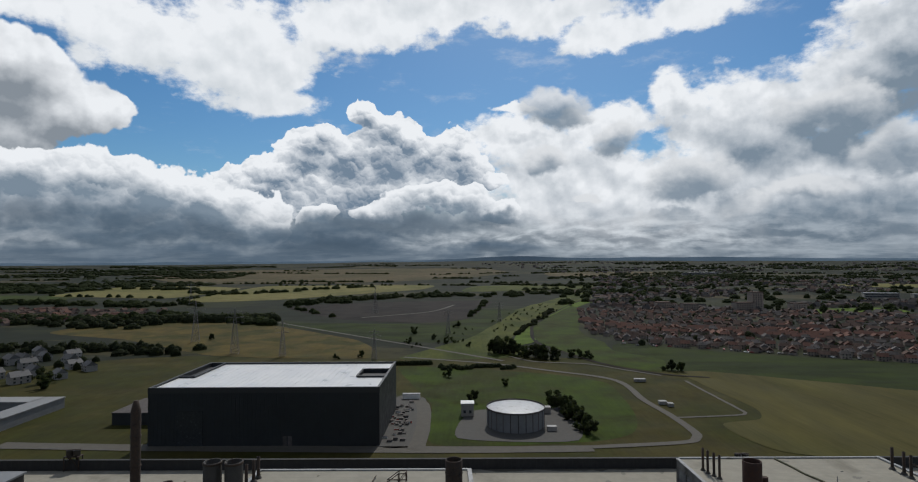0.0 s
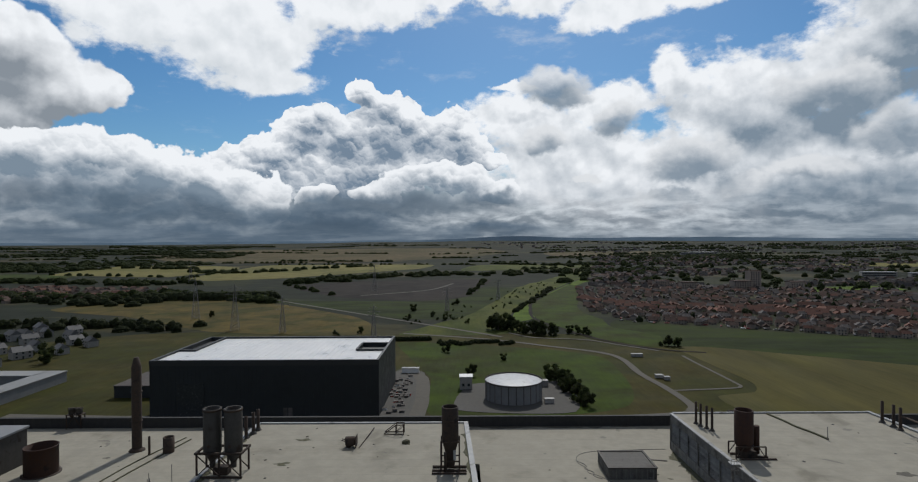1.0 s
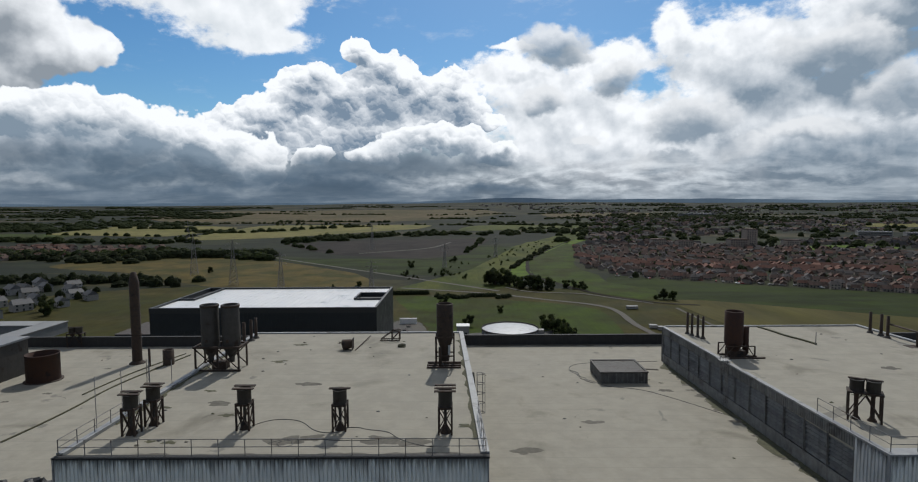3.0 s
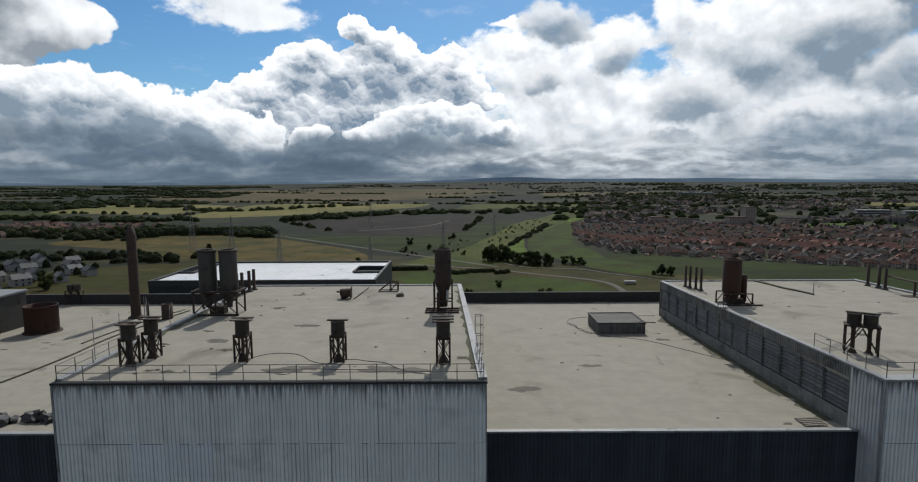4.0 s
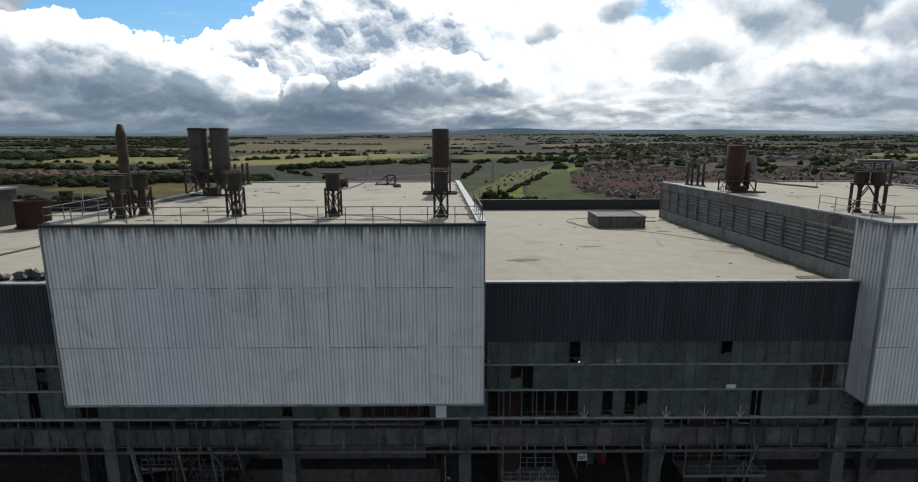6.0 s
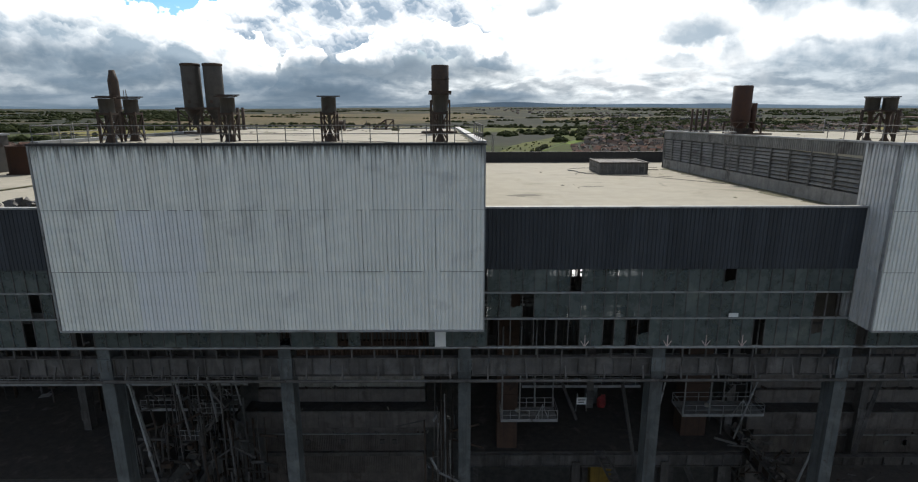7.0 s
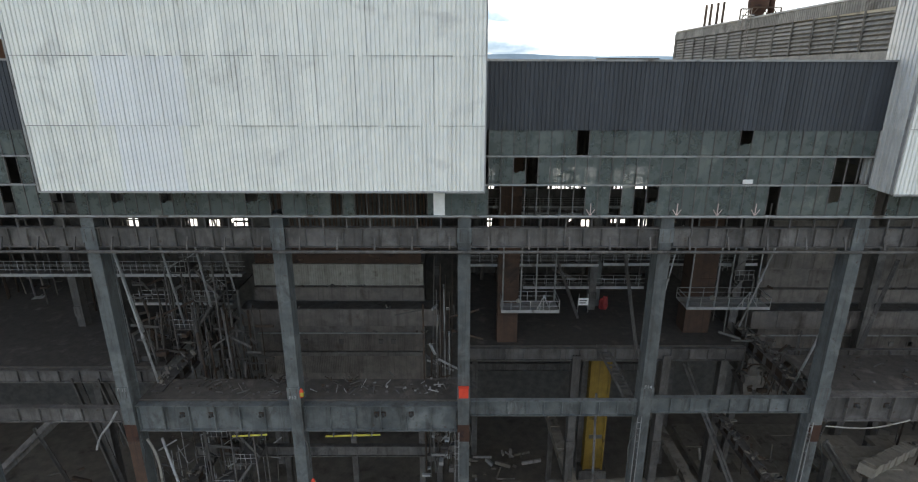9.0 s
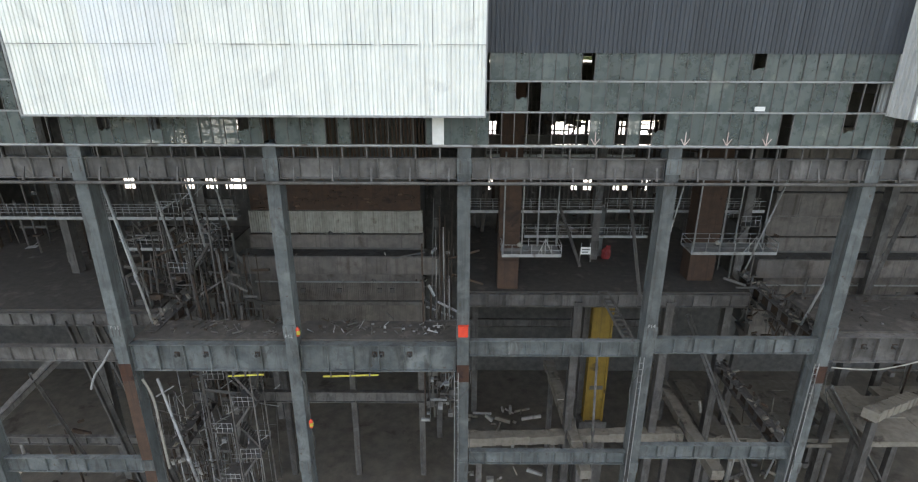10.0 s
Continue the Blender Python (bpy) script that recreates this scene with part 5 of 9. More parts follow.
def stack_middle():
    t = thing("exhaust_stack", (-1.79, 22.03, 62.78), "black steel exhaust stack in a braced frame on rails", "stack", "exhaust stacks on the roofs")
    bm = bmesh.new()
    lathe(bm, [(0.45, 0.5), (0.55, 2.0), (0.86, 3.0), (0.88, 3.1), (0.88, 6.65), (0.8, 6.7), (0.76, 6.65), (0.76, 3.2)], 26)
    part("flue", bm, "dark_rust", t)
    part("band", fresh(lathe, [(0.89, 5.3), (0.92, 5.3), (0.92, 5.42), (0.89, 5.42)], 26), "dark_rust", t)
    for x in (-0.95, 0.95):
        for y in (-0.8, 0.8):
            part("leg", fresh(beam, (x, y, 0.1), (x, y, 3.3), 0.15), "dark_rust", t)
        bm = bmesh.new()
        beam(bm, (x, -0.8, 0.3), (x, 0.8, 3.1), 0.08)
        beam(bm, (x, 0.8, 1.8), (x, -0.8, 1.8), 0.1)
        part("brace", bm, "dark_rust", t)
    bm = bmesh.new()
    for z in (1.2, 3.2):
        beam(bm, (-0.95, -0.8, z), (0.95, -0.8, z), 0.12)
        beam(bm, (-0.95, 0.8, z), (0.95, 0.8, z), 0.12)
    part("ring_beam", bm, "dark_rust", t)
    for y in (-1.1, -0.4, 0.6):
        part("skid", fresh(box, -1.9, 1.7, y - 0.13, y + 0.13, 0, 0.2), "dark_rust", t)
    part("side_pipe", fresh(tube, (-0.5, -0.9, 0.2), (-0.5, -0.9, 2.2), 0.16, 10), "dark_rust", t)
    part("plate", fresh(box, 0.35, 0.6, -1.0, -0.9, 1.4, 2.4), "galvanised", t)


def stack_right():
    t = thing("exhaust_stack", (31.24, 26.47, 62.37), "rust-brown exhaust stack with a thin side flue", "stack", "exhaust stacks on the roofs")
    bm = bmesh.new()
    lathe(bm, [(0.5, 0.4), (0.7, 0.9), (0.98, 1.5), (1.0, 1.6), (1.0, 5.2), (0.93, 5.25), (0.88, 5.2), (0.88, 1.8)], 26)
    part("flue", bm, "rust", t)
    part("side_flue", fresh(tube, (1.45, 0.1, 0.3), (1.45, 0.1, 3.4), 0.33, 14), "rust", t)
    for x, y in ((-1.3, -0.9), (-1.3, 0.9), (2.0, -0.9), (2.0, 0.9)):
        part("leg", fresh(beam, (x, y, 0), (x, y, 1.35), 0.13), "dark_rust", t)
    bm = bmesh.new()
    for y in (-0.9, 0.9):
        beam(bm, (-1.3, y, 1.35), (2.0, y, 1.35), 0.12)
        beam(bm, (-1.3, y, 0.1), (-0.4, y, 1.3), 0.08)
        beam(bm, (2.0, y, 0.1), (1.2, y, 1.3), 0.08)
    part("brace", bm, "dark_rust", t)
    for k, y in enumerate((-1.2, -0.5, 0.5)):
        part("skid", fresh(box, -0.9 - 0.2 * k, 3.0 - 0.6 * k, y - 0.14, y + 0.14, 0, 0.18), "dark_rust", t)
    part("manifold", fresh(box, -0.6, 1.2, -0.6, 0.6, 0.2, 0.7), "dark_rust", t)


def stack_left():
    t = thing("exhaust_stack", (-47.29, 42.96, 57.02), "tall dark rusty stack with a tapered faceted top", "stack", "exhaust stacks on the roofs")
    bm = bmesh.new()
    lathe(bm, [(0.66, 0.0), (0.66, 12.0), (0.64, 12.1), (0.34, 13.4), (0.0, 13.42)], 12)
    part("flue", bm, "dark_rust", t)
    for z in (4.2, 8.4):
        part("flange", fresh(lathe, [(0.67, z), (0.76, z), (0.76, z + 0.12), (0.67, z + 0.12)], 12), "dark_rust", t)
    part("base_collar", fresh(lathe, [(1.1, 0.0), (1.05, 0.15), (0.68, 0.4)], 14), "dark_rust", t)


stack_middle()
stack_right()
stack_left()


def open_drum():
    t = thing("vent_drum", (-54.83, 34.75, 57.22), "wide open-topped rust-brown steel drum", "drum")
    part("shell", fresh(lathe, [(1.9, 0.0), (1.9, 3.45), (1.94, 3.45), (1.94, 3.6), (1.82, 3.6), (1.8, 0.2)], 36), "rust", t)
    part("base_ring", fresh(lathe, [(1.92, 0.0), (2.2, 0.0), (2.2, 0.12), (1.92, 0.14)], 36), "dark_rust", t)


open_drum()


def simple_stub(name, at, r, h, label, cat="vent pipe", group="", cone=True, mat="dark_rust"):
    t = thing(name, at, label, cat, group)
    part("pipe", fresh(lathe, [(r, 0.0), (r, h), (r * 0.82, h), (r * 0.8, 0.1)], 14), mat, t)
    if cone:
        part("flashing_cone", fresh(lathe, [(r * 2.3, 0.0), (r * 1.1, r * 1.8)], 14), "stack_steel", t)
    return t


simple_stub("vent_can", (-42.35, 42.26, 57.04), 0.75, 2.2, "short wide rusty vent can on the low roof", "vent", cone=False)
for x, y in ((30.75, 38.17), (30.92, 37.11), (31.29, 36.15), (31.57, 35.21)):
    simple_stub("vent_pipe", (x, y, high_z(x, y)), 0.16, 2.95, "thin dark rusty vent pipe with a cone foot", group="thin vent pipes")
for x, y in ((-27.31, 30.58), (-27.20, 31.89), (-26.89, 33.42), (-26.78, 34.73)):
    simple_stub("vent_pipe", (x, y, high_z(x, y)), 0.2, 2.7, "thin dark rusty vent pipe beside the silos", group="thin vent pipes")
for x, y in ((55.63, 38.26), (55.73, 36.42), (55.55, 35.05)):
    simple_stub("vent_pipe", (x, y, high_z(x, y)), 0.19, 2.9, "dark rusty vent pipe at the roof corner", group="thin vent pipes")
simple_stub("roof_pole", (-44.49, 41.15, 57.07), 0.16, 2.6, "short rusty post on the low roof", "post", cone=False)
simple_stub("roof_pole", (43.97, 31.55, 62.27), 0.05, 1.6, "thin steel post on the high roof", "post", cone=False, mat="rail")


def corner_rails():
    t = thing("pipe_rail", (55.54, 34.82, 62.20), "dark rusty pipe run on short stands", "pipe")
    part("pipe", fresh(tube, (0, 0, 1.9), (0, -14, 1.9), 0.12, 8), "dark_rust", t)
    for y in (-4.5, -9.0, -14.0):
        part("stand", fresh(beam, (0, y, 0), (0, y, 1.9), 0.18), "dark_rust", t)
    part("base_plate", fresh(box, -1.2, 0.4, -5.2, -3.8, 0, 0.14), "dark_rust", t)


corner_rails()


def hatch():
    t = thing("roof_hatch", (20.45, 34.92, 57.22), "low grey ribbed roof housing with a dark slatted top", "roof housing")
    a, b, h = 2.95, 2.75, 1.4
    part("core", fresh(box, -a + 0.06, a - 0.06, -b + 0.06, b - 0.06, 0, h), "soot_dark", t)
    rib = mesh_of(fresh(box, -0.055, 0.055, -0.05, 0.05, 0.05, h), "side_slat", "louvre")
    for i in range(34):
        x = -a + 0.08 + i * (2 * a - 0.16) / 33
        part("side_slat", rib, None, t, at=(x, -b, 0))
    for i in range(30):
        y = -b + 0.1 + i * (2 * b - 0.2) / 29
        part("side_slat", rib, None, t, at=(-a, y, 0))
    part("side_panel", fresh(box, a - 0.05, a + 0.02, -b, b, 0, h), "louvre", t)
    part("side_panel", fresh(box, -a, a, b - 0.05, b + 0.02, 0, h), "louvre", t)
    bm = bmesh.new()
    for x0, x1, y0, y1 in ((-a - 0.1, a + 0.1, -b - 0.1, -b + 0.15), (-a - 0.1, a + 0.1, b - 0.15, b + 0.1), (-a - 0.1, -a + 0.15, -b + 0.15, b - 0.15), (a - 0.15, a + 0.1, -b + 0.15, b - 0.15)):
        box(bm, x0, x1, y0, y1, h, h + 0.16)
    part("rim", bm, "stack_steel", t, "dark metal rim")
    slat = mesh_of(fresh(box, -a + 0.15, a - 0.15, -0.14, 0.14, h, h + 0.06), "top_slat", "stack_steel")
    for i in range(17):
        part("top_slat", slat, None, t, at=(0, -b + 0.32 + i * 0.305, 0))
    # dark plate on the slats stands in for a shaded hole
    part("opening", fresh(box, 1.9, 2.4, -b - 0.07, -b - 0.02, 0.4, 0.95), "soot_dark", t)


hatch()


def wrecked_cowl():
    t = thing("fallen_cowl", (-13.60, 28.84, 62.73), "fallen rusty vent cowl lying on its side", "vent cowl")
    bm = bmesh.new()
    lathe(bm, [(0.62, -0.6), (0.66, -0.5), (0.5, 0.45), (0.3, 0.6)], 16, close=True)
    bmesh.ops.rotate(bm, verts=bm.verts[:], cent=(0, 0, 0), matrix=Matrix.Rotation(radians(78), 3, "Y"))
    bmesh.ops.translate(bm, verts=bm.verts[:], vec=(0, 0, 0.64))
    part("cowl", bm, "dark_rust", t)
    part("flap", fresh(box, 0.55, 0.62, -0.6, 0.6, 0.05, 1.3), "dark_rust", t)
    for y in (-0.3, 0.2):
        part("spike", fresh(tube, (-0.5, y, 0.7), (-1.15, y, 0.85), 0.05, 6), "dark_rust", t)
    f = thing("bent_trestle", (-8.64, 33.28, 62.69), "low bent steel lattice frame on the high roof", "frame")
    for x in (-0.2, 0.75):
        for y in (-0.5, 0.5):
            part("leg", fresh(beam, (x, y, 0), (x, y, 1.25), 0.1), "dark_rust", f)
    bm = bmesh.new()
    for y in (-0.5, 0.5):
        beam(bm, (-1.7, y, 0.1), (-0.2, y, 1.2), 0.09)
        beam(bm, (-0.2, y, 0.15), (0.75, y, 1.15), 0.07)
        beam(bm, (-0.2, y, 1.22), (0.75, y, 1.22), 0.1)
        beam(bm, (-1.7, y, 0.1), (0.75, y, 0.1), 0.09)
    beam(bm, (0.75, -0.5, 1.22), (0.75, 0.5, 1.22), 0.1)
    part("lattice", bm, "dark_rust", f)
    m = thing("moss_clump", (-7.20, 29.95, 62.72), "dark clump of moss on the roof felt", "moss")
    bm = bmesh.new()
    bmesh.ops.create_icosphere(bm, subdivisions=2, radius=0.55)
    for v in bm.verts:
        v.co.z = max(0, v.co.z * 0.75)
        v.co *= 1 + 0.5 * noise.noise(v.co * 3)
    part("clump", bm, "moss", m)
    bar = thing("loose_bar", (-12.36, 31.50, 62.71), "long loose rusty bar lying on the roof", "bar")
    part("bar", fresh(beam, (-0.25, -3.2, 0.06), (0.5, 3.3, 0.2), 0.09), "dark_rust", bar)


wrecked_cowl()


def caged_ladder(at, length, label, hoops, turn=0.0, top=1.2):
    t = thing("caged_ladder", at, label, "ladder", turn=turn)
    for x in (-0.22, 0.22):
        part("stile", fresh(tube, (x, 0, 0), (x, 0, length + top), 0.03, 6), "rail", t)
    rung = mesh_of(fresh(tube, (-0.22, 0, 0), (0.22, 0, 0), 0.018, 5), "rung", "rail")
    for i in range(int(length / 0.3)):
        part("rung", rung, None, t, at=(0, 0, 0.3 + i * 0.3))
    for i in range(hoops):
        z = length + top - 0.1 - i * 0.95
        bm = bmesh.new()
        prev = None
        for k in range(9):
            a = math.pi * k / 8
            p = (-0.36 * math.cos(a), 0.75 * math.sin(a), z)
            if prev:
                beam(bm, prev, p, 0.05, 0.05)
            prev = p
        part("hoop", bm, "rail", t)
    for k in (2, 4, 6):
        a = math.pi * k / 8
        x, y = -0.36 * math.cos(a), 0.75 * math.sin(a)
        part("cage_strap", fresh(beam, (x, y, length + top - 0.1 - (hoops - 1) * 0.95), (x, y, length + top - 0.1), 0.04), "rail", t)


caged_ladder((1.46, 15.87, 57.67), 5.0, "rusty caged ladder down to the low roof", 5, -90)
caged_ladder((28.78, 22.85, 57.51), 5.0, "rusty caged ladder up the louvred wall", 3, 90, 0.9)
slab("ladder_platform", "galvanised", "small grating platform at the head of the ladder", "platform", 28.2, 29.3, 23.0, 23.9, 62.75, 62.81)


def cable(name, pts, r, label, mat="ink", high=True):
    data = bpy.data.curves.new(name, "CURVE")
    data.dimensions, data.bevel_depth, data.bevel_resolution, data.resolution_u = "3D", r, 1, 8
    s = data.splines.new("NURBS")
    s.points.add(len(pts) - 1)
    for p, (x, y) in zip(s.points, pts):
        p.co = (x, y, (high_z(x, y) if high else low_z(y)) + r * 0.6, 1)
    s.use_endpoint_u, s.order_u = True, 3
    data.materials.append(M[mat])
    return tagged(new(name, data), label, "cable", "loose cables on the roofs")


cable("loose_cable", [(-16.51, 5.48), (-15.68, 6.76), (-14.02, 7.03), (-12.58, 6.44), (-11.55, 4.90), (-10.31, 4.10), (-9.29, 4.40)], 0.028, "black cable lying in loops on the felt", high=True)
cable("loose_cable", [(-9.80, 5.06), (-8.26, 5.44), (-7.23, 4.77), (-5.60, 4.50), (-4.78, 3.19), (-3.36, 2.07), (-2.14, 1.71)], 0.028, "black cable lying in loops on the felt", high=True)
cable("loose_cable", [(-14.03, 2.38), (-12.99, 3.43), (-11.96, 2.10), (-12.99, 1.70), (-13.61, 2.80), (-10.83, 3.15), (-8.26, 2.75), (-6.21, 2.91)], 0.025, "black cable lying in loops on the felt", high=True)
cable("loose_cable", [(28.32, 42.59), (20.65, 42.35), (15.70, 41.40), (14.42, 37.95), (15.81, 35.57), (15.18, 34.21), (16.60, 33.46), (17.88, 30.88), (20.41, 30.32), (23.21, 28.61), (27.84, 21.21)], 0.035, "thin grey cable trailing round the roof housing", high=False)
cable("loose_cable", [(14.83, 38.16), (16.04, 36.72), (15.00, 35.60), (16.41, 34.39), (15.57, 33.27), (16.78, 32.30)], 0.04, "thin grey cable trailing round the roof housing", high=False)
cable("felt_seam", [(42.44, 42.28), (43.00, 38.99), (43.00, 36.55), (43.88, 33.85), (44.08, 31.66)], 0.14, "ragged lifted seam in the roof felt", "moss", high=True)
cable("felt_seam", [(-43.73, 14.60), (-43.14, 22.08), (-44.00, 30.89), (-43.00, 39.17), (-41.76, 47.55)], 0.10, "ragged lifted seam in the roof felt", "moss", high=False)
cable("felt_seam", [(-45.54, 28.59), (-45.37, 35.69), (-44.11, 42.82), (-42.89, 48.33)], 0.09, "ragged lifted seam in the roof felt", "moss", high=False)


def roof_stains():
    """Thin patches of moss and torn felt."""
    r = random.Random(12)
    spots = [(-21.19, 10.63, 1.3, 63), (-19.21, 7.96, 0.7, 63), (-25.38, 9.69, 0.6, 63), (-22.76, 2.85, 0.5, 63), (-21.29, 2.70, 0.6, 63), (0.31, 5.50, 0.7, 63), (-23.39, 13.98, 0.6, 63), (-20.26, 23.68, 0.9, 63), (-19.85, 31.10, 0.8, 63),
             (24.63, 29.25, 0.9, 58), (25.11, 32.31, 0.4, 58), (23.93, 33.62, 0.35, 58), (25.12, 4.48, 0.5, 58), (-50.33, 29.24, 0.7, 58), (-53.02, 26.27, 0.5, 58), (-49.80, 40.06, 0.6, 58), (28.49, 33.90, 0.8, 58), (28.06, 29.34, 0.9, 58), (28.85, 39.66, 0.7, 58), (28.36, 25.36, 0.8, 58), (28.86, 36.42, 1.1, 58), (28.52, 31.38, 1.2, 58), (28.40, 27.06, 1.3, 58), (28.18, 22.55, 1.1, 58), (28.38, 19.18, 0.9, 58), (28.38, 15.39, 0.7, 58), (28.14, 10.53, 0.6, 58), (5.55, 12.05, 1.6, 58), (13.32, 19.10, 1.0, 58), (-12.99, 2.78, 1.5, 63), (-10.93, 3.37, 1.1, 63), (-5.80, 2.79, 1.8, 63), (-3.56, 2.50, 1.3, 63), (-14.85, 15.84, 1.1, 63), (-47.80, 17.60, 1.2, 58), (36.12, 12.52, 0.9, 63), (45.28, 21.07, 1.2, 63)]
    for x, y, s, z in spots:
        bm = bmesh.new()
        n = 22
        ring = []
        for i in range(n):
            a = i * math.tau / n
            q = s * (0.65 + 0.6 * noise.noise((math.cos(a) * 1.4 + x, math.sin(a) * 1.4 + y, 2.0)))
            ring.append(bm.verts.new((q * 1.35 * math.cos(a), q * 0.75 * math.sin(a), 0.0)))
        top = bm.verts.new((0, 0, 0.045 if s < 1.0 else 0.02))
        for i in range(n):
            bm.faces.new((ring[i], ring[(i + 1) % n], top))
        ob = tagged(part("moss_patch", bm, "moss" if z > 60 and s < 1.0 or s < 0.5 else "felt_stain"), "dark moss patch on the roof felt", "moss", "moss patches on the felt")
        ob.location = (x, y, (high_z(x, y) if z > 60 else low_z(y)) + 0.004)
    heap = thing("debris_heap", (-34.13, 5.49, 57.92), "heap of torn black sheeting on the low roof", "debris")
    for k in range(7):
        bm = bmesh.new()
        bmesh.ops.create_icosphere(bm, subdivisions=2, radius=r.uniform(0.4, 0.9))
        for v in bm.verts:
            v.co = v.co * (1 + 0.9 * noise.noise(v.co * 3.4 + Vector((k, 0, 0))))
            v.co.z = max(0.0, v.co.z * 0.7 + 0.2)
        part("torn_sheet", bm, "ink", heap, at=(-2.6 + k * 0.75, r.uniform(-0.6, 0.8), 0))
    lean = thing("leaning_board", (-30.05, 9.67, 57.82), "stained sheet metal board leaning on the low roof", "board")
    part("board", fresh(beam, (-1.2, 0, 0.75), (1.2, 0.4, 0.85), 0.08, 1.5), "lagging", lean)
    pal = thing("wooden_pallet", (26.99, 4.54, 57.95), "broken grey boards lying on the low roof", "boards")
    for k in range(5):
        part("board", fresh(beam, (-0.9, -0.6 + k * 0.3, 0.08), (0.9, -0.5 + k * 0.3, 0.12), 0.18, 0.06), "tan_beam", pal)
    plank = thing("loose_plank", (25.27, 38.53, 57.13), "loose grey plank on the low roof", "plank")
    part("plank", fresh(beam, (-1.5, 0.4, 0.06), (1.6, -0.4, 0.06), 0.3, 0.1), "tan_beam", plank)


def dirt_strip(name, mat, label, a, b, wide, seed, high):
    """A ragged strip of moss and grit gathered along an edge."""
    r = random.Random(seed)
    a, b = Vector(a), Vector(b)
    side = Vector((-(b - a).y, (b - a).x)).normalized()
    n = int((b - a).length / 0.35)
    bm, prev = bmesh.new(), None
    for i in range(n + 1):
        p = a.lerp(b, i / n)
        w = wide * max(0.06, 0.55 + 1.1 * noise.noise((p.x * 0.5, p.y * 0.5, seed)) + 0.3 * noise.noise((p.x * 2.5, p.y * 2.5, seed)))
        row = []
        for k, q in enumerate((0.0, 0.5, 1.0)):
            x, y = p.x + side.x * w * q, p.y + side.y * w * q
            z = (high_z(x, y) if high else low_z(y)) + (0.05 if k == 0 else 0.03 if k == 1 else 0.004) + (r.uniform(0, 0.03) if k < 2 else 0)
            row.append(bm.verts.new((x, y, z)))
        if prev:
            for k in (0, 1):
                bm.faces.new((prev[k], row[k], row[k + 1], prev[k + 1]))
        prev = row
    ob = part(name, bm, mat)
    return tagged(ob, label, "moss", "moss along the roof edges")


dirt_strip("moss_strip", "moss", "brown-green moss along the foot of the louvred wall", (28.95, 5.0), (28.95, 41.5), 1.35, 3, False)
dirt_strip("moss_strip", "felt_stain", "damp grit along the back parapet", (28.0, 53.1), (2.0, 53.1), 0.9, 4, False)
dirt_strip("moss_strip", "moss", "dark moss along the high roof edge", (-27.2, 36.0), (-27.3, 6.0), 0.6, 5, True)
dirt_strip("moss_strip", "moss", "dark moss along the high roof edge", (1.1, 3.0), (-0.2, 33.0), 0.45, 6, True)
dirt_strip("moss_strip", "felt_stain", "damp grit behind the front edge", (-26.5, 0.45), (1.0, 0.45), 0.5, 7, True)
dirt_strip("moss_strip", "moss", "dark grit along the foot of the high box", (-27.95, 36.0), (-27.95, 6.0), -0.9, 8, False)
def roof_litter():
    """Small stones, flakes of felt and rusty scraps lying about on the roofs."""
    r = random.Random(44)
    for k in range(60):
        high = r.random() < 0.6
        x, y = (r.uniform(-27, 1), r.uniform(1, 36)) if high and r.random() < 0.7 else (r.uniform(30, 54), r.uniform(2, 40)) if high else (r.choice((r.uniform(3, 28), r.uniform(-56, -29))), r.uniform(4, 50))
        bm = bmesh.new()
        bmesh.ops.create_icosphere(bm, subdivisions=1, radius=r.uniform(0.06, 0.17))
        for v in bm.verts:
            v.co = Vector((v.co.x * r.uniform(0.8, 1.6), v.co.y * r.uniform(0.7, 1.3), max(0.0, v.co.z * 0.6)))
        ob = tagged(part("debris_scrap", bm, r.choice(("moss", "dark_rust", "felt_stain", "ink"))), "small dark scrap lying on the roof felt", "debris", "scraps on the roofs")
        ob.location = (x, y, high_z(x, y) if high else low_z(y))


roof_litter()
roof_stains()
for x, y in ((-34.38, 14.33), (-33.28, 16.58), (-31.98, 19.07), (-30.98, 21.57)):
    simple_stub("aerial_rod", (x, y, low_z(y)), 0.035, 7.0 - 0.1 * x % 1, "thin upright aerial rod on the low roof", "aerial", "aerial rods", False, "rail")
mast = thing("lattice_mast", (-27.25, 10.72, 57.80), "thin lattice aerial mast", "mast")
for dx, dy in ((-0.15, 0), (0.15, 0), (0, 0.25)):
    part("leg", fresh(tube, (dx, dy, 0), (dx * 0.6, dy * 0.6, 9.0), 0.03, 6), "rail", mast)
bm = bmesh.new()
for i in range(14):
    beam(bm, (-0.15, 0, i * 0.6 + 0.3), (0.15, 0, i * 0.6 + 0.9), 0.03)
    beam(bm, (0.15, 0, i * 0.6 + 0.3), (0, 0.25, i * 0.6 + 0.9), 0.03)
part("lacing", bm, "rail", mast)
handrail("handrail", [(-31.21, 5.64, 57.92), (-29.33, 5.60, 57.92), (-29.45, 10.78, 57.80)], "thin rusty tube handrail on the low roof", 1.8)

# ---- the black hall ----


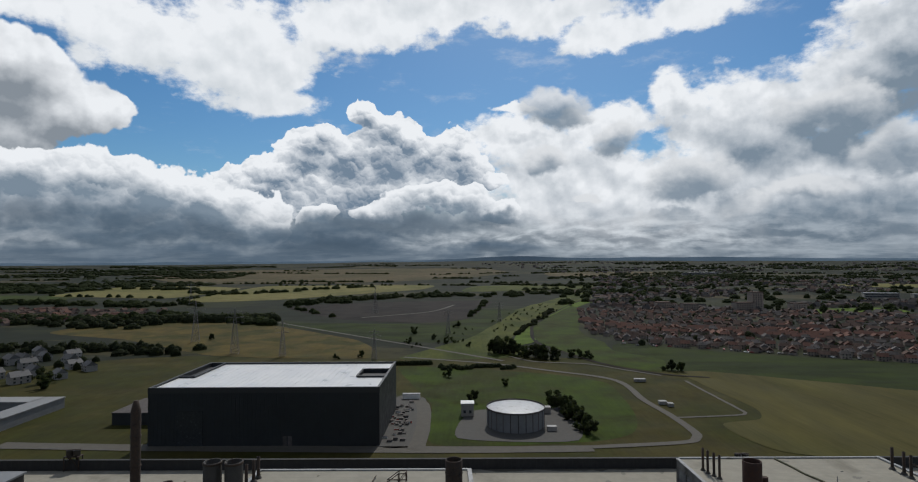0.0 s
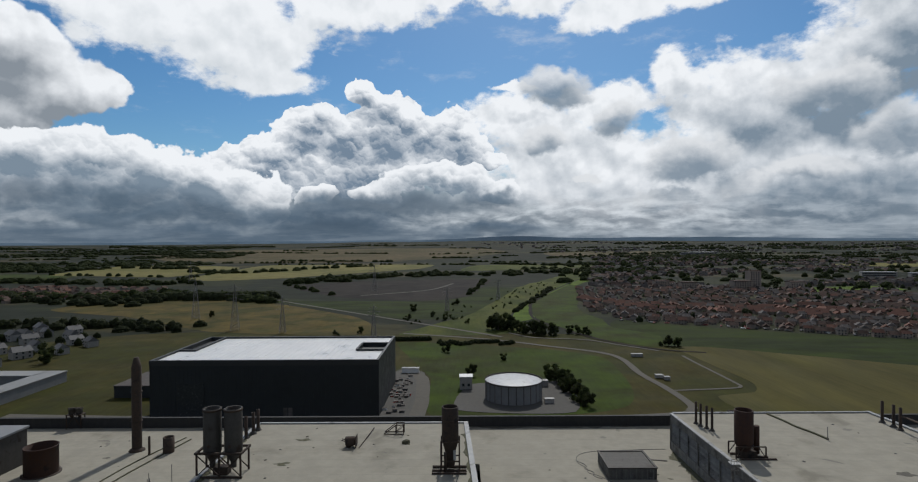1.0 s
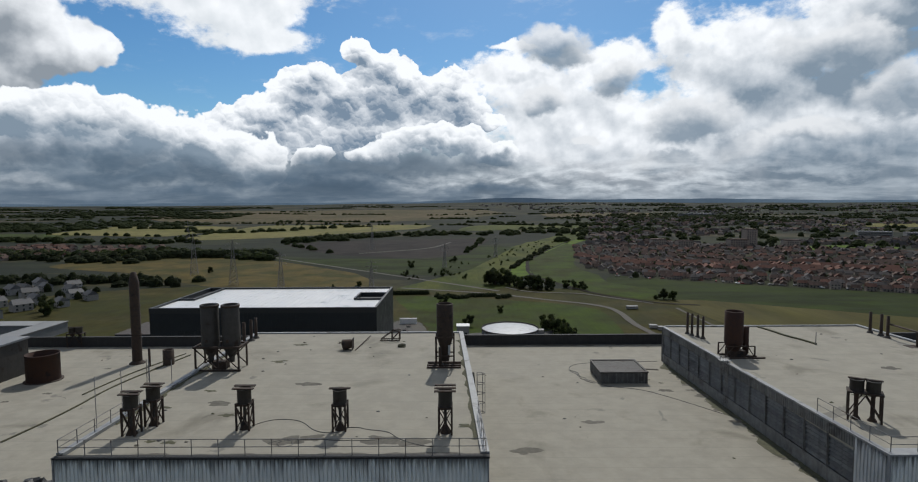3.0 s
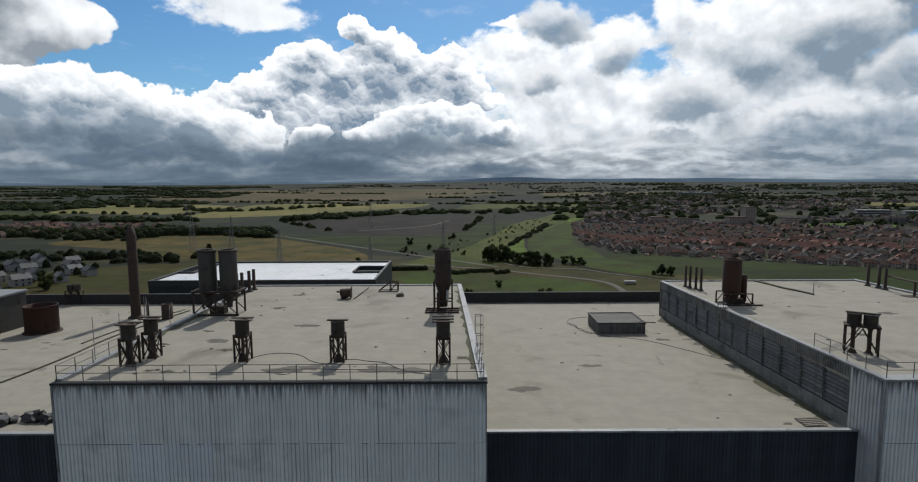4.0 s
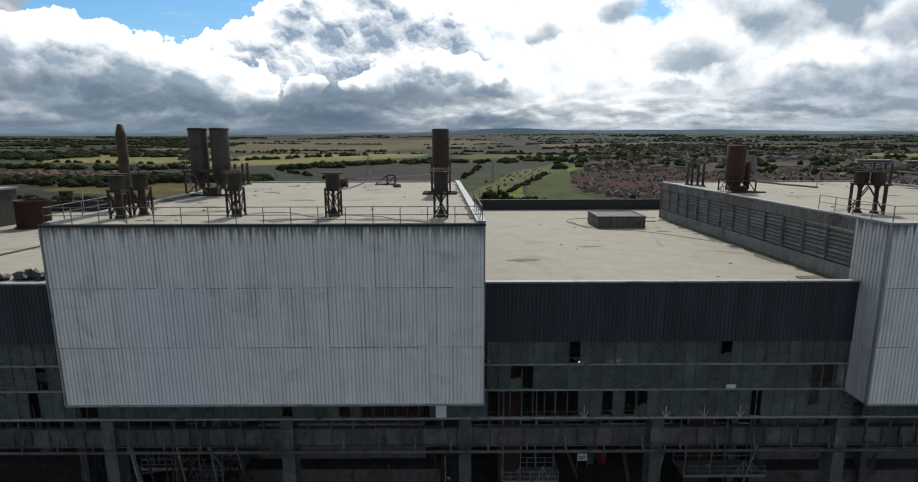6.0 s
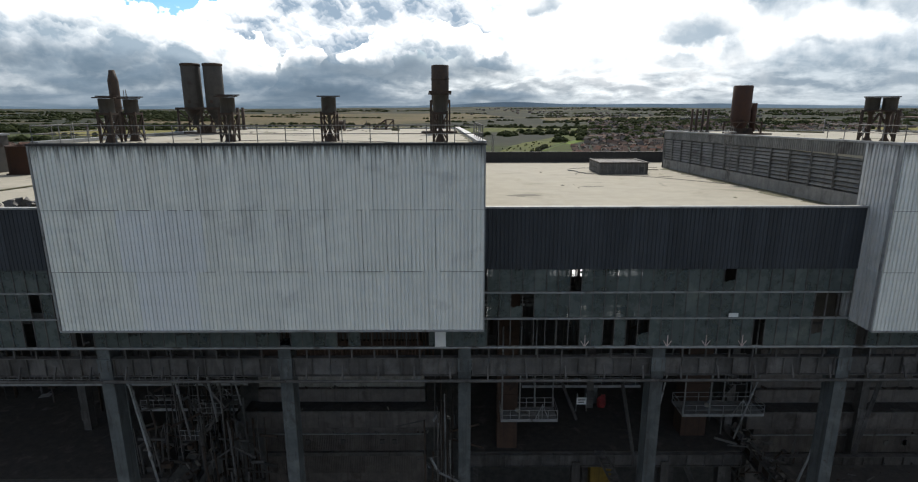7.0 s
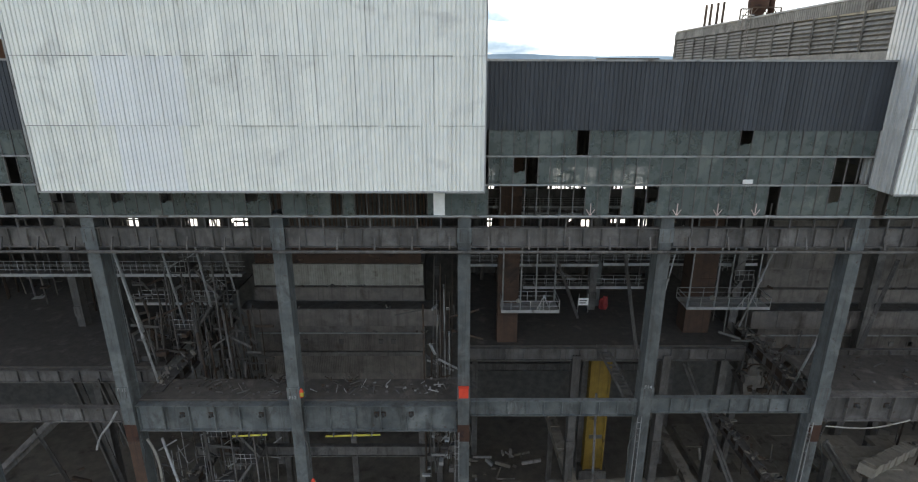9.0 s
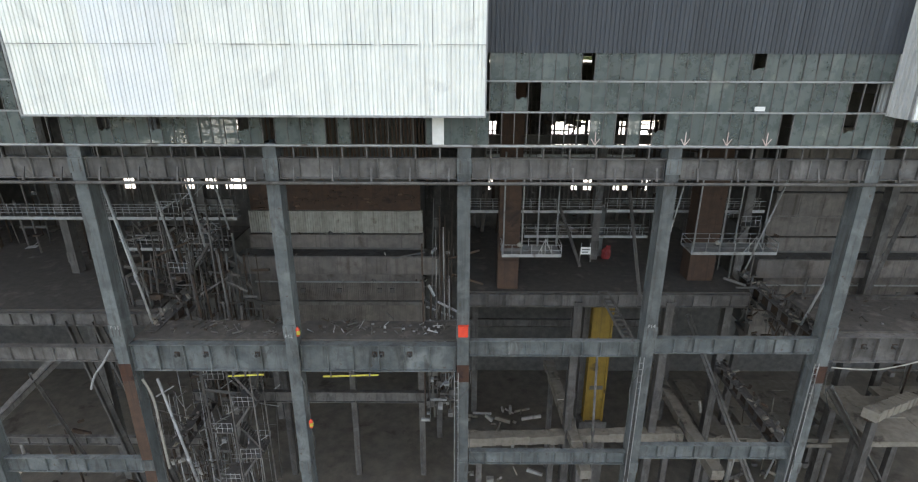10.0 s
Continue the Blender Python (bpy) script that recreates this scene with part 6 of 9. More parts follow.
def black_hall():
    t = thing("industrial_hall", (-98.5, 269.0, 0.0), "huge windowless black-clad hall with a bright flat roof", "industrial hall")
    a, b, h = 56.5, 33.5, 28.3
    part("wall", fresh(box, -a, a, -b, b, 0, h - 2.2), "black_clad", t)
    # roof with two sunk corners
    bm = bmesh.new()
    for x0, x1, y0, y1 in ((-a + 7, a - 1.2, -b + 1.2, -b + 27), (-a + 1.2, -a + 7, -b + 1.2, -b + 27), (-a + 10, a - 16, -b + 27, b - 1.2), (a - 16, a - 1.2, -b + 46, b - 1.2)):
        box(bm, x0, x1, y0, y1, h - 2.2, h - 0.9)
    part("roof", bm, "bright_roof", t, "bright silver-grey standing-seam roof")
    seams = bmesh.new()
    for i in range(26):
        x = -a + 10.5 + i * 3.2
        box(seams, x - 0.1, x + 0.1, -b + 1.3, b - 1.3 if x < a - 16 else -b + 27, h - 0.9, h - 0.8)
    part("roof_seams", seams, "bright_roof", t)
    for x0, x1, y0, y1 in ((-a, a, -b, -b + 1.2), (-a, a, b - 1.2, b), (-a, -a + 1.2, -b + 1.2, b - 1.2), (a - 1.2, a, -b + 1.2, b - 1.2)):
        part("parapet", fresh(box, x0, x1, y0, y1, h - 2.2, h + 0.1), "black_clad", t)
    for x0, x1, y0, y1 in ((-a + 1.2, -a + 10, -b + 27, -b + 28), (-a + 9, -a + 10, -b + 28, b - 1.2), (a - 16, a - 1.2, -b + 26.4, -b + 27.4), (a - 16.6, a - 15.6, -b + 27.4, -b + 46), (a - 16, a - 1.2, -b + 45.4, -b + 46.4)):
        part("well_parapet", fresh(box, x0, x1, y0, y1, h - 2.2, h + 0.1), "black_clad", t)
    rib = mesh_of(fresh(box, -0.06, 0.06, -0.06, 0.0, 0.3, h - 2.4), "cladding_rib", "black_clad")
    for i in range(56):
        part("cladding_rib", rib, None, t, at=(-a + 0.8 + i * 2.0, -b, 0))
    part("loading_door", fresh(box, -a + 14, -a + 27, -b - 0.3, -b - 0.08, 0, 17), "window_dark", t, "tall dark loading door")
    part("door", fresh(box, 9.5, 11.5, -b - 0.3, -b - 0.08, 0, 5.0), "tile_grey", t, "pale grey door")
    part("door", fresh(box, 12.0, 14.0, -b - 0.3, -b - 0.08, 0, 5.0), "tile_grey", t, "pale grey door")
    part("dark_band", fresh(box, -a - 0.15, a + 0.15, -b - 0.15, -b - 0.07, h - 2.6, h - 0.1), "ink", t, "black eaves band")
    ann = thing("annexe_shed", (-181.0, 287.0, 0.0), "low dark shed with a pale flat roof", "shed")
    part("wall", fresh(box, -14, 14, -16, 16, 0, 6.5), "black_clad", ann)
    part("roof", fresh(box, -14.3, 14.3, -16.3, 16.3, 6.5, 7.0), "tile_grey", ann)


black_hall()


def grey_block():
    t = thing("flat_building", (-264.0, 274.0, 0.0), "grey flat-roofed building round a courtyard", "building")
    for x0, x1, y0, y1 in ((-45, 16, -26, -13), (4, 16, -13, 34), (-45, 4, 22, 34)):
        part("wall", fresh(box, x0, x1, y0, y1, 0, 6.2), "grey_roof", t)
        part("roof", fresh(box, x0 - 0.4, x1 + 0.4, y0 - 0.4, y1 + 0.4, 6.2, 6.8), "tile_pale", t)
    win = mesh_of(fresh(box, -1.2, 1.2, -0.06, 0.0, 3.2, 4.8), "window", "window_dark")
    for i in range(12):
        part("window", win, None, t, at=(-42 + i * 4.8, -26, 0))


grey_block()


def round_tank():
    t = thing("storage_tank", (27.0, 268.0, 0.0), "round grey storage tank with a pale domed roof", "tank", "")
    r, h = 15.4, 9.6
    part("shell", fresh(lathe, [(r, 0.0), (r, h)], 48), "grey_roof", t, "grey ribbed tank shell")
    part("roof", fresh(lathe, [(r + 0.3, h), (r - 0.6, h + 0.3), (r * 0.5, h + 0.9), (0.01, h + 1.2)], 48), "tank_roof", t)
    for k in range(24):
        a = k * math.tau / 24
        part("rib", fresh(beam, (r * math.cos(a), r * math.sin(a), 0), (r * math.cos(a), r * math.sin(a), h), 0.4), "tile_grey", t)
    part("rim_rail", fresh(lathe, [(r + 0.35, h), (r + 0.4, h), (r + 0.4, h + 0.9), (r + 0.35, h + 0.9)], 48), "tile_grey", t)
    hut = thing("white_hut", (1.0, 288.0, 0.0), "small white two-storey control hut", "hut")
    part("wall", fresh(box, -3.6, 3.6, -3.4, 3.4, 0, 7.2), "render_white", hut)
    part("roof", fresh(box, -3.9, 3.9, -3.7, 3.7, 7.2, 7.6), "sign_white", hut)
    for x in (-1.6, 1.6):
        part("window", fresh(box, x - 0.7, x + 0.7, -3.48, -3.4, 2.0, 3.6), "window_dark", hut)
    for at, s, lab in (((45.0, 258.0, 0), (2.4, 1.4, 2.4), "small white cabin beside the round tank"), ((47, 292, 0), (2.4, 2, 3.5), "small grey cabin beside the round tank")):
        c = thing("cabin", at, lab, "cabin", "small cabins")
        part("wall", fresh(box, -s[0], s[0], -s[1], s[1], 0, s[2]), "render_white", c)
        part("roof", fresh(box, -s[0] - 0.1, s[0] + 0.1, -s[1] - 0.1, s[1] + 0.1, s[2], s[2] + 0.2), "tile_pale", c)


round_tank()


def yard_clutter():
    r = random.Random(21)
    kinds = (("skip", "red_paint", "red steel skip in the storage yard"), ("pallet_stack", "lagging", "stack of pale crates in the storage yard"), ("container", "sign_white", "white site container in the storage yard"), ("pipe_stack", "soot_dark", "dark stack of stored parts in the yard"))
    for k in range(46):
        name, mat, lab = kinds[r.choice((1, 3, 3, 3, 1, 0, 2))]
        x, y = r.uniform(-42, -31), r.uniform(241, 318)
        t = thing(name, (x, y, 0.31), lab, name.replace("_", " "), "stored goods in the yard", turn=r.uniform(-8, 8))
        w, d, h = r.uniform(0.6, 1.7), r.uniform(0.5, 1.0), r.uniform(0.4, 1.2)
        part("body", fresh(box, -w, w, -d, d, 0, h), mat, t)
        part("rim", fresh(box, -w - 0.1, w + 0.1, -d - 0.1, d + 0.1, h, h + 0.15), "tile_grey", t)
    c = thing("site_cabin", (-35.0, 326.0, 0.31), "long white site cabin in the storage yard", "cabin")
    part("wall", fresh(box, -5.5, 5.5, -1.6, 1.6, 0, 3.0), "sign_white", c)
    part("roof", fresh(box, -5.7, 5.7, -1.8, 1.8, 3.0, 3.2), "tile_pale", c)
    for x, y, w in ((127, 372, 4), (121, 309, 2.2), (124, 304, 1.6)):
        t = thing("field_shed", (x, y, 0.4), "low pale shed beside the access road", "shed", "small sheds by the road")
        part("wall", fresh(box, -w, w, -1.6, 1.6, 0, 1.8), "concrete", t)
        part("roof", fresh(box, -w - 0.2, w + 0.2, -1.8, 1.8, 1.8, 2.0), "tile_pale", t)


yard_clutter()

# ---- pylons ----


def pylon(x, y, h, turn):
    t = thing("pylon", (x, y, 0.0), "grey steel lattice power pylon", "pylon", "power pylons", turn=turn)
    w = h * 0.085
    bm = bmesh.new()
    for sx in (-1, 1):
        for sy in (-1, 1):
            beam(bm, (sx * w, sy * w, 0), (sx * w * 0.35, sy * w * 0.35, h * 0.66), 0.22)
            beam(bm, (sx * w * 0.35, sy * w * 0.35, h * 0.66), (0, 0, h), 0.24)
    for k in range(9):
        z0, z1 = h * 0.66 * k / 9, h * 0.66 * (k + 1) / 9
        a, b = w * (1 - 0.65 * k / 9), w * (1 - 0.65 * (k + 1) / 9)
        for s in (-1, 1):
            beam(bm, (-a, s * a, z0), (b, s * b, z1), 0.16)
            beam(bm, (a, s * a, z0), (-b, s * b, z1), 0.16)
            beam(bm, (s * a, -a, z0), (s * b, b, z1), 0.16)
            beam(bm, (-b, s * b, z1), (b, s * b, z1), 0.14)
    part("tower", bm, "rail", t)
    for f, l in ((0.66, 0.17), (0.78, 0.20), (0.9, 0.15)):
        bm = bmesh.new()
        z, reach = h * f, h * l
        for s in (-1, 1):
            beam(bm, (0, 0, z), (s * reach, 0, z), 0.22)
            beam(bm, (0, 0, z + h * 0.05), (s * reach, 0, z), 0.18)
            beam(bm, (s * reach, 0, z), (s * reach, 0, z - h * 0.045), 0.16)
        part("cross_arm", bm, "rail", t)


for x, y, h, a in ((-223, 503, 45, 12), (-171, 486, 34, 8), (-299, 581, 48, 20), (-82, 468, 28, 5), (-150, 900, 46, 30), (-20, 640, 30, 10), (50, 760, 30, 12), (-560, 1100, 46, 20)):
    pylon(x, y, h, a)

# ---- houses ----


def house_kind(wide, deep, eaves, ridge, wall_mat, roof_mat, hip=0.0, label="", category="house", group=""):
    """One house with a pitched roof, chimney, door and windows; copied for its neighbours."""
    t = thing("house", (0, 0, -60.0), label, category, group)
    a, b = wide / 2, deep / 2
    part("wall", fresh(box, -a, a, -b, b, 0, eaves), wall_mat, t)
    bm = bmesh.new()
    o = 0.4
    v = [bm.verts.new(p) for p in ((-a - o, -b - o, eaves), (a + o, -b - o, eaves), (a + o, b + o, eaves), (-a - o, b + o, eaves), (-a - o + hip, 0, ridge), (a + o - hip, 0, ridge))]
    for f in ((0, 1, 5, 4), (2, 3, 4, 5), (1, 2, 5), (3, 0, 4), (3, 2, 1, 0)):
        bm.faces.new([v[i] for i in f])
    roof = part("roof", bm, roof_mat, t)
    part("chimney", fresh(box, a * 0.5 - 0.5, a * 0.5 + 0.5, -0.4, 0.4, ridge - 1.2, ridge + 0.9), "render_tan", roof)
    win = mesh_of(fresh(box, -0.65, 0.65, -0.05, 0.0, 0, 1.3), "window", "window_dark")
    storeys = 2 if eaves > 4 else 1
    for s in range(storeys):
        for k in (-0.55, 0.55) if wide < 9 else (-0.65, 0.0, 0.65):
            if s == 0 and k == 0.0:
                continue
            part("window", win, None, t, at=(k * a, -b, 1.0 + s * 2.6))
    part("door", fresh(box, -0.5, 0.5, -b - 0.05, -b, 0, 2.0), "window_dark", t)
    return t


LOTS = []        # houses past the nearest ones: x, y, half width, half depth, eaves, ridge, turn


def estates():
    r = random.Random(5)
    group = "houses of the estate"
    kinds = [house_kind(9.0, 8.5, 2.9, 6.4, "render_tan", "tile_brown", 0, "small tan bungalow with a brown tiled roof", group=group),
             house_kind(9.5, 8.0, 5.0, 8.4, "render_tan", "tile_red", 0, "two-storey tan house with a red tiled roof", group=group),
             house_kind(9.0, 8.5, 4.9, 8.0, "render_tan", "tile_grey", 1.5, "pale rendered house with a grey slate roof", group=group),
             house_kind(11.0, 9.0, 5.0, 8.4, "render_tan", "tile_brown", 2.0, "two-storey tan house with a brown hipped roof", group=group),
             house_kind(24.0, 8.5, 5.0, 8.6, "render_tan", "tile_red", 0, "terrace row with a long red tiled roof", "terrace", group)]
    white = house_kind(12.0, 8.5, 5.2, 8.8, "render_white", "tile_slate", 0.6, "white rendered house with a grey slate roof", group="white houses beyond the field")

    def drop(kind, x, y, a, s=1.0):
        return copy_thing(kind, pose(x, y, ground_z(x, y), 0, 0, a) @ Matrix.Diagonal((s, s, s, 1)))

    # estate on the right: streets that follow the bank below it
    lots = []
    for row in range(30):
        depth = row * 13.5
        for k in range(54):
            u = k / 53
            x = 152 + u * (430 + depth * 0.75) + depth * 0.16
            y = 552 - u * 195 + 75 * math.exp(-25 * u) + depth + 8 * math.sin(u * 9 + row * 0.4)
            if r.random() < 0.10 or (row + k // 13) % 8 == 7:
                continue
            if 555 < x < 740 and 835 < y < 960 or y > 930 and x < 260:
                continue
            kind = r.choice((1, 4, 1, 1, 3) if 7 < row < 12 and u < 0.6 else (0, 0, 0, 0, 3, 1, 2, 2))
            lots.append((x + r.uniform(-4, 4), y + r.uniform(-4, 4), -24 + 30 * noise.noise((x * 0.008, y * 0.008, 6)) + (90 if (k // 5 + row // 2) % 3 == 0 else 0) + r.uniform(-8, 8), r.uniform(0.72, 0.9), kind))
    lots.sort(key=lambda q: math.hypot(q[0], q[1]))
    for i, (x, y, a, s, kind) in enumerate(lots):
        if i < 240:
            drop(kinds[kind], x, y, a, s)
        else:
            LOTS.append((x, y, (3.7, 3.9, 3.7, 4.5, 9.5)[kind], 3.5, (2.5, 4.1, 4.1, 4.1, 4.1)[kind], (5.2, 6.8, 6.5, 6.8, 7.0)[kind], radians(a), (0, 1, 2, 0, 1)[kind]))
    # white houses on the left
    for i, (x, y) in enumerate(((-331, 349), (-333, 378), (-314, 394), (-342, 404), (-331, 434), (-311, 424), (-387, 413), (-363, 391), (-401, 454), (-386, 474), (-366, 482), (-350, 456), (-420, 430), (-455, 484), (-436, 466), (-408, 496), (-372, 436), (-352, 362), (-386, 386))):
        drop(white, x, y, -32 + r.uniform(-6, 6) + (90 if i % 3 == 1 else 0), r.uniform(0.9, 1.1))
    # brown roofs behind them
    for k in range(80):
        x, y = r.uniform(-640, -420), r.uniform(462, 560)
        if x > -0.93 * y:
            continue
        if k < 24:
            drop(kinds[r.choice((0, 3, 0))], x, y, r.choice((-30, 60)) + r.uniform(-8, 8))
        else:
            LOTS.append((x, y, 5, 4.2, 3.5, 7, radians(r.choice((-30, 60))), 0))
    for k in range(230):
        u, v = r.random(), r.random()
        LOTS.append((-990 + 420 * u + 60 * v, 800 + 220 * v - 60 * u, 5, 4.2, 4, 7.4, radians(r.choice((-20, 70)) + r.uniform(-10, 10)), r.choice((0, 0, 1))))
    for kind, (x, y) in zip((*kinds, white), ((190, 604), (240, 660), (300, 640), (350, 600), (420, 640), (-398, 462))):
        kind.matrix_basis = pose(x, y, 0, 0, 0, -14)


def far_town():
    """Houses of the far town, too many to count."""
    r = random.Random(17)
    walls, roofs = bmesh.new(), [bmesh.new(), bmesh.new(), bmesh.new()]

    def one(x, y, w, d, e, h, a, kind):
        z = ground_z(x, y) - 0.5
        c, s = math.cos(a), math.sin(a)

        def q(px, py, pz):
            return (x + px * c - py * s, y + px * s + py * c, z + pz)
        b0 = [walls.verts.new(q(px, py, pz)) for pz in (0, e) for px, py in ((-w, -d), (w, -d), (w, d), (-w, d))]
        for f in ((0, 1, 5, 4), (1, 2, 6, 5), (2, 3, 7, 6), (3, 0, 4, 7)):
            walls.faces.new([b0[i] for i in f])
        rb = roofs[kind]
        v = [rb.verts.new(q(*p)) for p in ((-w - .3, -d - .3, e), (w + .3, -d - .3, e), (w + .3, d + .3, e), (-w - .3, d + .3, e), (-w - .3, 0, h), (w + .3, 0, h))]
        for f in ((0, 1, 5, 4), (2, 3, 4, 5), (1, 2, 5), (3, 0, 4)):
            rb.faces.new([v[i] for i in f])
    for lot in LOTS:
        one(*lot)
    for k in range(1700):
        az = radians(r.uniform(13, 45))
        dist = 1000 + 1500 * r.random() ** 1.2
        x, y = dist * math.sin(az), dist * math.cos(az) - 34
        if 555 < x < 740 and 835 < y < 960 or noise.noise((x * 0.003, y * 0.003, 4)) < -0.10:
            continue
        big = r.random() < 0.04
        one(x, y, r.uniform(4, 8) * (2.5 if big else 1), r.uniform(3.5, 5) * (1.6 if big else 1), r.uniform(3, 6), r.uniform(7, 9.5), r.uniform(0, 3.1), r.choice((0, 0, 2, 2, 2)))
    for k in range(500):
        az = radians(r.uniform(1, 40))
        dist = r.uniform(2900, 4400)
        x, y = dist * math.sin(az), dist * math.cos(az) - 34
        if noise.noise((x * 0.002, y * 0.002, 8)) < 0.0:
            continue
        one(x, y, r.uniform(5, 10), 5, r.uniform(4, 7), r.uniform(8, 11), r.uniform(0, 3.1), 2)
    t = thing("far_town", (0, 0, 0), "crowded small houses of the distant town", "houses", "", "stuff")
    part("walls", walls, "render_tan", t)
    part("brown_roofs", roofs[0], "tile_brown", t)
    part("red_roofs", roofs[1], "tile_red", t)
    part("slate_roofs", roofs[2], "tile_grey", t)
    for x, y, w, d, h, lab in ((490, 905, 9, 9, 31, "tan tower block above the estate"), (462, 890, 15, 9, 15, "broad tan block of flats"), (545, 880, 11, 9, 14, "broad tan block of flats"), (375, 895, 12, 8, 13, "broad tan block of flats"), (345, 935, 12, 8, 13, "broad tan block of flats")):
        b = thing("block_of_flats", (x, y, 0), lab, "block of flats", "blocks of flats")
        part("wall", fresh(box, -w, w, -d, d, 0, h), "render_tan", b)
        part("roof", fresh(box, -w - 0.3, w + 0.3, -d - 0.3, d + 0.3, h, h + 1.0), "tile_brown", b)
        win = mesh_of(fresh(box, -1.0, 1.0, -0.08, 0, 0, 1.5), "window", "window_dark")
        for i in range(int(h // 3)):
            for k in range(int(w // 2)):
                part("window", win, None, b, at=(-w + 2 + k * 4, -d, 1 + i * 3))
    for x, y, w, lab in ((905, 1180, 32, "long white school building"), (965, 1130, 26, "long white school building"), (1060, 2480, 70, "long pale factory shed in the distance"), (1120, 2560, 60, "long pale factory shed in the distance")):
        b = thing("long_building", (x, y, ground_z(x, y)), lab, "building", "long pale buildings", turn=-20)
        part("wall", fresh(box, -w, w, -9, 9, 0, 10), "render_white", b)
        part("roof", fresh(box, -w - 0.5, w + 0.5, -9.5, 9.5, 10, 11), "tile_pale", b)
        for f in range(2):
            part("window_band", fresh(box, -w + 2, w - 2, -9.1, -9.02, 2 + f * 4, 4 + f * 4), "window_dark", b)


def parked_cars():
    """Parked cars, light and dark, along the near edge of the estate."""
    r = random.Random(61)
    paint = ("sign_white", "tile_pale", "red_plastic", "ink", "grey_roof")
    shells = {}
    for mat in paint:
        bm = bmesh.new()
        prof = ((-2.1, 0.35), (-2.1, 0.85), (-1.4, 0.95), (-0.8, 1.45), (0.7, 1.45), (1.3, 0.95), (2.1, 0.82), (2.1, 0.35))
        left, right = ([bm.verts.new((x, sy, z)) for x, z in prof] for sy in (-0.85, 0.85))
        bm.faces.new(left)
        bm.faces.new(right[::-1])
        for i in range(len(prof)):
            j = (i + 1) % len(prof)
            bm.faces.new((left[i], left[j], right[j], right[i]))
        shells[mat] = mesh_of(bm, "body", mat)
    wheel = mesh_of(fresh(tube, (0, -0.9, 0.32), (0, 0.9, 0.32), 0.32, 10), "wheel_pair", "ink")
    glass = mesh_of(fresh(box, -0.75, 0.68, -0.87, 0.87, 1.0, 1.36), "side_windows", "window_dark")
    for k in range(34):
        u = r.random()
        x, y = 150 + 240 * u + r.uniform(-4, 10), 546 - 112 * u + 70 * math.exp(-25 * u) + r.uniform(-2, 16)
        mat = r.choice(paint)
        c = thing("car", (x, y, ground_z(x, y) + 0.25), {"sign_white": "small white parked car", "tile_pale": "small silver parked car", "red_plastic": "small dark red parked car", "ink": "small black parked car", "grey_roof": "small grey parked car"}[mat] + " on the estate", "car", "parked cars of the estate", turn=r.choice((-26, 64)) + r.uniform(-6, 6))
        part("body", shells[mat], None, c)
        part("side_windows", glass, None, c)
        for wx in (-1.3, 1.3):
            part("wheel_pair", wheel, None, c, at=(wx, 0, 0))


estates()
far_town()
parked_cars()

# ---- trees and hedges ----


def clump_mesh(seed, n, spread, height, leaf, mat, name="crown"):
    """A crown: many small tilted leaf cards gathered in uneven lobes."""
    r = random.Random(seed)
    verts, faces = [], []
    def core(c, s):
        k = len(verts)
        ring = [(math.cos(a) * q, math.sin(a) * q, h) for h, q in ((-0.7, 0.7), (0.15, 1.0), (0.8, 0.55)) for a in (i * math.tau / 6 + h for i in range(6))]
        verts.extend(Vector((c[0] + x * s * r.uniform(0.85, 1.1), c[1] + y * s * r.uniform(0.85, 1.1), max(0.02, c[2] + z * s))) for x, y, z in ring)
        verts.append(Vector((c[0], c[1], c[2] + s)))
        for lv in (0, 6):
            for i in range(6):
                faces.append((k + lv + i, k + lv + (i + 1) % 6, k + lv + 6 + (i + 1) % 6, k + lv + 6 + i))
        faces.extend((k + 12 + i, k + 12 + (i + 1) % 6, k + 18) for i in range(6))

    lobes = [(r.gauss(0, spread * 0.42), r.gauss(0, spread * 0.42), r.uniform(0.16, 0.8) * height, r.uniform(0.28, 0.5) * spread) for _ in range(11)]
    for lx, ly, lz, lr in lobes:
        core((lx, ly, lz), lr * 0.82)
    for _ in range(n):
        lx, ly, lz, lr = r.choice(lobes)
        d = Vector((r.gauss(0, 1), r.gauss(0, 1), r.gauss(0, 1))).normalized()
        p = Vector((lx, ly, lz)) + d * lr * r.uniform(0.55, 1.05)
        p.z = max(p.z, 0.04 * height)
        s = leaf * r.uniform(0.6, 1.4)
        u = Vector((r.gauss(0, 1), r.gauss(0, 1), r.gauss(0, 1))).normalized()
        v = u.cross(d + Vector((0.01, 0.02, 0.03))).normalized()
        k = len(verts)
        verts += [p + u * s, p + v * s * 0.8, p - u * s, p - v * s * 0.8]
        faces += [(k, k + 1, k + 2), (k, k + 2, k + 3)]
    me = bpy.data.meshes.new(name)
    me.from_pydata(verts, [], faces)
    me.materials.append(M[mat])
    return me


TREES = [(clump_mesh(30 + i, 900, 1.0, 2.0, 0.075, "leaves_dark" if i % 2 else "leaves"), i) for i in range(4)]
TRUNK = mesh_of(fresh(tube, (0, 0, -0.15), (0.05, 0.03, 1.2), 0.09, 7, 0.04), "trunk", "bark")


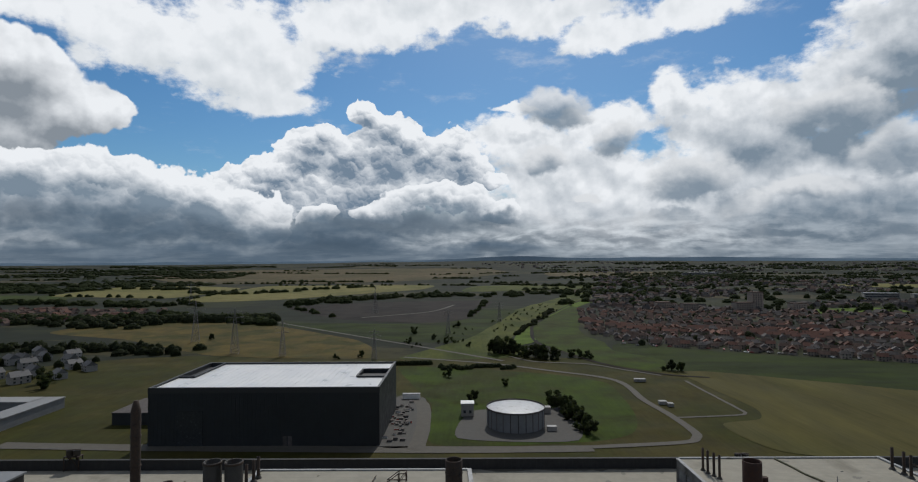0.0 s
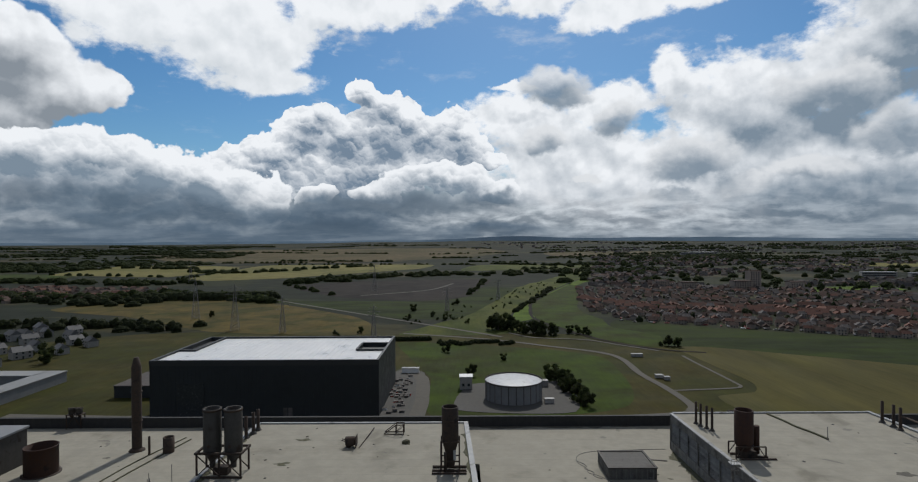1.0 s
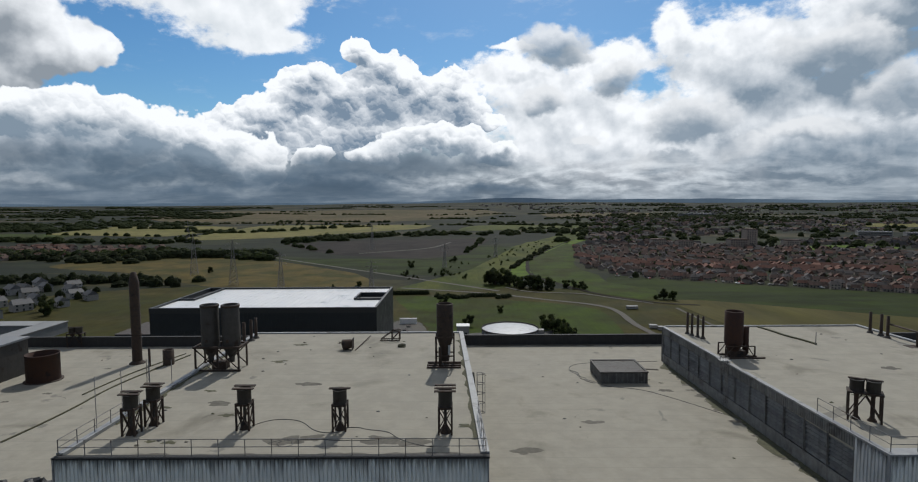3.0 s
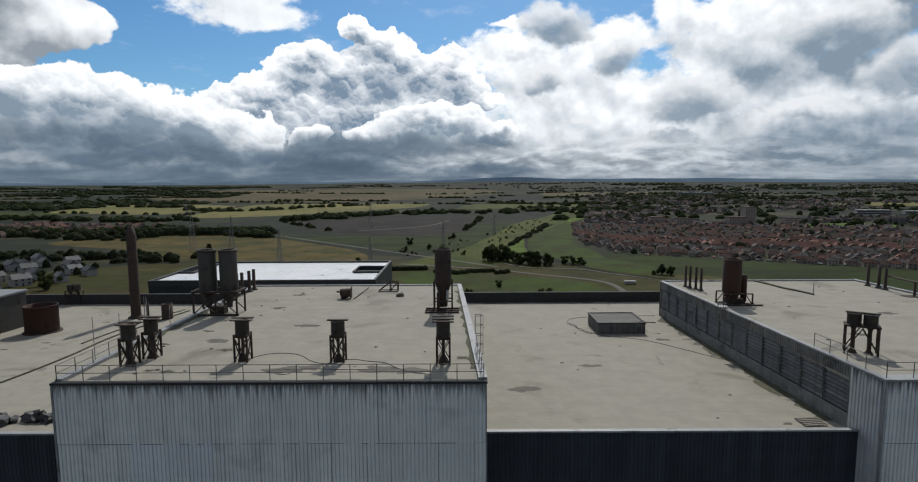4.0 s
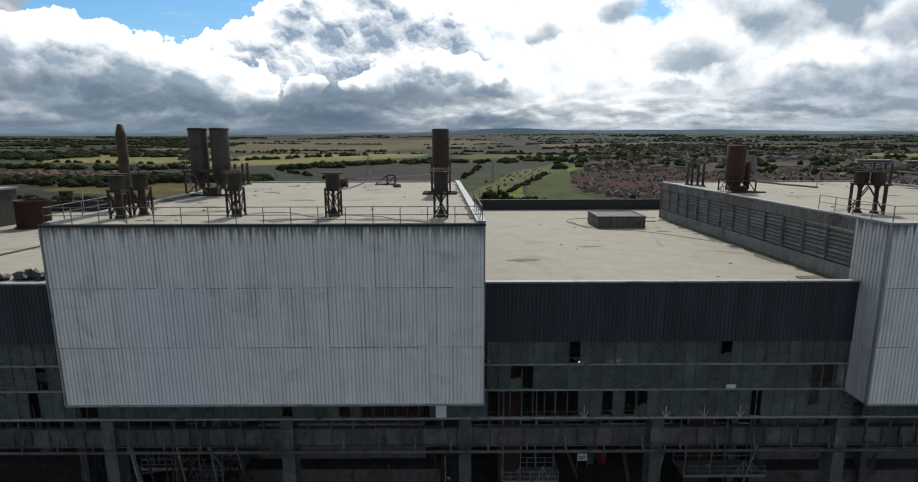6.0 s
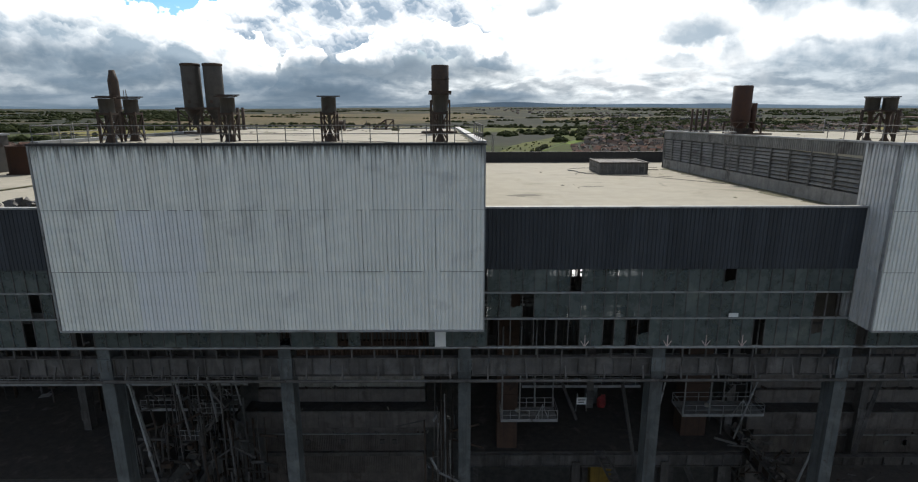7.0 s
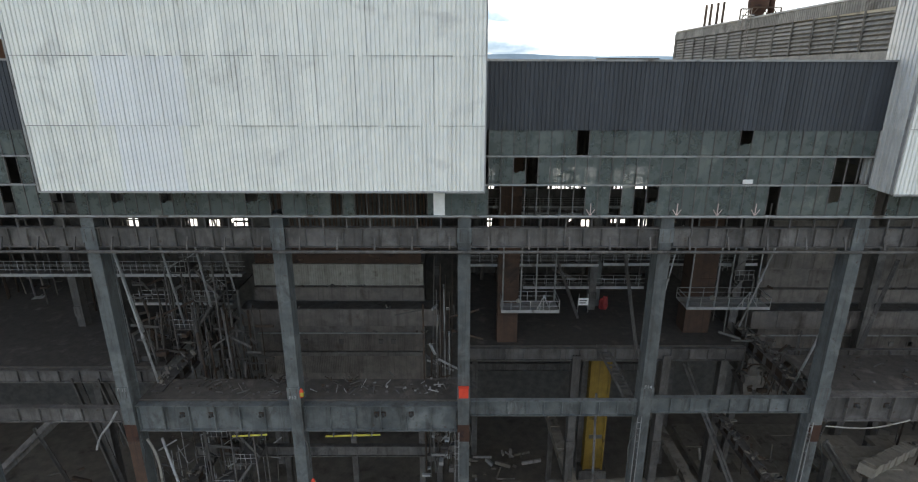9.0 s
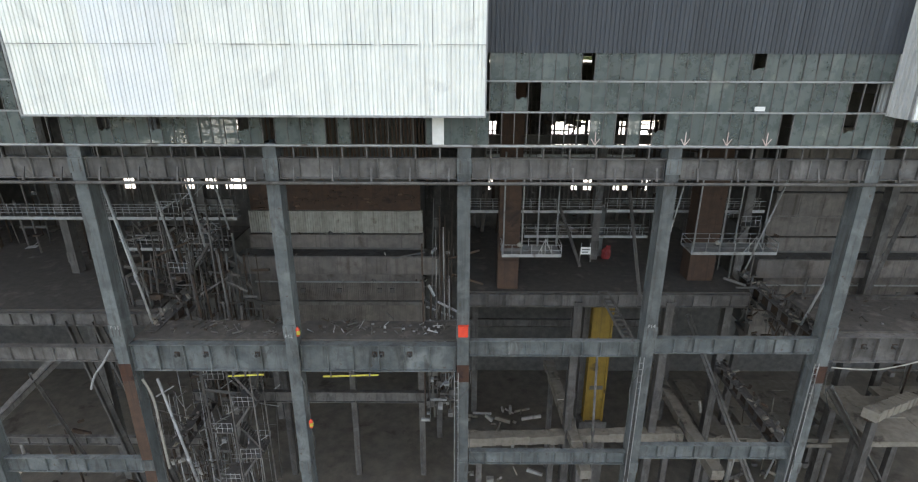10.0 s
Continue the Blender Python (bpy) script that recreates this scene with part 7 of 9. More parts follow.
def tree(x, y, size, k, label="round dark green tree in rough grass", group="single trees", flat=1.0):
    t = thing("tree", (x, y, ground_z(x, y)), label, "tree", group, turn=k * 67 % 360)
    c = part("crown", TREES[k % 4][0], None, t)
    c.scale = (size, size, size * flat)
    b = part("trunk", TRUNK, None, t)
    b.scale = (size, size, size * flat)


def woods(name, label, spots, mat="leaves_dark", seed=3, clumps=None):
    """A wood or hedge as one mass of leafy clumps: spots are (x, y, width, height)."""
    r = random.Random(seed)
    verts, faces = [], []
    for x, y, w, h in spots:
        z0 = ground_z(x, y)
        leaf = max(0.4, 0.085 * w)
        for hx, hy, hs in ((0, 0, 0.8), (0.45, 0.2, 0.6), (-0.4, -0.25, 0.62)):
            k = len(verts)
            for z, q in ((0.0, 1.0), (0.55, 0.92), (0.9, 0.5)):
                for i in range(6):
                    a = i * math.tau / 6 + z
                    m = hs * r.uniform(0.85, 1.12)
                    verts.append(Vector((x + (hx + math.cos(a) * q * m) * w, y + (hy + math.sin(a) * q * m) * w, z0 + z * h * hs * 1.15)))
            verts.append(Vector((x + hx * w, y + hy * w, z0 + h * hs * 1.15)))
            for lv in (0, 6):
                for i in range(6):
                    faces.append((k + lv + i, k + lv + (i + 1) % 6, k + lv + 6 + (i + 1) % 6, k + lv + 6 + i))
            faces.extend((k + 12 + i, k + 12 + (i + 1) % 6, k + 18) for i in range(6))
        for _ in range(clumps or 60):
            d = Vector((r.gauss(0, 1), r.gauss(0, 1), abs(r.gauss(0, 1)))).normalized()
            q = r.uniform(0.6, 1.05)
            p = Vector((x + d.x * w * q, y + d.y * w * q, z0 + d.z * h * q))
            s = leaf * r.uniform(0.7, 1.5)
            u = Vector((r.gauss(0, 1), r.gauss(0, 1), r.gauss(0, 1))).normalized()
            v = u.cross(d + Vector((0.01, 0.02, 0.03))).normalized()
            k = len(verts)
            verts += [p + u * s * 1.3, p + v * s, p - u * s * 1.3, p - v * s]
            faces += [(k, k + 1, k + 2), (k, k + 2, k + 3)]
    me = bpy.data.meshes.new(name)
    me.from_pydata(verts, [], faces)
    me.materials.append(M[mat])
    return tagged(new(name, me), label, "trees", "", "stuff")


def plant():
    r = random.Random(9)
    k = 0
    # the clump beside the tank and the two dark groups on the corridor
    for x, y, s in ((54, 308, 5.0), (56, 300, 5), (58, 291, 5.2), (60, 283, 5), (61, 274, 5), (62, 266, 4.8), (62, 258, 4.6), (63, 251, 4.2), (59, 296, 4.5), (62, 278, 4.4)):
        tree(x, y, s, k, "dark green tree in the row beside the tank", "trees beside the tank")
        k += 1
    for x, y, s in ((27, 498, 7.4), (33, 494, 8.2), (40, 500, 8.0), (47, 492, 7.6), (36, 508, 8.0), (52, 482, 6.0), (58, 474, 6.0), (64, 470, 6.8), (70, 466, 6.8), (77, 464, 6.2), (68, 476, 6.2), (82, 468, 5.2)):
        tree(x, y, s, k, "dark green tree in a dense roadside group", "trees in the roadside group")
        k += 1
    for x, y, s in ((-13, 392, 4), (4, 318, 4.2), (28, 362, 2.6), (165, 412, 5), (171, 409, 4.2), (-312, 378, 6.5), (-300, 361, 5.5), (-225, 222, 3.2), (105, 470, 4.5), (112, 466, 4), (98, 474, 4), (-118, 470, 3), (-96, 480, 3.4), (-60, 560, 4), (-20, 560, 3.6), (-35, 592, 3.6), (4, 538, 3), (-290, 600, 4), (-62, 640, 4.5), (-8, 700, 5)):
        tree(x, y, s, k)
        k += 1
    for _ in range(60):
        v = r.random()
        x, y = -30 + 230 * v + r.uniform(-30, 30), 540 + 560 * v + r.uniform(-20, 20)
        tree(x, y, r.uniform(0.9, 2.0), k, "small dark bush in the rough strip", "scattered bushes")
        k += 1
    # hedges and woods
    hedge = [(-66 + 36 * i / 14, 440 + 3 * i / 14, 2.6, 4.2) for i in range(15)] + [(-20 + 60 * i / 20, 425 + r.uniform(-6, 6), 3, 3.6) for i in range(21)]
    woods("hedge", "dark hedgerow along the road", hedge, seed=31)
    woods("hedge", "dark shrub belt along the footpath", [(62 + 92 * i / 26 + r.uniform(-5, 5), 625 + 310 * i / 26, r.uniform(3.5, 6), r.uniform(3.5, 6)) for i in range(27)], seed=32)
    belt = []
    for i in range(46):
        u = i / 45
        belt.append((-480 + 200 * u + r.uniform(-8, 8), 770 + r.uniform(-6, 18) + 20 * u, 10, 13))
    woods("woodland", "dark belt of trees behind the meadow", belt, seed=33)
    woods("woodland", "dark trees round the white houses", [(-470 + 190 * u + r.uniform(-14, 14), 510 + 40 * r.random() - 20 * u, r.uniform(4, 8), r.uniform(6, 11)) for u in (i / 50 for i in range(51))], seed=34, clumps=70)
    woods("woodland", "trees among the white houses", [(r.uniform(-430, -315), r.uniform(370, 470), r.uniform(2.5, 4.5), r.uniform(5, 9)) for _ in range(22)], seed=35)
    band = []
    for line, wide, gap in (([(-742, 848), (-614, 815), (-519, 836), (-486, 879), (-365, 801), (-263, 737)], 16, 7), ([(-997, 1152), (-839, 1142), (-677, 1102), (-562, 1066)], 40, 8),
                            ([(-356, 1077), (-295, 1164), (-206, 1247), (-103, 1315), (11, 1348)], 45, 6), ([(-555, 1469), (-468, 1592), (-371, 1703), (-283, 1762)], 22, 12), ([(-1581, 1846), (-1320, 1665), (-1182, 1552)], 40, 10),
                            ([(69, 1344), (192, 1400), (305, 1436)], 45, 8), ([(365, 1720), (507, 1769), (680, 1775)], 60, 9), ([(282, 1322), (410, 1423), (539, 1487)], 55, 7), ([(-766, 1532), (-638, 1428), (-568, 1446)], 14, 14)):
        for p, q in zip(line, line[1:]):
            n = int(math.hypot(q[0] - p[0], q[1] - p[1]) / gap)
            for i in range(n):
                u = i / n
                band.append((p[0] + (q[0] - p[0]) * u + r.gauss(0, wide * 0.5), p[1] + (q[1] - p[1]) * u + r.gauss(0, wide * 0.7), r.uniform(7, 13), r.uniform(7, 13)))
    woods("woodland", "long dark belts of distant trees", band, "leaves", seed=36, clumps=46)
    far = []
    for k in range(190):
        az, dist = radians(r.uniform(-52, 48)), 1450 + 3000 * r.random() ** 0.8
        x, y = dist * math.sin(az), dist * math.cos(az) - 34
        if -1400 < x < 240 and 2000 < y < 3600 and r.random() < 0.8 or -1180 < x < -80 and 1100 < y < 1950:
            continue
        a, n = r.gauss(0, 0.35), r.randint(8, 34)
        for j in range(n):
            if r.random() < 0.2:
                continue
            far.append((x + j * 13 * math.cos(a) + r.uniform(-5, 5), y + j * 13 * math.sin(a) + r.uniform(-9, 9), r.uniform(6, 12), r.uniform(5, 11)))
    woods("hedge", "long dark far hedgerows and tree lines", far, "leaves", seed=37, clumps=8)
    far = []
    for k in range(46):
        az, dist = (radians(r.uniform(-52, -22)), r.uniform(1900, 4500)) if k % 3 else (radians(r.uniform(4, 46)), r.uniform(2400, 4500))
        x, y = dist * math.sin(az), dist * math.cos(az) - 34
        w, d = r.uniform(80, 320), r.uniform(30, 110)
        for j in range(int(w * d / 420)):
            far.append((x + r.uniform(-w, w), y + r.uniform(-d, d), r.uniform(12, 20), r.uniform(9, 15)))
    woods("woodland", "dark far woods below the skyline", far, "leaves", seed=44, clumps=8)
    rows = []
    for x0, y0, x1, y1 in ((-1083, 1400, -714, 1300), (-636, 1200, -672, 1640), (-118, 1852, -640, 1864), (-877, 1840, -1137, 1816), (-1000, 2010, -459, 1990), (-332, 1022, -191, 810), (6, 807, 54, 1171)):
        n = int(math.hypot(x1 - x0, y1 - y0) / 16)
        for i in range(n):
            if r.random() < 0.45:
                continue
            u = i / n
            rows.append((x0 + (x1 - x0) * u + r.uniform(-4, 4), y0 + (y1 - y0) * u + r.uniform(-4, 4), r.uniform(4, 8), r.uniform(5, 10)))
    woods("hedge", "broken hedgerows between the fields", rows, "leaves", seed=38, clumps=36)
    town = []
    for k in range(260):
        v = r.random()
        x, y = 170 + 560 * r.random() + 180 * v, 560 + 480 * v - 60 * r.random()
        town.append((x, y, r.uniform(2.5, 5), r.uniform(4, 8)))
    woods("woodland", "dark garden trees among the houses", town, seed=39, clumps=40)
    town = []
    for k in range(300):
        az, dist = radians(r.uniform(10, 46)), r.uniform(1080, 2700)
        town.append((dist * math.sin(az), dist * math.cos(az) - 34, r.uniform(6, 14), r.uniform(8, 14)))
    woods("woodland", "dark trees through the far town", town, "leaves", seed=40, clumps=34)
    left = []
    for k in range(90):
        left.append((r.uniform(-1000, -430), 0, r.uniform(6, 11), r.uniform(7, 12)))
        x = left[-1][0]
        left[-1] = (x, 760 - 0.28 * (x + 430) + r.uniform(-20, 60) - 60, left[-1][2], left[-1][3])
    woods("woodland", "dark trees before the brown-roofed houses", left, seed=41, clumps=50)


plant()

# ---- inside the open hall ----


def boiler(name, x0, x1, y, label, seed, lagged=True):
    """A stripped boiler casing: stacked bands of plate, a ribbed lagging strip, torn tubes on top, ash hoppers below."""
    r = random.Random(seed)
    t = thing("boiler_casing", ((x0 + x1) / 2, y, 0.3), label, "boiler")
    a = (x1 - x0) / 2
    base = -1.0
    part("core", fresh(box, -a + 0.6, a - 0.6, 0.7, 13, 24 + base, 57 + base), "soot_dark", t)
    part("band", fresh(box, -a + 0.1, a, -0.4, 0.7, 34.3 + base, 35.75 + base), "boiler", t)
    # the recessed band is darker than the bands round it
    part("band", fresh(box, -a, a, 0.3, 0.8, 33.7 + base, 34.25 + base), "soot_dark", t)
    plate = mesh_of(fresh(box, -1.28, 1.28, -0.06, 0.0, 31.7 + base, 33.65 + base), "casing_plate", "boiler")
    part("girder_band", fresh(box, -a - 1.0, a + 1.6, -1.4, 0.6, 31.6 + base, 33.7 + base), "boiler", t)
    n = int((2 * a + 2.4) // 2.6)
    for i in range(n):
        part("casing_plate", plate, None, t, at=(-a + 0.4 + i * 2.6, -1.41, 0))
    part("ledge", fresh(box, -a - 1.1, a + 1.7, -1.7, 0.6, 33.7 + base, 33.82 + base), "steel_grey", t)
    part("band", fresh(box, -a + 0.3, a - 0.2, -0.7, 0.7, 30.5 + base, 31.55 + base), "boiler", t)
    part("ledge", fresh(box, -a + 0.2, a, -0.85, 0.7, 30.38 + base, 30.5 + base), "galvanised", t)
    part("band", fresh(box, -a + 0.2, a, -0.3, 0.7, 28.0 + base, 30.36 + base), "boiler", t)
    part("ledge", fresh(box, -a + 0.4, a - 0.3, -0.6, 0.7, 27.5 + base, 27.95 + base), "steel_grey", t)
    part("band", fresh(box, -a + 0.2, a, -0.2, 0.7, 24.0 + base, 27.45 + base), "boiler", t)
    rib = sheet_mesh("ribbed_plate", 1.0, 2.3, 5, 0.05, "boiler")
    for z in (28.03, 25.1):
        for i in range(int(2 * a - 0.8)):
            part("ribbed_plate", rib, None, t, at=(-a + 0.5 + i, (-0.34 if z > 28 else -0.24), z + base))
    for i in range(5):
        x = r.uniform(-a + 1, a - 1)
        part("inspection_hatch", fresh(box, x - 0.25, x + 0.25, -0.55, -0.3, 29.0 + base, 29.5 + base), "steel_grey", t)
    for i in range(26):
        x, z = r.uniform(-a - 0.6, a + 0.6), r.choice((31.62, 33.82, 35.75, 30.5)) + base
        y0 = {33.82: -1.5, 31.62: -0.4, 35.75: -0.3, 30.5: -0.8}[round(z - base, 2)]
        s = r.uniform(0.05, 0.22)
        part("debris", fresh(beam, (x, y0, z + s / 2), (x + r.uniform(-0.5, 0.5), y0 + 0.3, z + s / 2 + r.uniform(0, 0.2)), s, s), r.choice(("soot_dark", "dark_rust", "lagging", "steel_grey")), t)
    if lagged:
        lag = part("lagging_back", fresh(box, -a + 0.1, a - 0.1, 0.12, 0.7, 35.8 + base, 38.25 + base), "lagging", t)
        sheet = sheet_mesh("lagging_sheet", 1.0, 2.42, 4, 0.07, "lagging")
        for i in range(int(2 * a - 0.2)):
            part("lagging_sheet", sheet, None, lag, "pale ribbed lagging sheet" if i == 0 else "", at=(-a + 0.1 + i, 0.08, 35.82 + base))
        band = part("torn_band", fresh(box, -a + 0.4, a - 0.3, 0.2, 0.7, 38.3 + base, 41.2 + base), "brown_duct", t, "torn rust-brown refractory band")
        for i in range(60):
            x, z = r.uniform(-a + 0.8, a - 1.4), r.uniform(38.5, 40.9) + base
            w, h = r.uniform(0.2, 0.9), r.uniform(0.08, 0.3)
            part("brick_stump", fresh(beam, (x, 0.2, z), (x + w, 0.14, z + r.uniform(-0.15, 0.15)), r.uniform(0.1, 0.3), h), r.choice(("brown_duct", "dark_rust", "brown_duct", "tubes")), band)
    else:
        for k, (z0, z1, y0) in enumerate(((35.8, 38.0, 0.1), (38.1, 40.6, -0.25), (40.7, 43.4, 0.1), (43.5, 47.2, 0.0))):
            part("band", fresh(box, -a + 0.2 * k, a, y0, 0.7, z0 + base, z1 + base), "boiler", t)
            part("ledge", fresh(box, -a, a, y0 - 0.25, 0.7, z1 + base, z1 + 0.1 + base), "steel_grey", t)
            for i in range(int(2 * a // 2.4)):
                if r.random() < 0.8:
                    part("casing_plate", fresh(box, -a + 0.4 + i * 2.4, -a + 2.6 + i * 2.4, y0 - 0.05, y0 - 0.005, z0 + 0.15 + base, z1 - 0.2 + base), "boiler", t)
    for i in range(int(2 * a // 3)):
        x = -a + 1.5 + i * 3
        bm = bmesh.new()
        v = [bm.verts.new(p) for p in ((x - 1.4, -0.1, 24 + base), (x + 1.4, -0.1, 24 + base), (x + 1.4, 3, 24 + base), (x - 1.4, 3, 24 + base), (x - 0.4, 1.0, 21.4 + base), (x + 0.4, 1.0, 21.4 + base), (x + 0.4, 1.8, 21.4 + base), (x - 0.4, 1.8, 21.4 + base))]
        for f in ((0, 1, 2, 3), (7, 6, 5, 4), (0, 4, 5, 1), (1, 5, 6, 2), (2, 6, 7, 3), (3, 7, 4, 0)):
            bm.faces.new([v[k] for k in f])
        part("ash_hopper", bm, "boiler", t)
    for sx in (-a + 0.8, 0.0, a - 0.8):
        part("support_post", fresh(beam, (sx, 2.5, 0), (sx, 2.5, 24 + base), 0.7), "steel_grey", t)
    return t


boiler("left", -22.3, -3.7, 20.0, "stripped grey boiler casing with a ribbed lagging strip", 1)
boiler("right", 32.6, 52.0, 19.5, "stripped grey boiler casing behind the open front", 2, False)
boiler("outer", -78.0, -60.0, 20.0, "stripped grey boiler casing deep in the hall", 3)


def tube_curtain():
    t = thing("tube_curtain", (-8.6, 9.5, 57.4), "curtain of hanging rust-brown boiler tubes", "boiler tubes")
    rod = mesh_of(fresh(tube, (0, 0, -13.6), (0, 0, -0.6), 0.07, 5), "tube", "tubes")
    for i in range(44):
        part("tube", rod, None, t, at=(-7.0 + i * 0.31, 0.25 * math.sin(i * 2.1), 0.3 * math.sin(i * 1.3)))
    part("header", fresh(tube, (-7.2, 0, -0.6), (6.8, 0, -0.6), 0.3, 10), "tubes", t)


tube_curtain()


def catwalk(x0, x1, y, z, label, wide=1.0, mid=True):
    """A gallery with toe board, two rails and posts."""
    t = thing("catwalk", ((x0 + x1) / 2, y, z), label, "catwalk", "galvanised galleries")
    a = (x1 - x0) / 2
    part("floor", fresh(box, -a, a, 0, wide, -0.08, 0.0), "steel_grey", t)
    part("toe_board", fresh(box, -a, a, -0.04, 0.0, -0.16, 0.14), "galvanised", t)
    post = mesh_of(fresh(tube, (0, 0, 0), (0, 0, 1.05), 0.03, 5), "post", "galvanised")
    for yy in (0.0, wide):
        for i in range(int(2 * a / 1.3) + 1):
            part("post", post, None, t, at=(-a + i * 1.3, yy, 0))
        for h in (1.05, 0.55):
            part("rail", fresh(tube, (-a, yy, h), (a, yy, h), 0.028, 5), "galvanised", t)
    for sx in (-a + 0.3, 0, a - 0.3):
        part("hanger", fresh(tube, (sx, wide, 0), (sx, wide, 45.4 - z if z < 44 else 1.2), 0.05, 6), "steel_grey", t)
    return t


catwalk(1.0, 14.8, 18.7, 38.0, "long galvanised gallery with tube rails")
catwalk(15.3, 31.5, 18.7, 38.1, "long galvanised gallery with tube rails")
catwalk(7.3, 20.9, 21.7, 34.2, "lower galvanised gallery with tube rails")
catwalk(-46.0, -21.0, 14.2, 38.6, "long galvanised gallery with tube rails")
catwalk(-33.0, -23.0, 15.9, 34.8, "lower galvanised gallery with tube rails")
catwalk(3.2, 20.4, 27.6, 42.0, "upper galvanised gallery with tube rails")
catwalk(46.7, 61.0, 14.8, 38.4, "long galvanised gallery with tube rails")
catwalk(5.3, 16.4, 35.0, 39.2, "far galvanised gallery with tube rails")


def basket(x0, x1, y, z, deep, label):
    t = thing("hanging_platform", ((x0 + x1) / 2, y, z), label, "work platform", "hanging platforms")
    a = (x1 - x0) / 2
    part("floor", fresh(box, -a, a, 0, deep, -0.14, 0.0), "galvanised", t)
    part("toe_board", fresh(box, -a, a, -0.05, 0.0, -0.2, 0.1), "galvanised", t)
    bm = bmesh.new()
    for yy in (0, deep):
        for h in (0.5, 1.0):
            tube(bm, (-a, yy, h), (a, yy, h), 0.035, 6)
        for i in range(7):
            tube(bm, (-a + 2 * a * i / 6, yy, 0), (-a + 2 * a * i / 6, yy, 1.0), 0.035, 6)
    for xx in (-a, a):
        tube(bm, (xx, 0, 1.0), (xx, deep, 1.0), 0.035, 6)
        tube(bm, (xx, 0, 0.5), (xx, deep, 0.5), 0.035, 6)
    part("guard_rail", bm, "galvanised", t)
    bm = bmesh.new()
    tube(bm, (a * 0.2, -0.05, 0), (a * 0.45, -0.05, 1.6), 0.04, 6)
    tube(bm, (a * 0.7, -0.05, 0), (a * 0.45, -0.05, 1.6), 0.04, 6)
    tube(bm, (a * 0.45, -0.05, 0), (a * 0.45, -0.05, 1.7), 0.04, 6)
    part("strut", bm, "galvanised", t)
    for sx in (-a + 0.1, -a * 0.35, a * 0.3, a - 0.1):
        part("hanger", fresh(tube, (sx, deep if sx > 0 else 0.0, 0), (sx, deep if sx > 0 else 0.0, 45.5 - z), 0.075, 8), "galvanised", t)
    part("lamp", fresh(lathe, [(0.02, 0.75), (0.24, 0.85), (0.26, 1.1), (0.02, 1.25)], 12, (-a * 0.4, 0.1)), "lagging", t)


basket(4.1, 9.6, 12.0, 35.85, 2.4, "galvanised platform hung from long tubes")
basket(22.1, 30.2, 13.0, 35.75, 2.6, "galvanised platform hung from long tubes")


def upright_duct(x, y, w, d, z0, z1, mat, label):
    t = thing("duct", (x, y, z0), label, "duct", "upright ducts")
    part("shell", fresh(box, -w / 2, w / 2, -d / 2, d / 2, 0, z1 - z0), mat, t)
    n = int((z1 - z0) // 3)
    for i in range(1, n):
        part("flange", fresh(box, -w / 2 - 0.06, w / 2 + 0.06, -d / 2 - 0.06, d / 2 + 0.06, i * 3.0, i * 3.0 + 0.1), mat, t)
    return t


upright_duct(4.9, 14.7, 2.0, 1.8, 31.5, 54.0, "brown_duct", "square rust-brown duct rising from the deck")
upright_duct(24.7, 16.9, 2.6, 2.0, 31.5, 54.0, "brown_duct", "square rust-brown duct rising from the deck")
upright_duct(15.6, 22.9, 1.2, 0.9, 31.5, 37.4, "steel_blue", "short dark blue-grey duct on the deck")
upright_duct(-35.5, 17.0, 2.4, 2.0, 31.5, 57.0, "steel_grey", "tall dark grey duct rising from the deck")


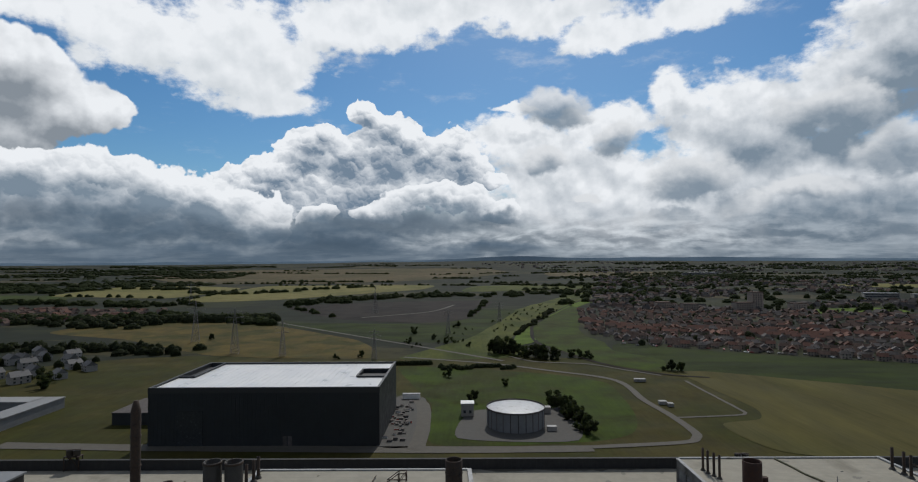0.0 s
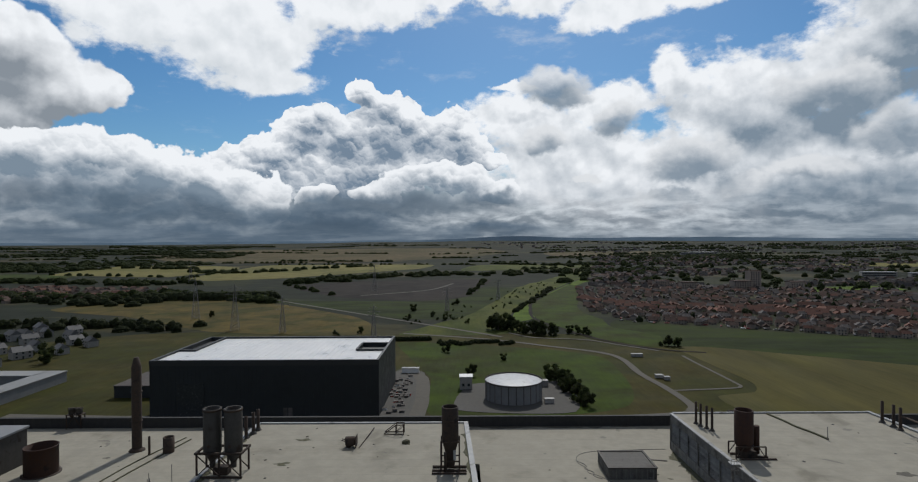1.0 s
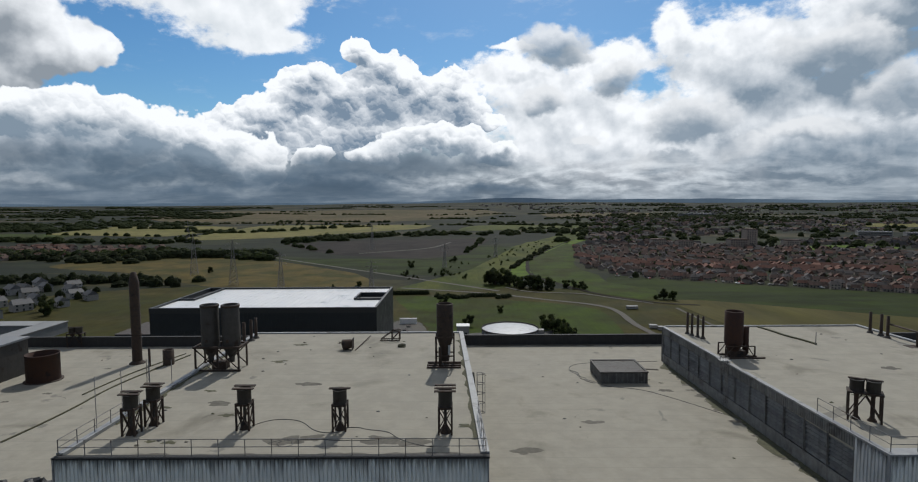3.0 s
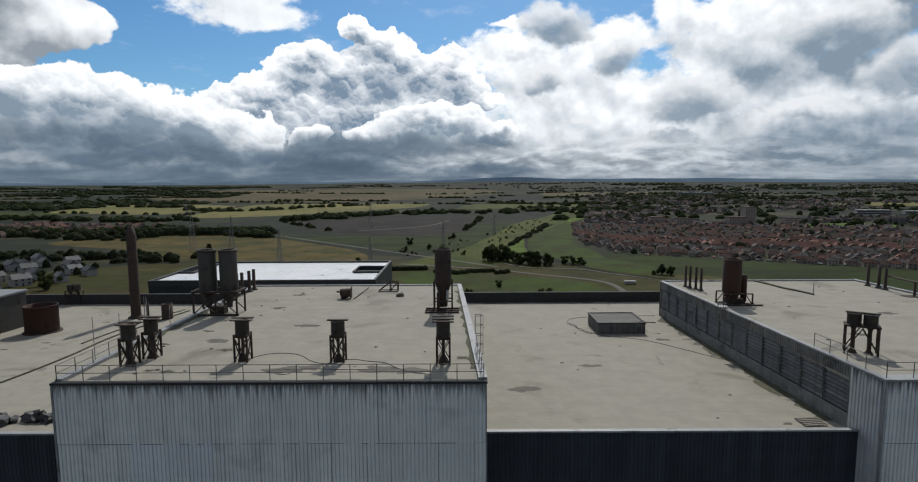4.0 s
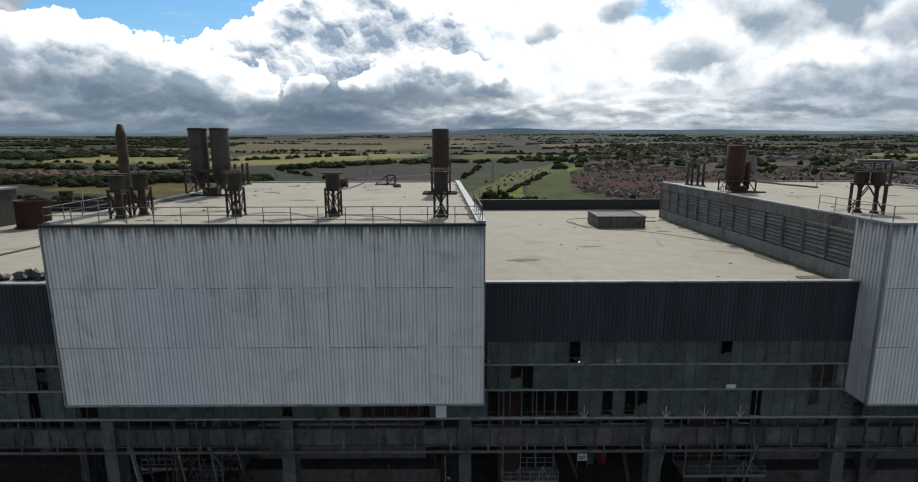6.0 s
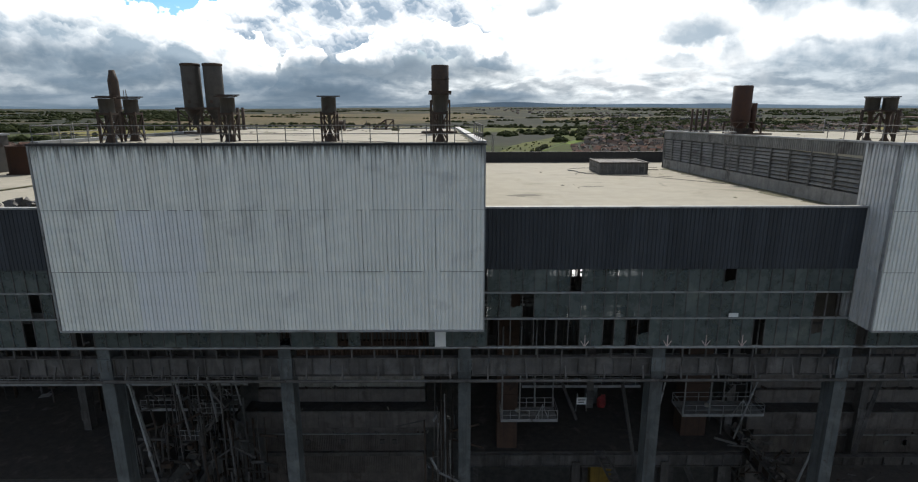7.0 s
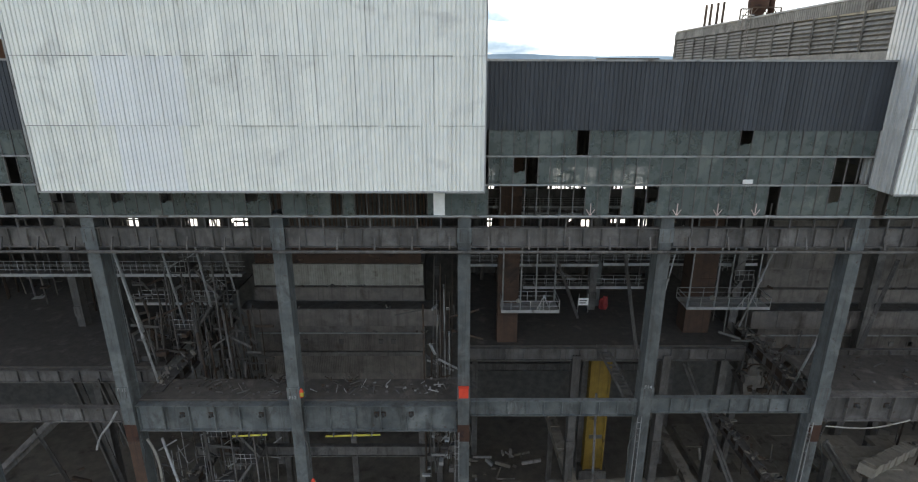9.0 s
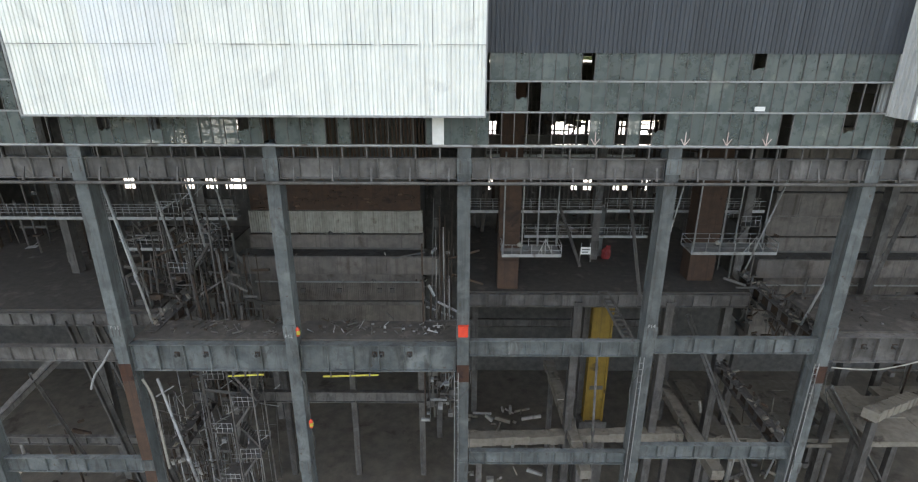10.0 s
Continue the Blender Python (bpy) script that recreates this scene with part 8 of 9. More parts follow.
def inner_frame():
    """Columns, beams and braces behind the open front."""
    for x, y, z1 in ((-40.1, 18.0, 56.3), (-26.8, 20.1, 56.3), (0.6, 20, 57), (15.1, 22, 57), (29.2, 18, 57), (-2.6, 30, 57), (11.8, 13.2, 30.6), (20.8, 13.2, 30.6), (2.5, 36, 57), (30.5, 34, 57), (-26.7, 34, 57), (43.5, 18, 57)):
        column(x, y, z1, "steel_grey", "dark stained steel column inside the hall", 0.8, 0.9)
    for x0, x1, y, z0, z1 in ((-26, -23, 19, 38, 39.2), (1, 28, 24, 44.0, 45.0), (-60, -27.2, 17, 44, 45.2), (-26, 0, 10, 21, 22.2), (30, 60, 12, 30.6, 31.8), (1, 28, 36, 15, 16.2), (-60, -27, 12, 14, 15)):
        girder(x0, x1, y, z0, z1, 2.0, label="dark stained steel beam inside the hall")
    for k, (a, b, w, lab) in enumerate((((14.5, 9.5, 42.7), (16.6, 9.5, 32.4), 0.3, "slanting grey steel prop in the hall"), ((9.9, 17.5, 39.7), (12.9, 18.2, 32.1), 0.3, "slanting grey steel prop in the hall"), ((-46.9, 10.6, 18.2), (-38.0, 10.6, 26.3), 1.0, "slanting dark steel brace in the hall"), ((-42.0, 10.6, 23.8), (-38.4, 10.6, 12.1), 0.35, "slanting dark steel brace in the hall"),
                                        ((-36.0, 9.5, 30.3), (-32.9, 10.6, 7.1), 0.8, "slanting dark steel brace in the hall"), ((-33.5, 9.5, 30.3), (-29.4, 10.6, 7.1), 0.8, "slanting dark steel brace in the hall"), ((26.5, 21.2, 24.9), (29.5, 6.4, 12.2), 0.7, "slanting dark steel brace in the hall"), ((44.7, 17.0, 39.3), (38.6, 12.7, 26.2), 0.4, "slanting dark steel brace in the hall"), ((33.5, 6.4, 25.4), (44.7, 10.6, 11.0), 0.7, "slanting dark steel brace in the hall"), ((-17.4, 6.4, 28.9), (-23.9, 12.7, 11.0), 0.9, "slanting dark steel brace in the hall"))):
        t = thing("steel_brace", a, lab, "brace", "slanting braces")
        d = Vector(b) - Vector(a)
        part("web", fresh(beam, (0, 0, 0), d, w * 0.25, w), "steel_grey", t)
        part("flange", fresh(beam, (0, -w * 0.3, 0), d + Vector((0, -w * 0.3, 0)), w, w * 0.15), "steel_grey", t)


inner_frame()


def old_beams():
    """Broken concrete-clad floor beams left standing low in the hall."""
    r = random.Random(3)
    for a, b in (((12.5, 6.7, 15.0), (11.8, 26.3, 15.0)), ((25.3, 6.7, 15.0), (24.8, 25.7, 15.0)), ((1.1, 12.2, 14.6), (11.4, 12.7, 14.6)), ((13.0, 12.8, 14.6), (24.2, 13.2, 14.6)), ((40.5, 8.5, 18.6), (52, 21, 15.2)), ((36.5, 4.8, 23.6), (47.5, 12.7, 19.7))):
        a, b = Vector(a), Vector(b)
        t = thing("floor_beam", a, "broken tan concrete-cased floor beam", "beam", "broken floor beams")
        bm = bmesh.new()
        n = 14
        for i in range(n):
            p, q = (b - a) * i / n, (b - a) * (i + 1) / n
            beam(bm, p, q + (q - p) * 0.02, 1.15 + r.uniform(-0.18, 0.15), 1.0 + r.uniform(-0.12, 0.12))
        part("casing", bm, "tan_beam", t)
        part("steel_core", fresh(beam, Vector((0, 0, -0.62)), b - a + Vector((0, 0, -0.62)), 0.6, 0.16), "dark_rust", t)
        for s in (0.12, 0.88):
            p = (b - a) * s
            part("post", fresh(beam, p + Vector((0, 0, -a.z + 0.3 + (a.z - b.z) * s * 0)), p + Vector((0, 0, -0.5)), 0.6), "steel_grey", t)
    slabs = ((47, 11, 19.2, 16, 9, 5), (40, 24, 10.0, 20, 12, -8))
    for x, y, z, w, d, a in slabs:
        t = thing("broken_slab", (x, y, z), "broken tan concrete floor slab", "slab", "broken slabs")
        bm = bmesh.new()
        for i in range(8):
            for j in range(5):
                if r.random() < 0.12:
                    continue
                box(bm, -w / 2 + i * w / 8, -w / 2 + (i + 1) * w / 8 + 0.02, -d / 2 + j * d / 5, -d / 2 + (j + 1) * d / 5 + 0.02, -0.5 - r.uniform(0, 0.2), r.uniform(-0.08, 0.06))
        part("slab", bm, "tan_beam", t)
        for sx in (-w * 0.35, w * 0.35):
            part("post", fresh(beam, (sx, 0, 0.3 - z), (sx, 0, -0.4), 0.7), "steel_grey", t)


old_beams()


def yellow_crane():
    t = thing("yellow_girder", (15.9, 18.6, 12.4), "faded yellow crane girder leaning in the hall", "crane girder")
    part("plate", fresh(box, -0.95, 0.95, -0.4, 0.4, 0, 18.0), "yellow", t)
    part("edge", fresh(box, -1.15, -0.95, -0.6, 0.5, 0, 18.0), "yellow", t)
    part("edge", fresh(box, 0.95, 1.15, -0.6, 0.5, 0, 18.0), "yellow", t)
    part("foot", fresh(box, -1.6, 1.6, -0.8, 0.8, -12.1, 0), "steel_grey", t)
    # dark plate on the face stands in for the shade of a slot
    part("slot", fresh(box, -0.7, 0.8, -0.46, -0.4, 4.3, 4.8), "soot_dark", t)


yellow_crane()


def clutter(name, x0, x1, y0, y1, z0, z1, count, label, seed, mats=("steel_grey", "dark_rust", "boiler", "soot_dark"), thick=(0.06, 0.22), upright=0.34):
    """A tangle of cut pipes, bars and plates left on a floor."""
    r = random.Random(seed)
    t = thing(name, ((x0 + x1) / 2, (y0 + y1) / 2, z0), label, "scrap")
    a, b, h = (x1 - x0) / 2, (y1 - y0) / 2, z1 - z0
    for i in range(count):
        p = Vector((r.uniform(-a, a), r.uniform(-b, b), 0))
        rad = r.uniform(*thick)
        mat = r.choice(mats)
        kind = r.random()
        if kind < upright:
            top = p + Vector((r.uniform(-0.6, 0.6), r.uniform(-0.5, 0.5), h * r.uniform(0.3, 1.0)))
            part("pipe", fresh(tube, p, top, rad * 0.7, 7), mat, t)
        elif kind < upright + 0.36:
            p.z = r.uniform(0, h * 0.8)
            long = 0.9 if h < 1.2 else 3.0
            q = p + Vector((r.uniform(-long, long), r.uniform(-1.0, 1.0), r.uniform(-0.25, 0.25) * min(h, 6.0)))
            q.z = max(q.z, 0.05)
            part("bar", fresh(beam, p, q, rad, rad * 1.8), mat, t)
        else:
            p.z = r.uniform(0, h * 0.6) * (r.random() ** 2)
            s = Vector((r.uniform(0.2, 0.9), r.uniform(0.2, 0.7), r.uniform(0.15, 1.0))) * (0.16 if h < 1.2 else 0.55)
            part("casing", fresh(box, p.x - s.x, p.x + s.x, p.y - s.y, p.y + s.y, p.z, p.z + s.z), mat, t)
    return t


clutter("pipe_wreck", -30.5, -23.5, 9.5, 17.0, 31.42, 39.30, 150, "tangle of cut pipes and broken plant on the deck", 51, mats=("dark_rust", "soot_dark", "deck", "steel_grey"), thick=(0.05, 0.16))
clutter("pipe_wreck", -24.4, -19.4, 8.5, 14.8, 21.47, 37.84, 150, "tall tangle of cut pipes and burnt steel", 52, mats=("dark_rust", "soot_dark", "deck", "steel_grey"), thick=(0.05, 0.18))
clutter("pipe_wreck", -30.9, -19.9, 6.4, 14.8, 7.08, 25.25, 200, "tall tangle of scaffold tubes and broken stairs", 53, mats=("steel_grey", "soot_dark", "dark_rust", "galvanised"), thick=(0.03, 0.08))
clutter("pipe_wreck", -3.0, -0.4, 6.4, 12.7, 21.24, 41.48, 80, "tangle of cut pipes beside a column", 54, mats=("dark_rust", "soot_dark", "galvanised", "steel_grey"), thick=(0.04, 0.14))
clutter("pipe_wreck", 46.8, 59.0, 8.5, 17.0, 19.10, 35.38, 120, "tangle of cut pipes and cables", 55, thick=(0.04, 0.15))
clutter("pipe_wreck", 28.0, 33.5, 8.5, 14.8, 28.27, 33.55, 70, "heap of broken plant at the deck's end", 56, mats=("dark_rust", "soot_dark", "steel_grey"), thick=(0.04, 0.13))
clutter("pipe_wreck", -58.1, -34.0, 21.2, 33.9, 30.94, 42.87, 70, "tangle of pipes deep in the hall", 57)
clutter("pipe_wreck", 2.3, 27.6, 29.7, 42.4, 31.59, 48.86, 90, "tangle of pipes and frames deep in the hall", 58, thick=(0.08, 0.4))
clutter("pipe_wreck", -24.0, -14.4, 3.8, 6.4, 31.96, 32.60, 70, "loose scrap and plaster on the deck", 59, mats=("steel_grey", "dark_rust", "soot_dark", "deck"), thick=(0.03, 0.07), upright=0.06)
clutter("pipe_wreck", -11.9, -0.9, 3.8, 6.1, 31.96, 32.70, 90, "loose scrap and plaster on the deck", 60, mats=("steel_grey", "dark_rust", "soot_dark", "deck", "galvanised"), thick=(0.025, 0.07), upright=0.08)
clutter("pipe_wreck", 31.0, 43.1, 3.8, 9.0, 32.86, 33.60, 40, "loose scrap and plaster on the deck", 61, mats=("deck", "steel_grey", "dark_rust"), thick=(0.03, 0.08), upright=0.08)
clutter("rubble_heap", 30.6, 40.7, 10.6, 23.3, 0.30, 14.91, 60, "heap of rubble and bent steel", 62, mats=("tan_beam", "concrete", "steel_grey"), thick=(0.1, 0.4), upright=0.2)
clutter("rubble_heap", -59.9, -29.9, 8.5, 25.4, 0.30, 10.90, 60, "heap of rubble and bent steel", 63, mats=("concrete", "steel_grey", "dark_rust"), thick=(0.1, 0.4), upright=0.3)
clutter("rubble_heap", 1.3, 10.4, 21.2, 36.0, 0.30, 2.38, 40, "heap of rubble on the hall floor", 64, mats=("tan_beam", "concrete", "mud"), thick=(0.1, 0.4), upright=0.1)


def stair_tower(x, y, z0, levels, label, seed):
    """What is left of a steel stair: landings with rails, flights between them, bent uprights."""
    r = random.Random(seed)
    t = thing("stair_tower", (x, y, z0), label, "stair tower")
    wide, deep, rise = 4.2, 2.6, 2.9
    for sx in (-wide / 2, 0.0, wide / 2):
        for sy in (-deep / 2, deep / 2):
            part("upright", fresh(beam, (sx, sy, 0), (sx + r.uniform(-0.15, 0.15), sy, levels * rise + r.uniform(0.3, 1.6)), 0.12), "steel_grey", t)
    for k in range(1, levels + 1):
        z = k * rise
        x0, x1 = (-wide / 2, -0.2) if k % 2 else (0.2, wide / 2)
        deck = part("landing", fresh(box, x0, x1, -deep / 2, deep / 2, z - 0.1, z), "steel_grey", t)
        rails = bmesh.new()
        for h in (0.5, 1.0):
            for sy in (-deep / 2, deep / 2):
                tube(rails, (x0, sy, z + h), (x1, sy, z + h + r.uniform(-0.1, 0.1)), 0.028, 5)
        for i in range(5):
            px = x0 + (x1 - x0) * i / 4
            for sy in (-deep / 2, deep / 2):
                tube(rails, (px, sy, z), (px + r.uniform(-0.08, 0.08), sy, z + 1.05), 0.026, 5)
        part("guard_rail", rails, "galvanised", deck)
        flight = bmesh.new()
        a, b = (x1, z), (x1 + (1.9 if k % 2 else -1.9) * (1 if k % 2 else -1) * (1 if k % 2 else -1), z + rise)
        for sy in (-0.5, 0.4):
            beam(flight, (a[0], sy, a[1]), (b[0], sy, b[1] - 0.1), 0.05, 0.22)
        for i in range(11):
            u = (i + 0.5) / 11
            box(flight, a[0] + (b[0] - a[0]) * u - 0.12, a[0] + (b[0] - a[0]) * u + 0.12, -0.5, 0.4, a[1] + rise * u - 0.02, a[1] + rise * u + 0.02)
        if k < levels:
            part("flight", flight, "steel_grey", t)
        else:
            flight.free()
        for i in range(6):
            p = Vector((r.uniform(-wide / 2, wide / 2), r.uniform(-deep / 2, deep / 2), z + r.uniform(0, 1.5)))
            part("loose_tube", fresh(tube, p, p + Vector((r.uniform(-1.6, 1.6), r.uniform(-0.6, 0.6), r.uniform(-1.6, 1.2))), r.uniform(0.02, 0.045), 5), r.choice(("galvanised", "dark_rust", "steel_grey")), t)
    return t


stair_tower(-20.4, 7.0, 12.0, 5, "wrecked steel stair with bent landings and rails", 81)
stair_tower(-24.6, 12.5, 31.4, 3, "wrecked steel stair with bent landings and rails", 82)
stair_tower(27.8, 17.5, 31.55, 2, "broken steel stair head with bent rails", 83)


def cross_beams():
    """Floor beams that run from the front into the hall, torn and strewn with rubble."""
    r = random.Random(91)
    for x, y0, y1, z in ((-25.2, 4.2, 20.5, 32.1), (29.8, 4.2, 17.5, 31.7), (-25.4, 4.0, 19.5, 20.4), (29.6, 4.0, 18.5, 20.6)):
        t = thing("cross_beam", (x, y0, z), "torn steel floor beam strewn with rubble", "beam", "torn cross beams")
        n = y1 - y0
        part("flange", fresh(box, -0.45, 0.45, 0, n, -0.08, 0.0), "steel_grey", t)
        part("flange", fresh(box, -0.45, 0.45, 0, n, -1.3, -1.22), "steel_grey", t)
        part("web", fresh(box, -0.04, 0.04, 0, n, -1.22, -0.08), "dark_rust", t)
        for k in range(int(n / 1.7)):
            part("stiffener", fresh(box, -0.4, 0.4, k * 1.7 + 0.3, k * 1.7 + 0.36, -1.22, -0.08), "steel_grey", t)
        for k in range(60):
            p = Vector((r.uniform(-0.6, 0.6), r.uniform(0, n), r.uniform(0.0, 0.35)))
            q = p + Vector((r.uniform(-0.6, 0.6), r.uniform(-0.6, 0.6), r.uniform(-0.1, 0.3)))
            part("rubble", fresh(beam, p, q, r.uniform(0.06, 0.3), r.uniform(0.05, 0.22)), r.choice(("dark_rust", "tan_beam", "soot_dark", "steel_grey", "boiler")), t)
        for k in range(9):
            p = Vector((r.uniform(-0.5, 0.5), r.uniform(0, n), -1.2))
            part("hanging_strip", fresh(tube, p, p + Vector((r.uniform(-0.7, 0.7), r.uniform(-0.5, 0.5), -r.uniform(0.8, 3.5))), 0.05, 5), r.choice(("dark_rust", "steel_grey")), t)


cross_beams()


def hung_pipes():
    """Long thin pipes that hang down behind the front girder."""
    for a, b, r, mat in (((-28.9, 5.8, 43.1), (-28.6, 5.8, 29.6), 0.10, "galvanised"), ((-27.6, 5.8, 44.6), (-25.4, 5.8, 28.4), 0.10, "galvanised"), ((-29.8, 8.5, 46.5), (-28.0, 8.5, 35.4), 0.09, "galvanised"), ((-25.5, 8.5, 45.5), (-24.3, 8.5, 36.4), 0.09, "galvanised"),
                         ((-22.5, 8.5, 45.5), (-21.7, 8.5, 37.9), 0.09, "galvanised"), ((19.3, 9.5, 45.1), (17.9, 9.5, 35.4), 0.07, "galvanised"), ((27.4, 8.5, 45.2), (25.0, 8.5, 36.0), 0.08, "galvanised"), ((32.5, 6.4, 42.4), (29.2, 6.4, 30.3), 0.10, "galvanised"), ((-25.0, 3.4, 28.1), (-22.7, 3.6, 11.4), 0.12, "galvanised"), ((12.7, 8.0, 29.4), (13.5, 8.0, 9.1), 0.12, "steel_grey"), ((30.3, 3.8, 29.5), (27.9, 3.8, 17.4), 0.08, "galvanised"), ((-20.5, 8.5, 46.5), (-19.4, 8.5, 39.5), 0.08, "galvanised")):
        t = thing("hanging_pipe", a, "long thin grey pipe hanging in the open front", "pipe", "hanging pipes")
        d = Vector(b) - Vector(a)
        part("pipe", fresh(tube, (0, 0, 0), d, r, 8), mat, t)
        part("joint", fresh(tube, d * 0.5, d * 0.53, r * 1.5, 8), mat, t)


hung_pipes()


def front_fittings():
    """Small things fixed to the columns and girders."""
    b = thing("red_box", (0.45, 2.22, 32.95), "bright red hose box on a column", "hose box")
    part("body", fresh(box, -0.38, 0.38, -0.26, 0.06, 0, 0.85), "red_paint", b)
    part("lid", fresh(box, -0.41, 0.41, -0.29, 0.06, 0.85, 0.92), "red_paint", b)
    for x, z in ((-12.45, 32.9), (-12.2, 24.2)):
        e = thing("extinguisher", (x, 2.2, z), "red and yellow fire extinguisher on a column", "extinguisher", "extinguishers")
        part("bottle", fresh(lathe, [(0.01, 0), (0.16, 0.02), (0.16, 0.6), (0.06, 0.72), (0.05, 0.8), (0.01, 0.8)], 14), "red_paint", e)
        part("label_band", fresh(lathe, [(0.165, 0.15), (0.165, 0.5)], 14, (0.02, -0.01)), "yellow_tube", e)
        part("strap", fresh(box, -0.2, 0.2, 0.0, 0.2, 0.3, 0.36), "galvanised", e)
    bag = thing("red_sheet", (16.6, 21.8, 31.55), "crumpled red plastic sheet on the deck", "sheet")
    bm = bmesh.new()
    bmesh.ops.create_icosphere(bm, subdivisions=3, radius=1.0)
    for v in bm.verts:
        v.co *= 1 + 0.5 * noise.noise(v.co * 1.8)
        v.co = Vector((v.co.x * 0.5, v.co.y * 0.4, max(0, v.co.z + 0.6) * 0.95))
    part("sheet", bm, "red_plastic", bag)
    s = thing("site_sign", (14.0, 20.8, 31.55), "white sign board on two posts", "sign")
    part("board", fresh(box, -0.55, 0.55, -0.06, 0.0, 0.9, 1.75), "sign_white", s)
    for x in (-0.6, 0.6):
        part("post", fresh(tube, (x, 0.03, 0), (x * 0.8, 0.03, 2.2), 0.06, 6), "galvanised", s)
    for k in range(2):
        part("text_bar", fresh(box, -0.42, 0.42 - 0.15 * k, -0.075, -0.06, 1.4 - 0.28 * k, 1.52 - 0.28 * k), "ink", s)
    for x in (9.4, 15.56, 18.44, 21.14):
        a = thing("painted_arrow", (x, 2.1, 47.86), "pale pink arrow marker pointing down", "marker", "arrow markers")
        bm = bmesh.new()
        box(bm, -0.03, 0.03, -0.02, 0.0, 0.1, 1.0)
        beam(bm, (0, -0.01, 0.08), (-0.3, -0.01, 0.55), 0.03, 0.055)
        beam(bm, (0, -0.01, 0.08), (0.3, -0.01, 0.55), 0.03, 0.055)
        part("arrow", bm, "pink_arrow", a)
    for x0, x1 in ((-10.9, -6.4), (-18.6, -15.7)):
        h = thing("yellow_hose", (x0, 2.45, 29.0), "yellow pipe slung under the girder", "pipe", "yellow pipes")
        part("pipe", fresh(tube, (0, 0, 0), (x1 - x0, 0, 0.16), 0.08, 10), "yellow_tube", h)
        for k in (0.15, 0.5, 0.85):
            part("clip", fresh(box, (x1 - x0) * k - 0.04, (x1 - x0) * k + 0.04, -0.16, 0.16, 0.05, 0.42), "steel_grey", h)
    for x, y, z, s in ((-26.7, 2.28, 33.4, "F 11"), (-13.2, 2.28, 32.7, "F12"), (15.1, 2.28, 33.7, "F14")):
        data = bpy.data.curves.new("column_mark", "FONT")
        data.body, data.size, data.extrude, data.align_x = s, 0.42, 0.004, "CENTER"
        data.materials.append(M["column_paint"])
        ob = tagged(new("column_mark", data), "white painted column number", "marking", "column numbers")
        ob.matrix_basis = pose(x, y - 0.08, z, 90, 0, 0)
    pd = thing("door_sign", (19.9, 2.1, 50.28), "small white plate on the glazing rail", "plate")
    part("plate", fresh(box, 0, 0.7, -0.03, 0, 0, 0.3), "sign_white", pd)
    st = thing("steel_stair", (14.2, 10.8, 31.6), "short steep steel stair hanging from the deck", "stair")
    for sx in (-0.45, 0.45):
        part("stringer", fresh(beam, (sx, 2.4, 0.0), (sx + 2.4, -0.6, -4.2), 0.06, 0.3), "steel_grey", st)
    tread = mesh_of(fresh(box, -0.45, 0.45, -0.13, 0.13, -0.02, 0.02), "tread", "steel_grey")
    for i in range(14):
        u = i / 13
        part("tread", tread, None, st, at=(2.4 * u, 2.4 - 3.0 * u, -4.2 * u))
    # stubs of cut pipes on the deep girders
    for x, z in ((-22.60, 30.81), (-20.23, 30.82), (-16.12, 30.83), (-6.67, 30.87), (-6.10, 30.88), (-3.83, 30.89), (32.55, 31.74), (34.98, 31.75)):
        p = thing("pipe_stub", (x, 2.86, z), "dark stub of a cut pipe on the girder", "pipe stub", "stubs of cut pipes")
        part("flange", fresh(box, -0.2, 0.2, -0.05, 0.0, -0.22, 0.22), "dark_rust", p)
        bm = bmesh.new()
        lathe(bm, [(0.15, 0.0), (0.15, 0.34), (0.11, 0.34), (0.10, 0.05)], 12)
        bmesh.ops.rotate(bm, verts=bm.verts[:], cent=(0, 0, 0), matrix=Matrix.Rotation(radians(90), 3, "X"))
        part("pipe", bm, "ink", p)
    # pale hoses and a torn sheet slung from the steelwork
    for pts, rad, name, lab, mat in ((((-27.34, 2.00, 31.69), (-28.06, 2.00, 30.51), (-29.31, 2.00, 29.14), (-29.65, 2.00, 28.02)), 0.09, "slack_hose", "pale slack hose hanging beside a column", "galvanised"), (((-26.01, 3.00, 28.30), (-25.35, 3.00, 26.92), (-25.46, 3.00, 22.86), (-25.39, 3.00, 19.05)), 0.11, "bent_pipe", "pale bent pipe leaning on a column", "lagging"), (((30.08, 2.40, 30.06), (32.99, 2.40, 29.74), (35.26, 2.40, 30.08), (36.88, 2.40, 30.63)), 0.06, "slack_hose", "pale slack hose slung under the girder", "lagging")):
        data = bpy.data.curves.new(name, "CURVE")
        data.dimensions, data.bevel_depth, data.bevel_resolution = "3D", rad, 2
        sp = data.splines.new("NURBS")
        sp.points.add(len(pts) - 1)
        for p, q in zip(sp.points, pts):
            p.co = (*q, 1)
        sp.use_endpoint_u, sp.order_u = True, 3
        data.materials.append(M[mat])
        tagged(new(name, data), lab, "hose", "slack hoses")
    sheet = thing("crumpled_sheet", (-49.90, 24.64, 31.45), "crumpled pale sheet lying on the sooty deck", "sheet")
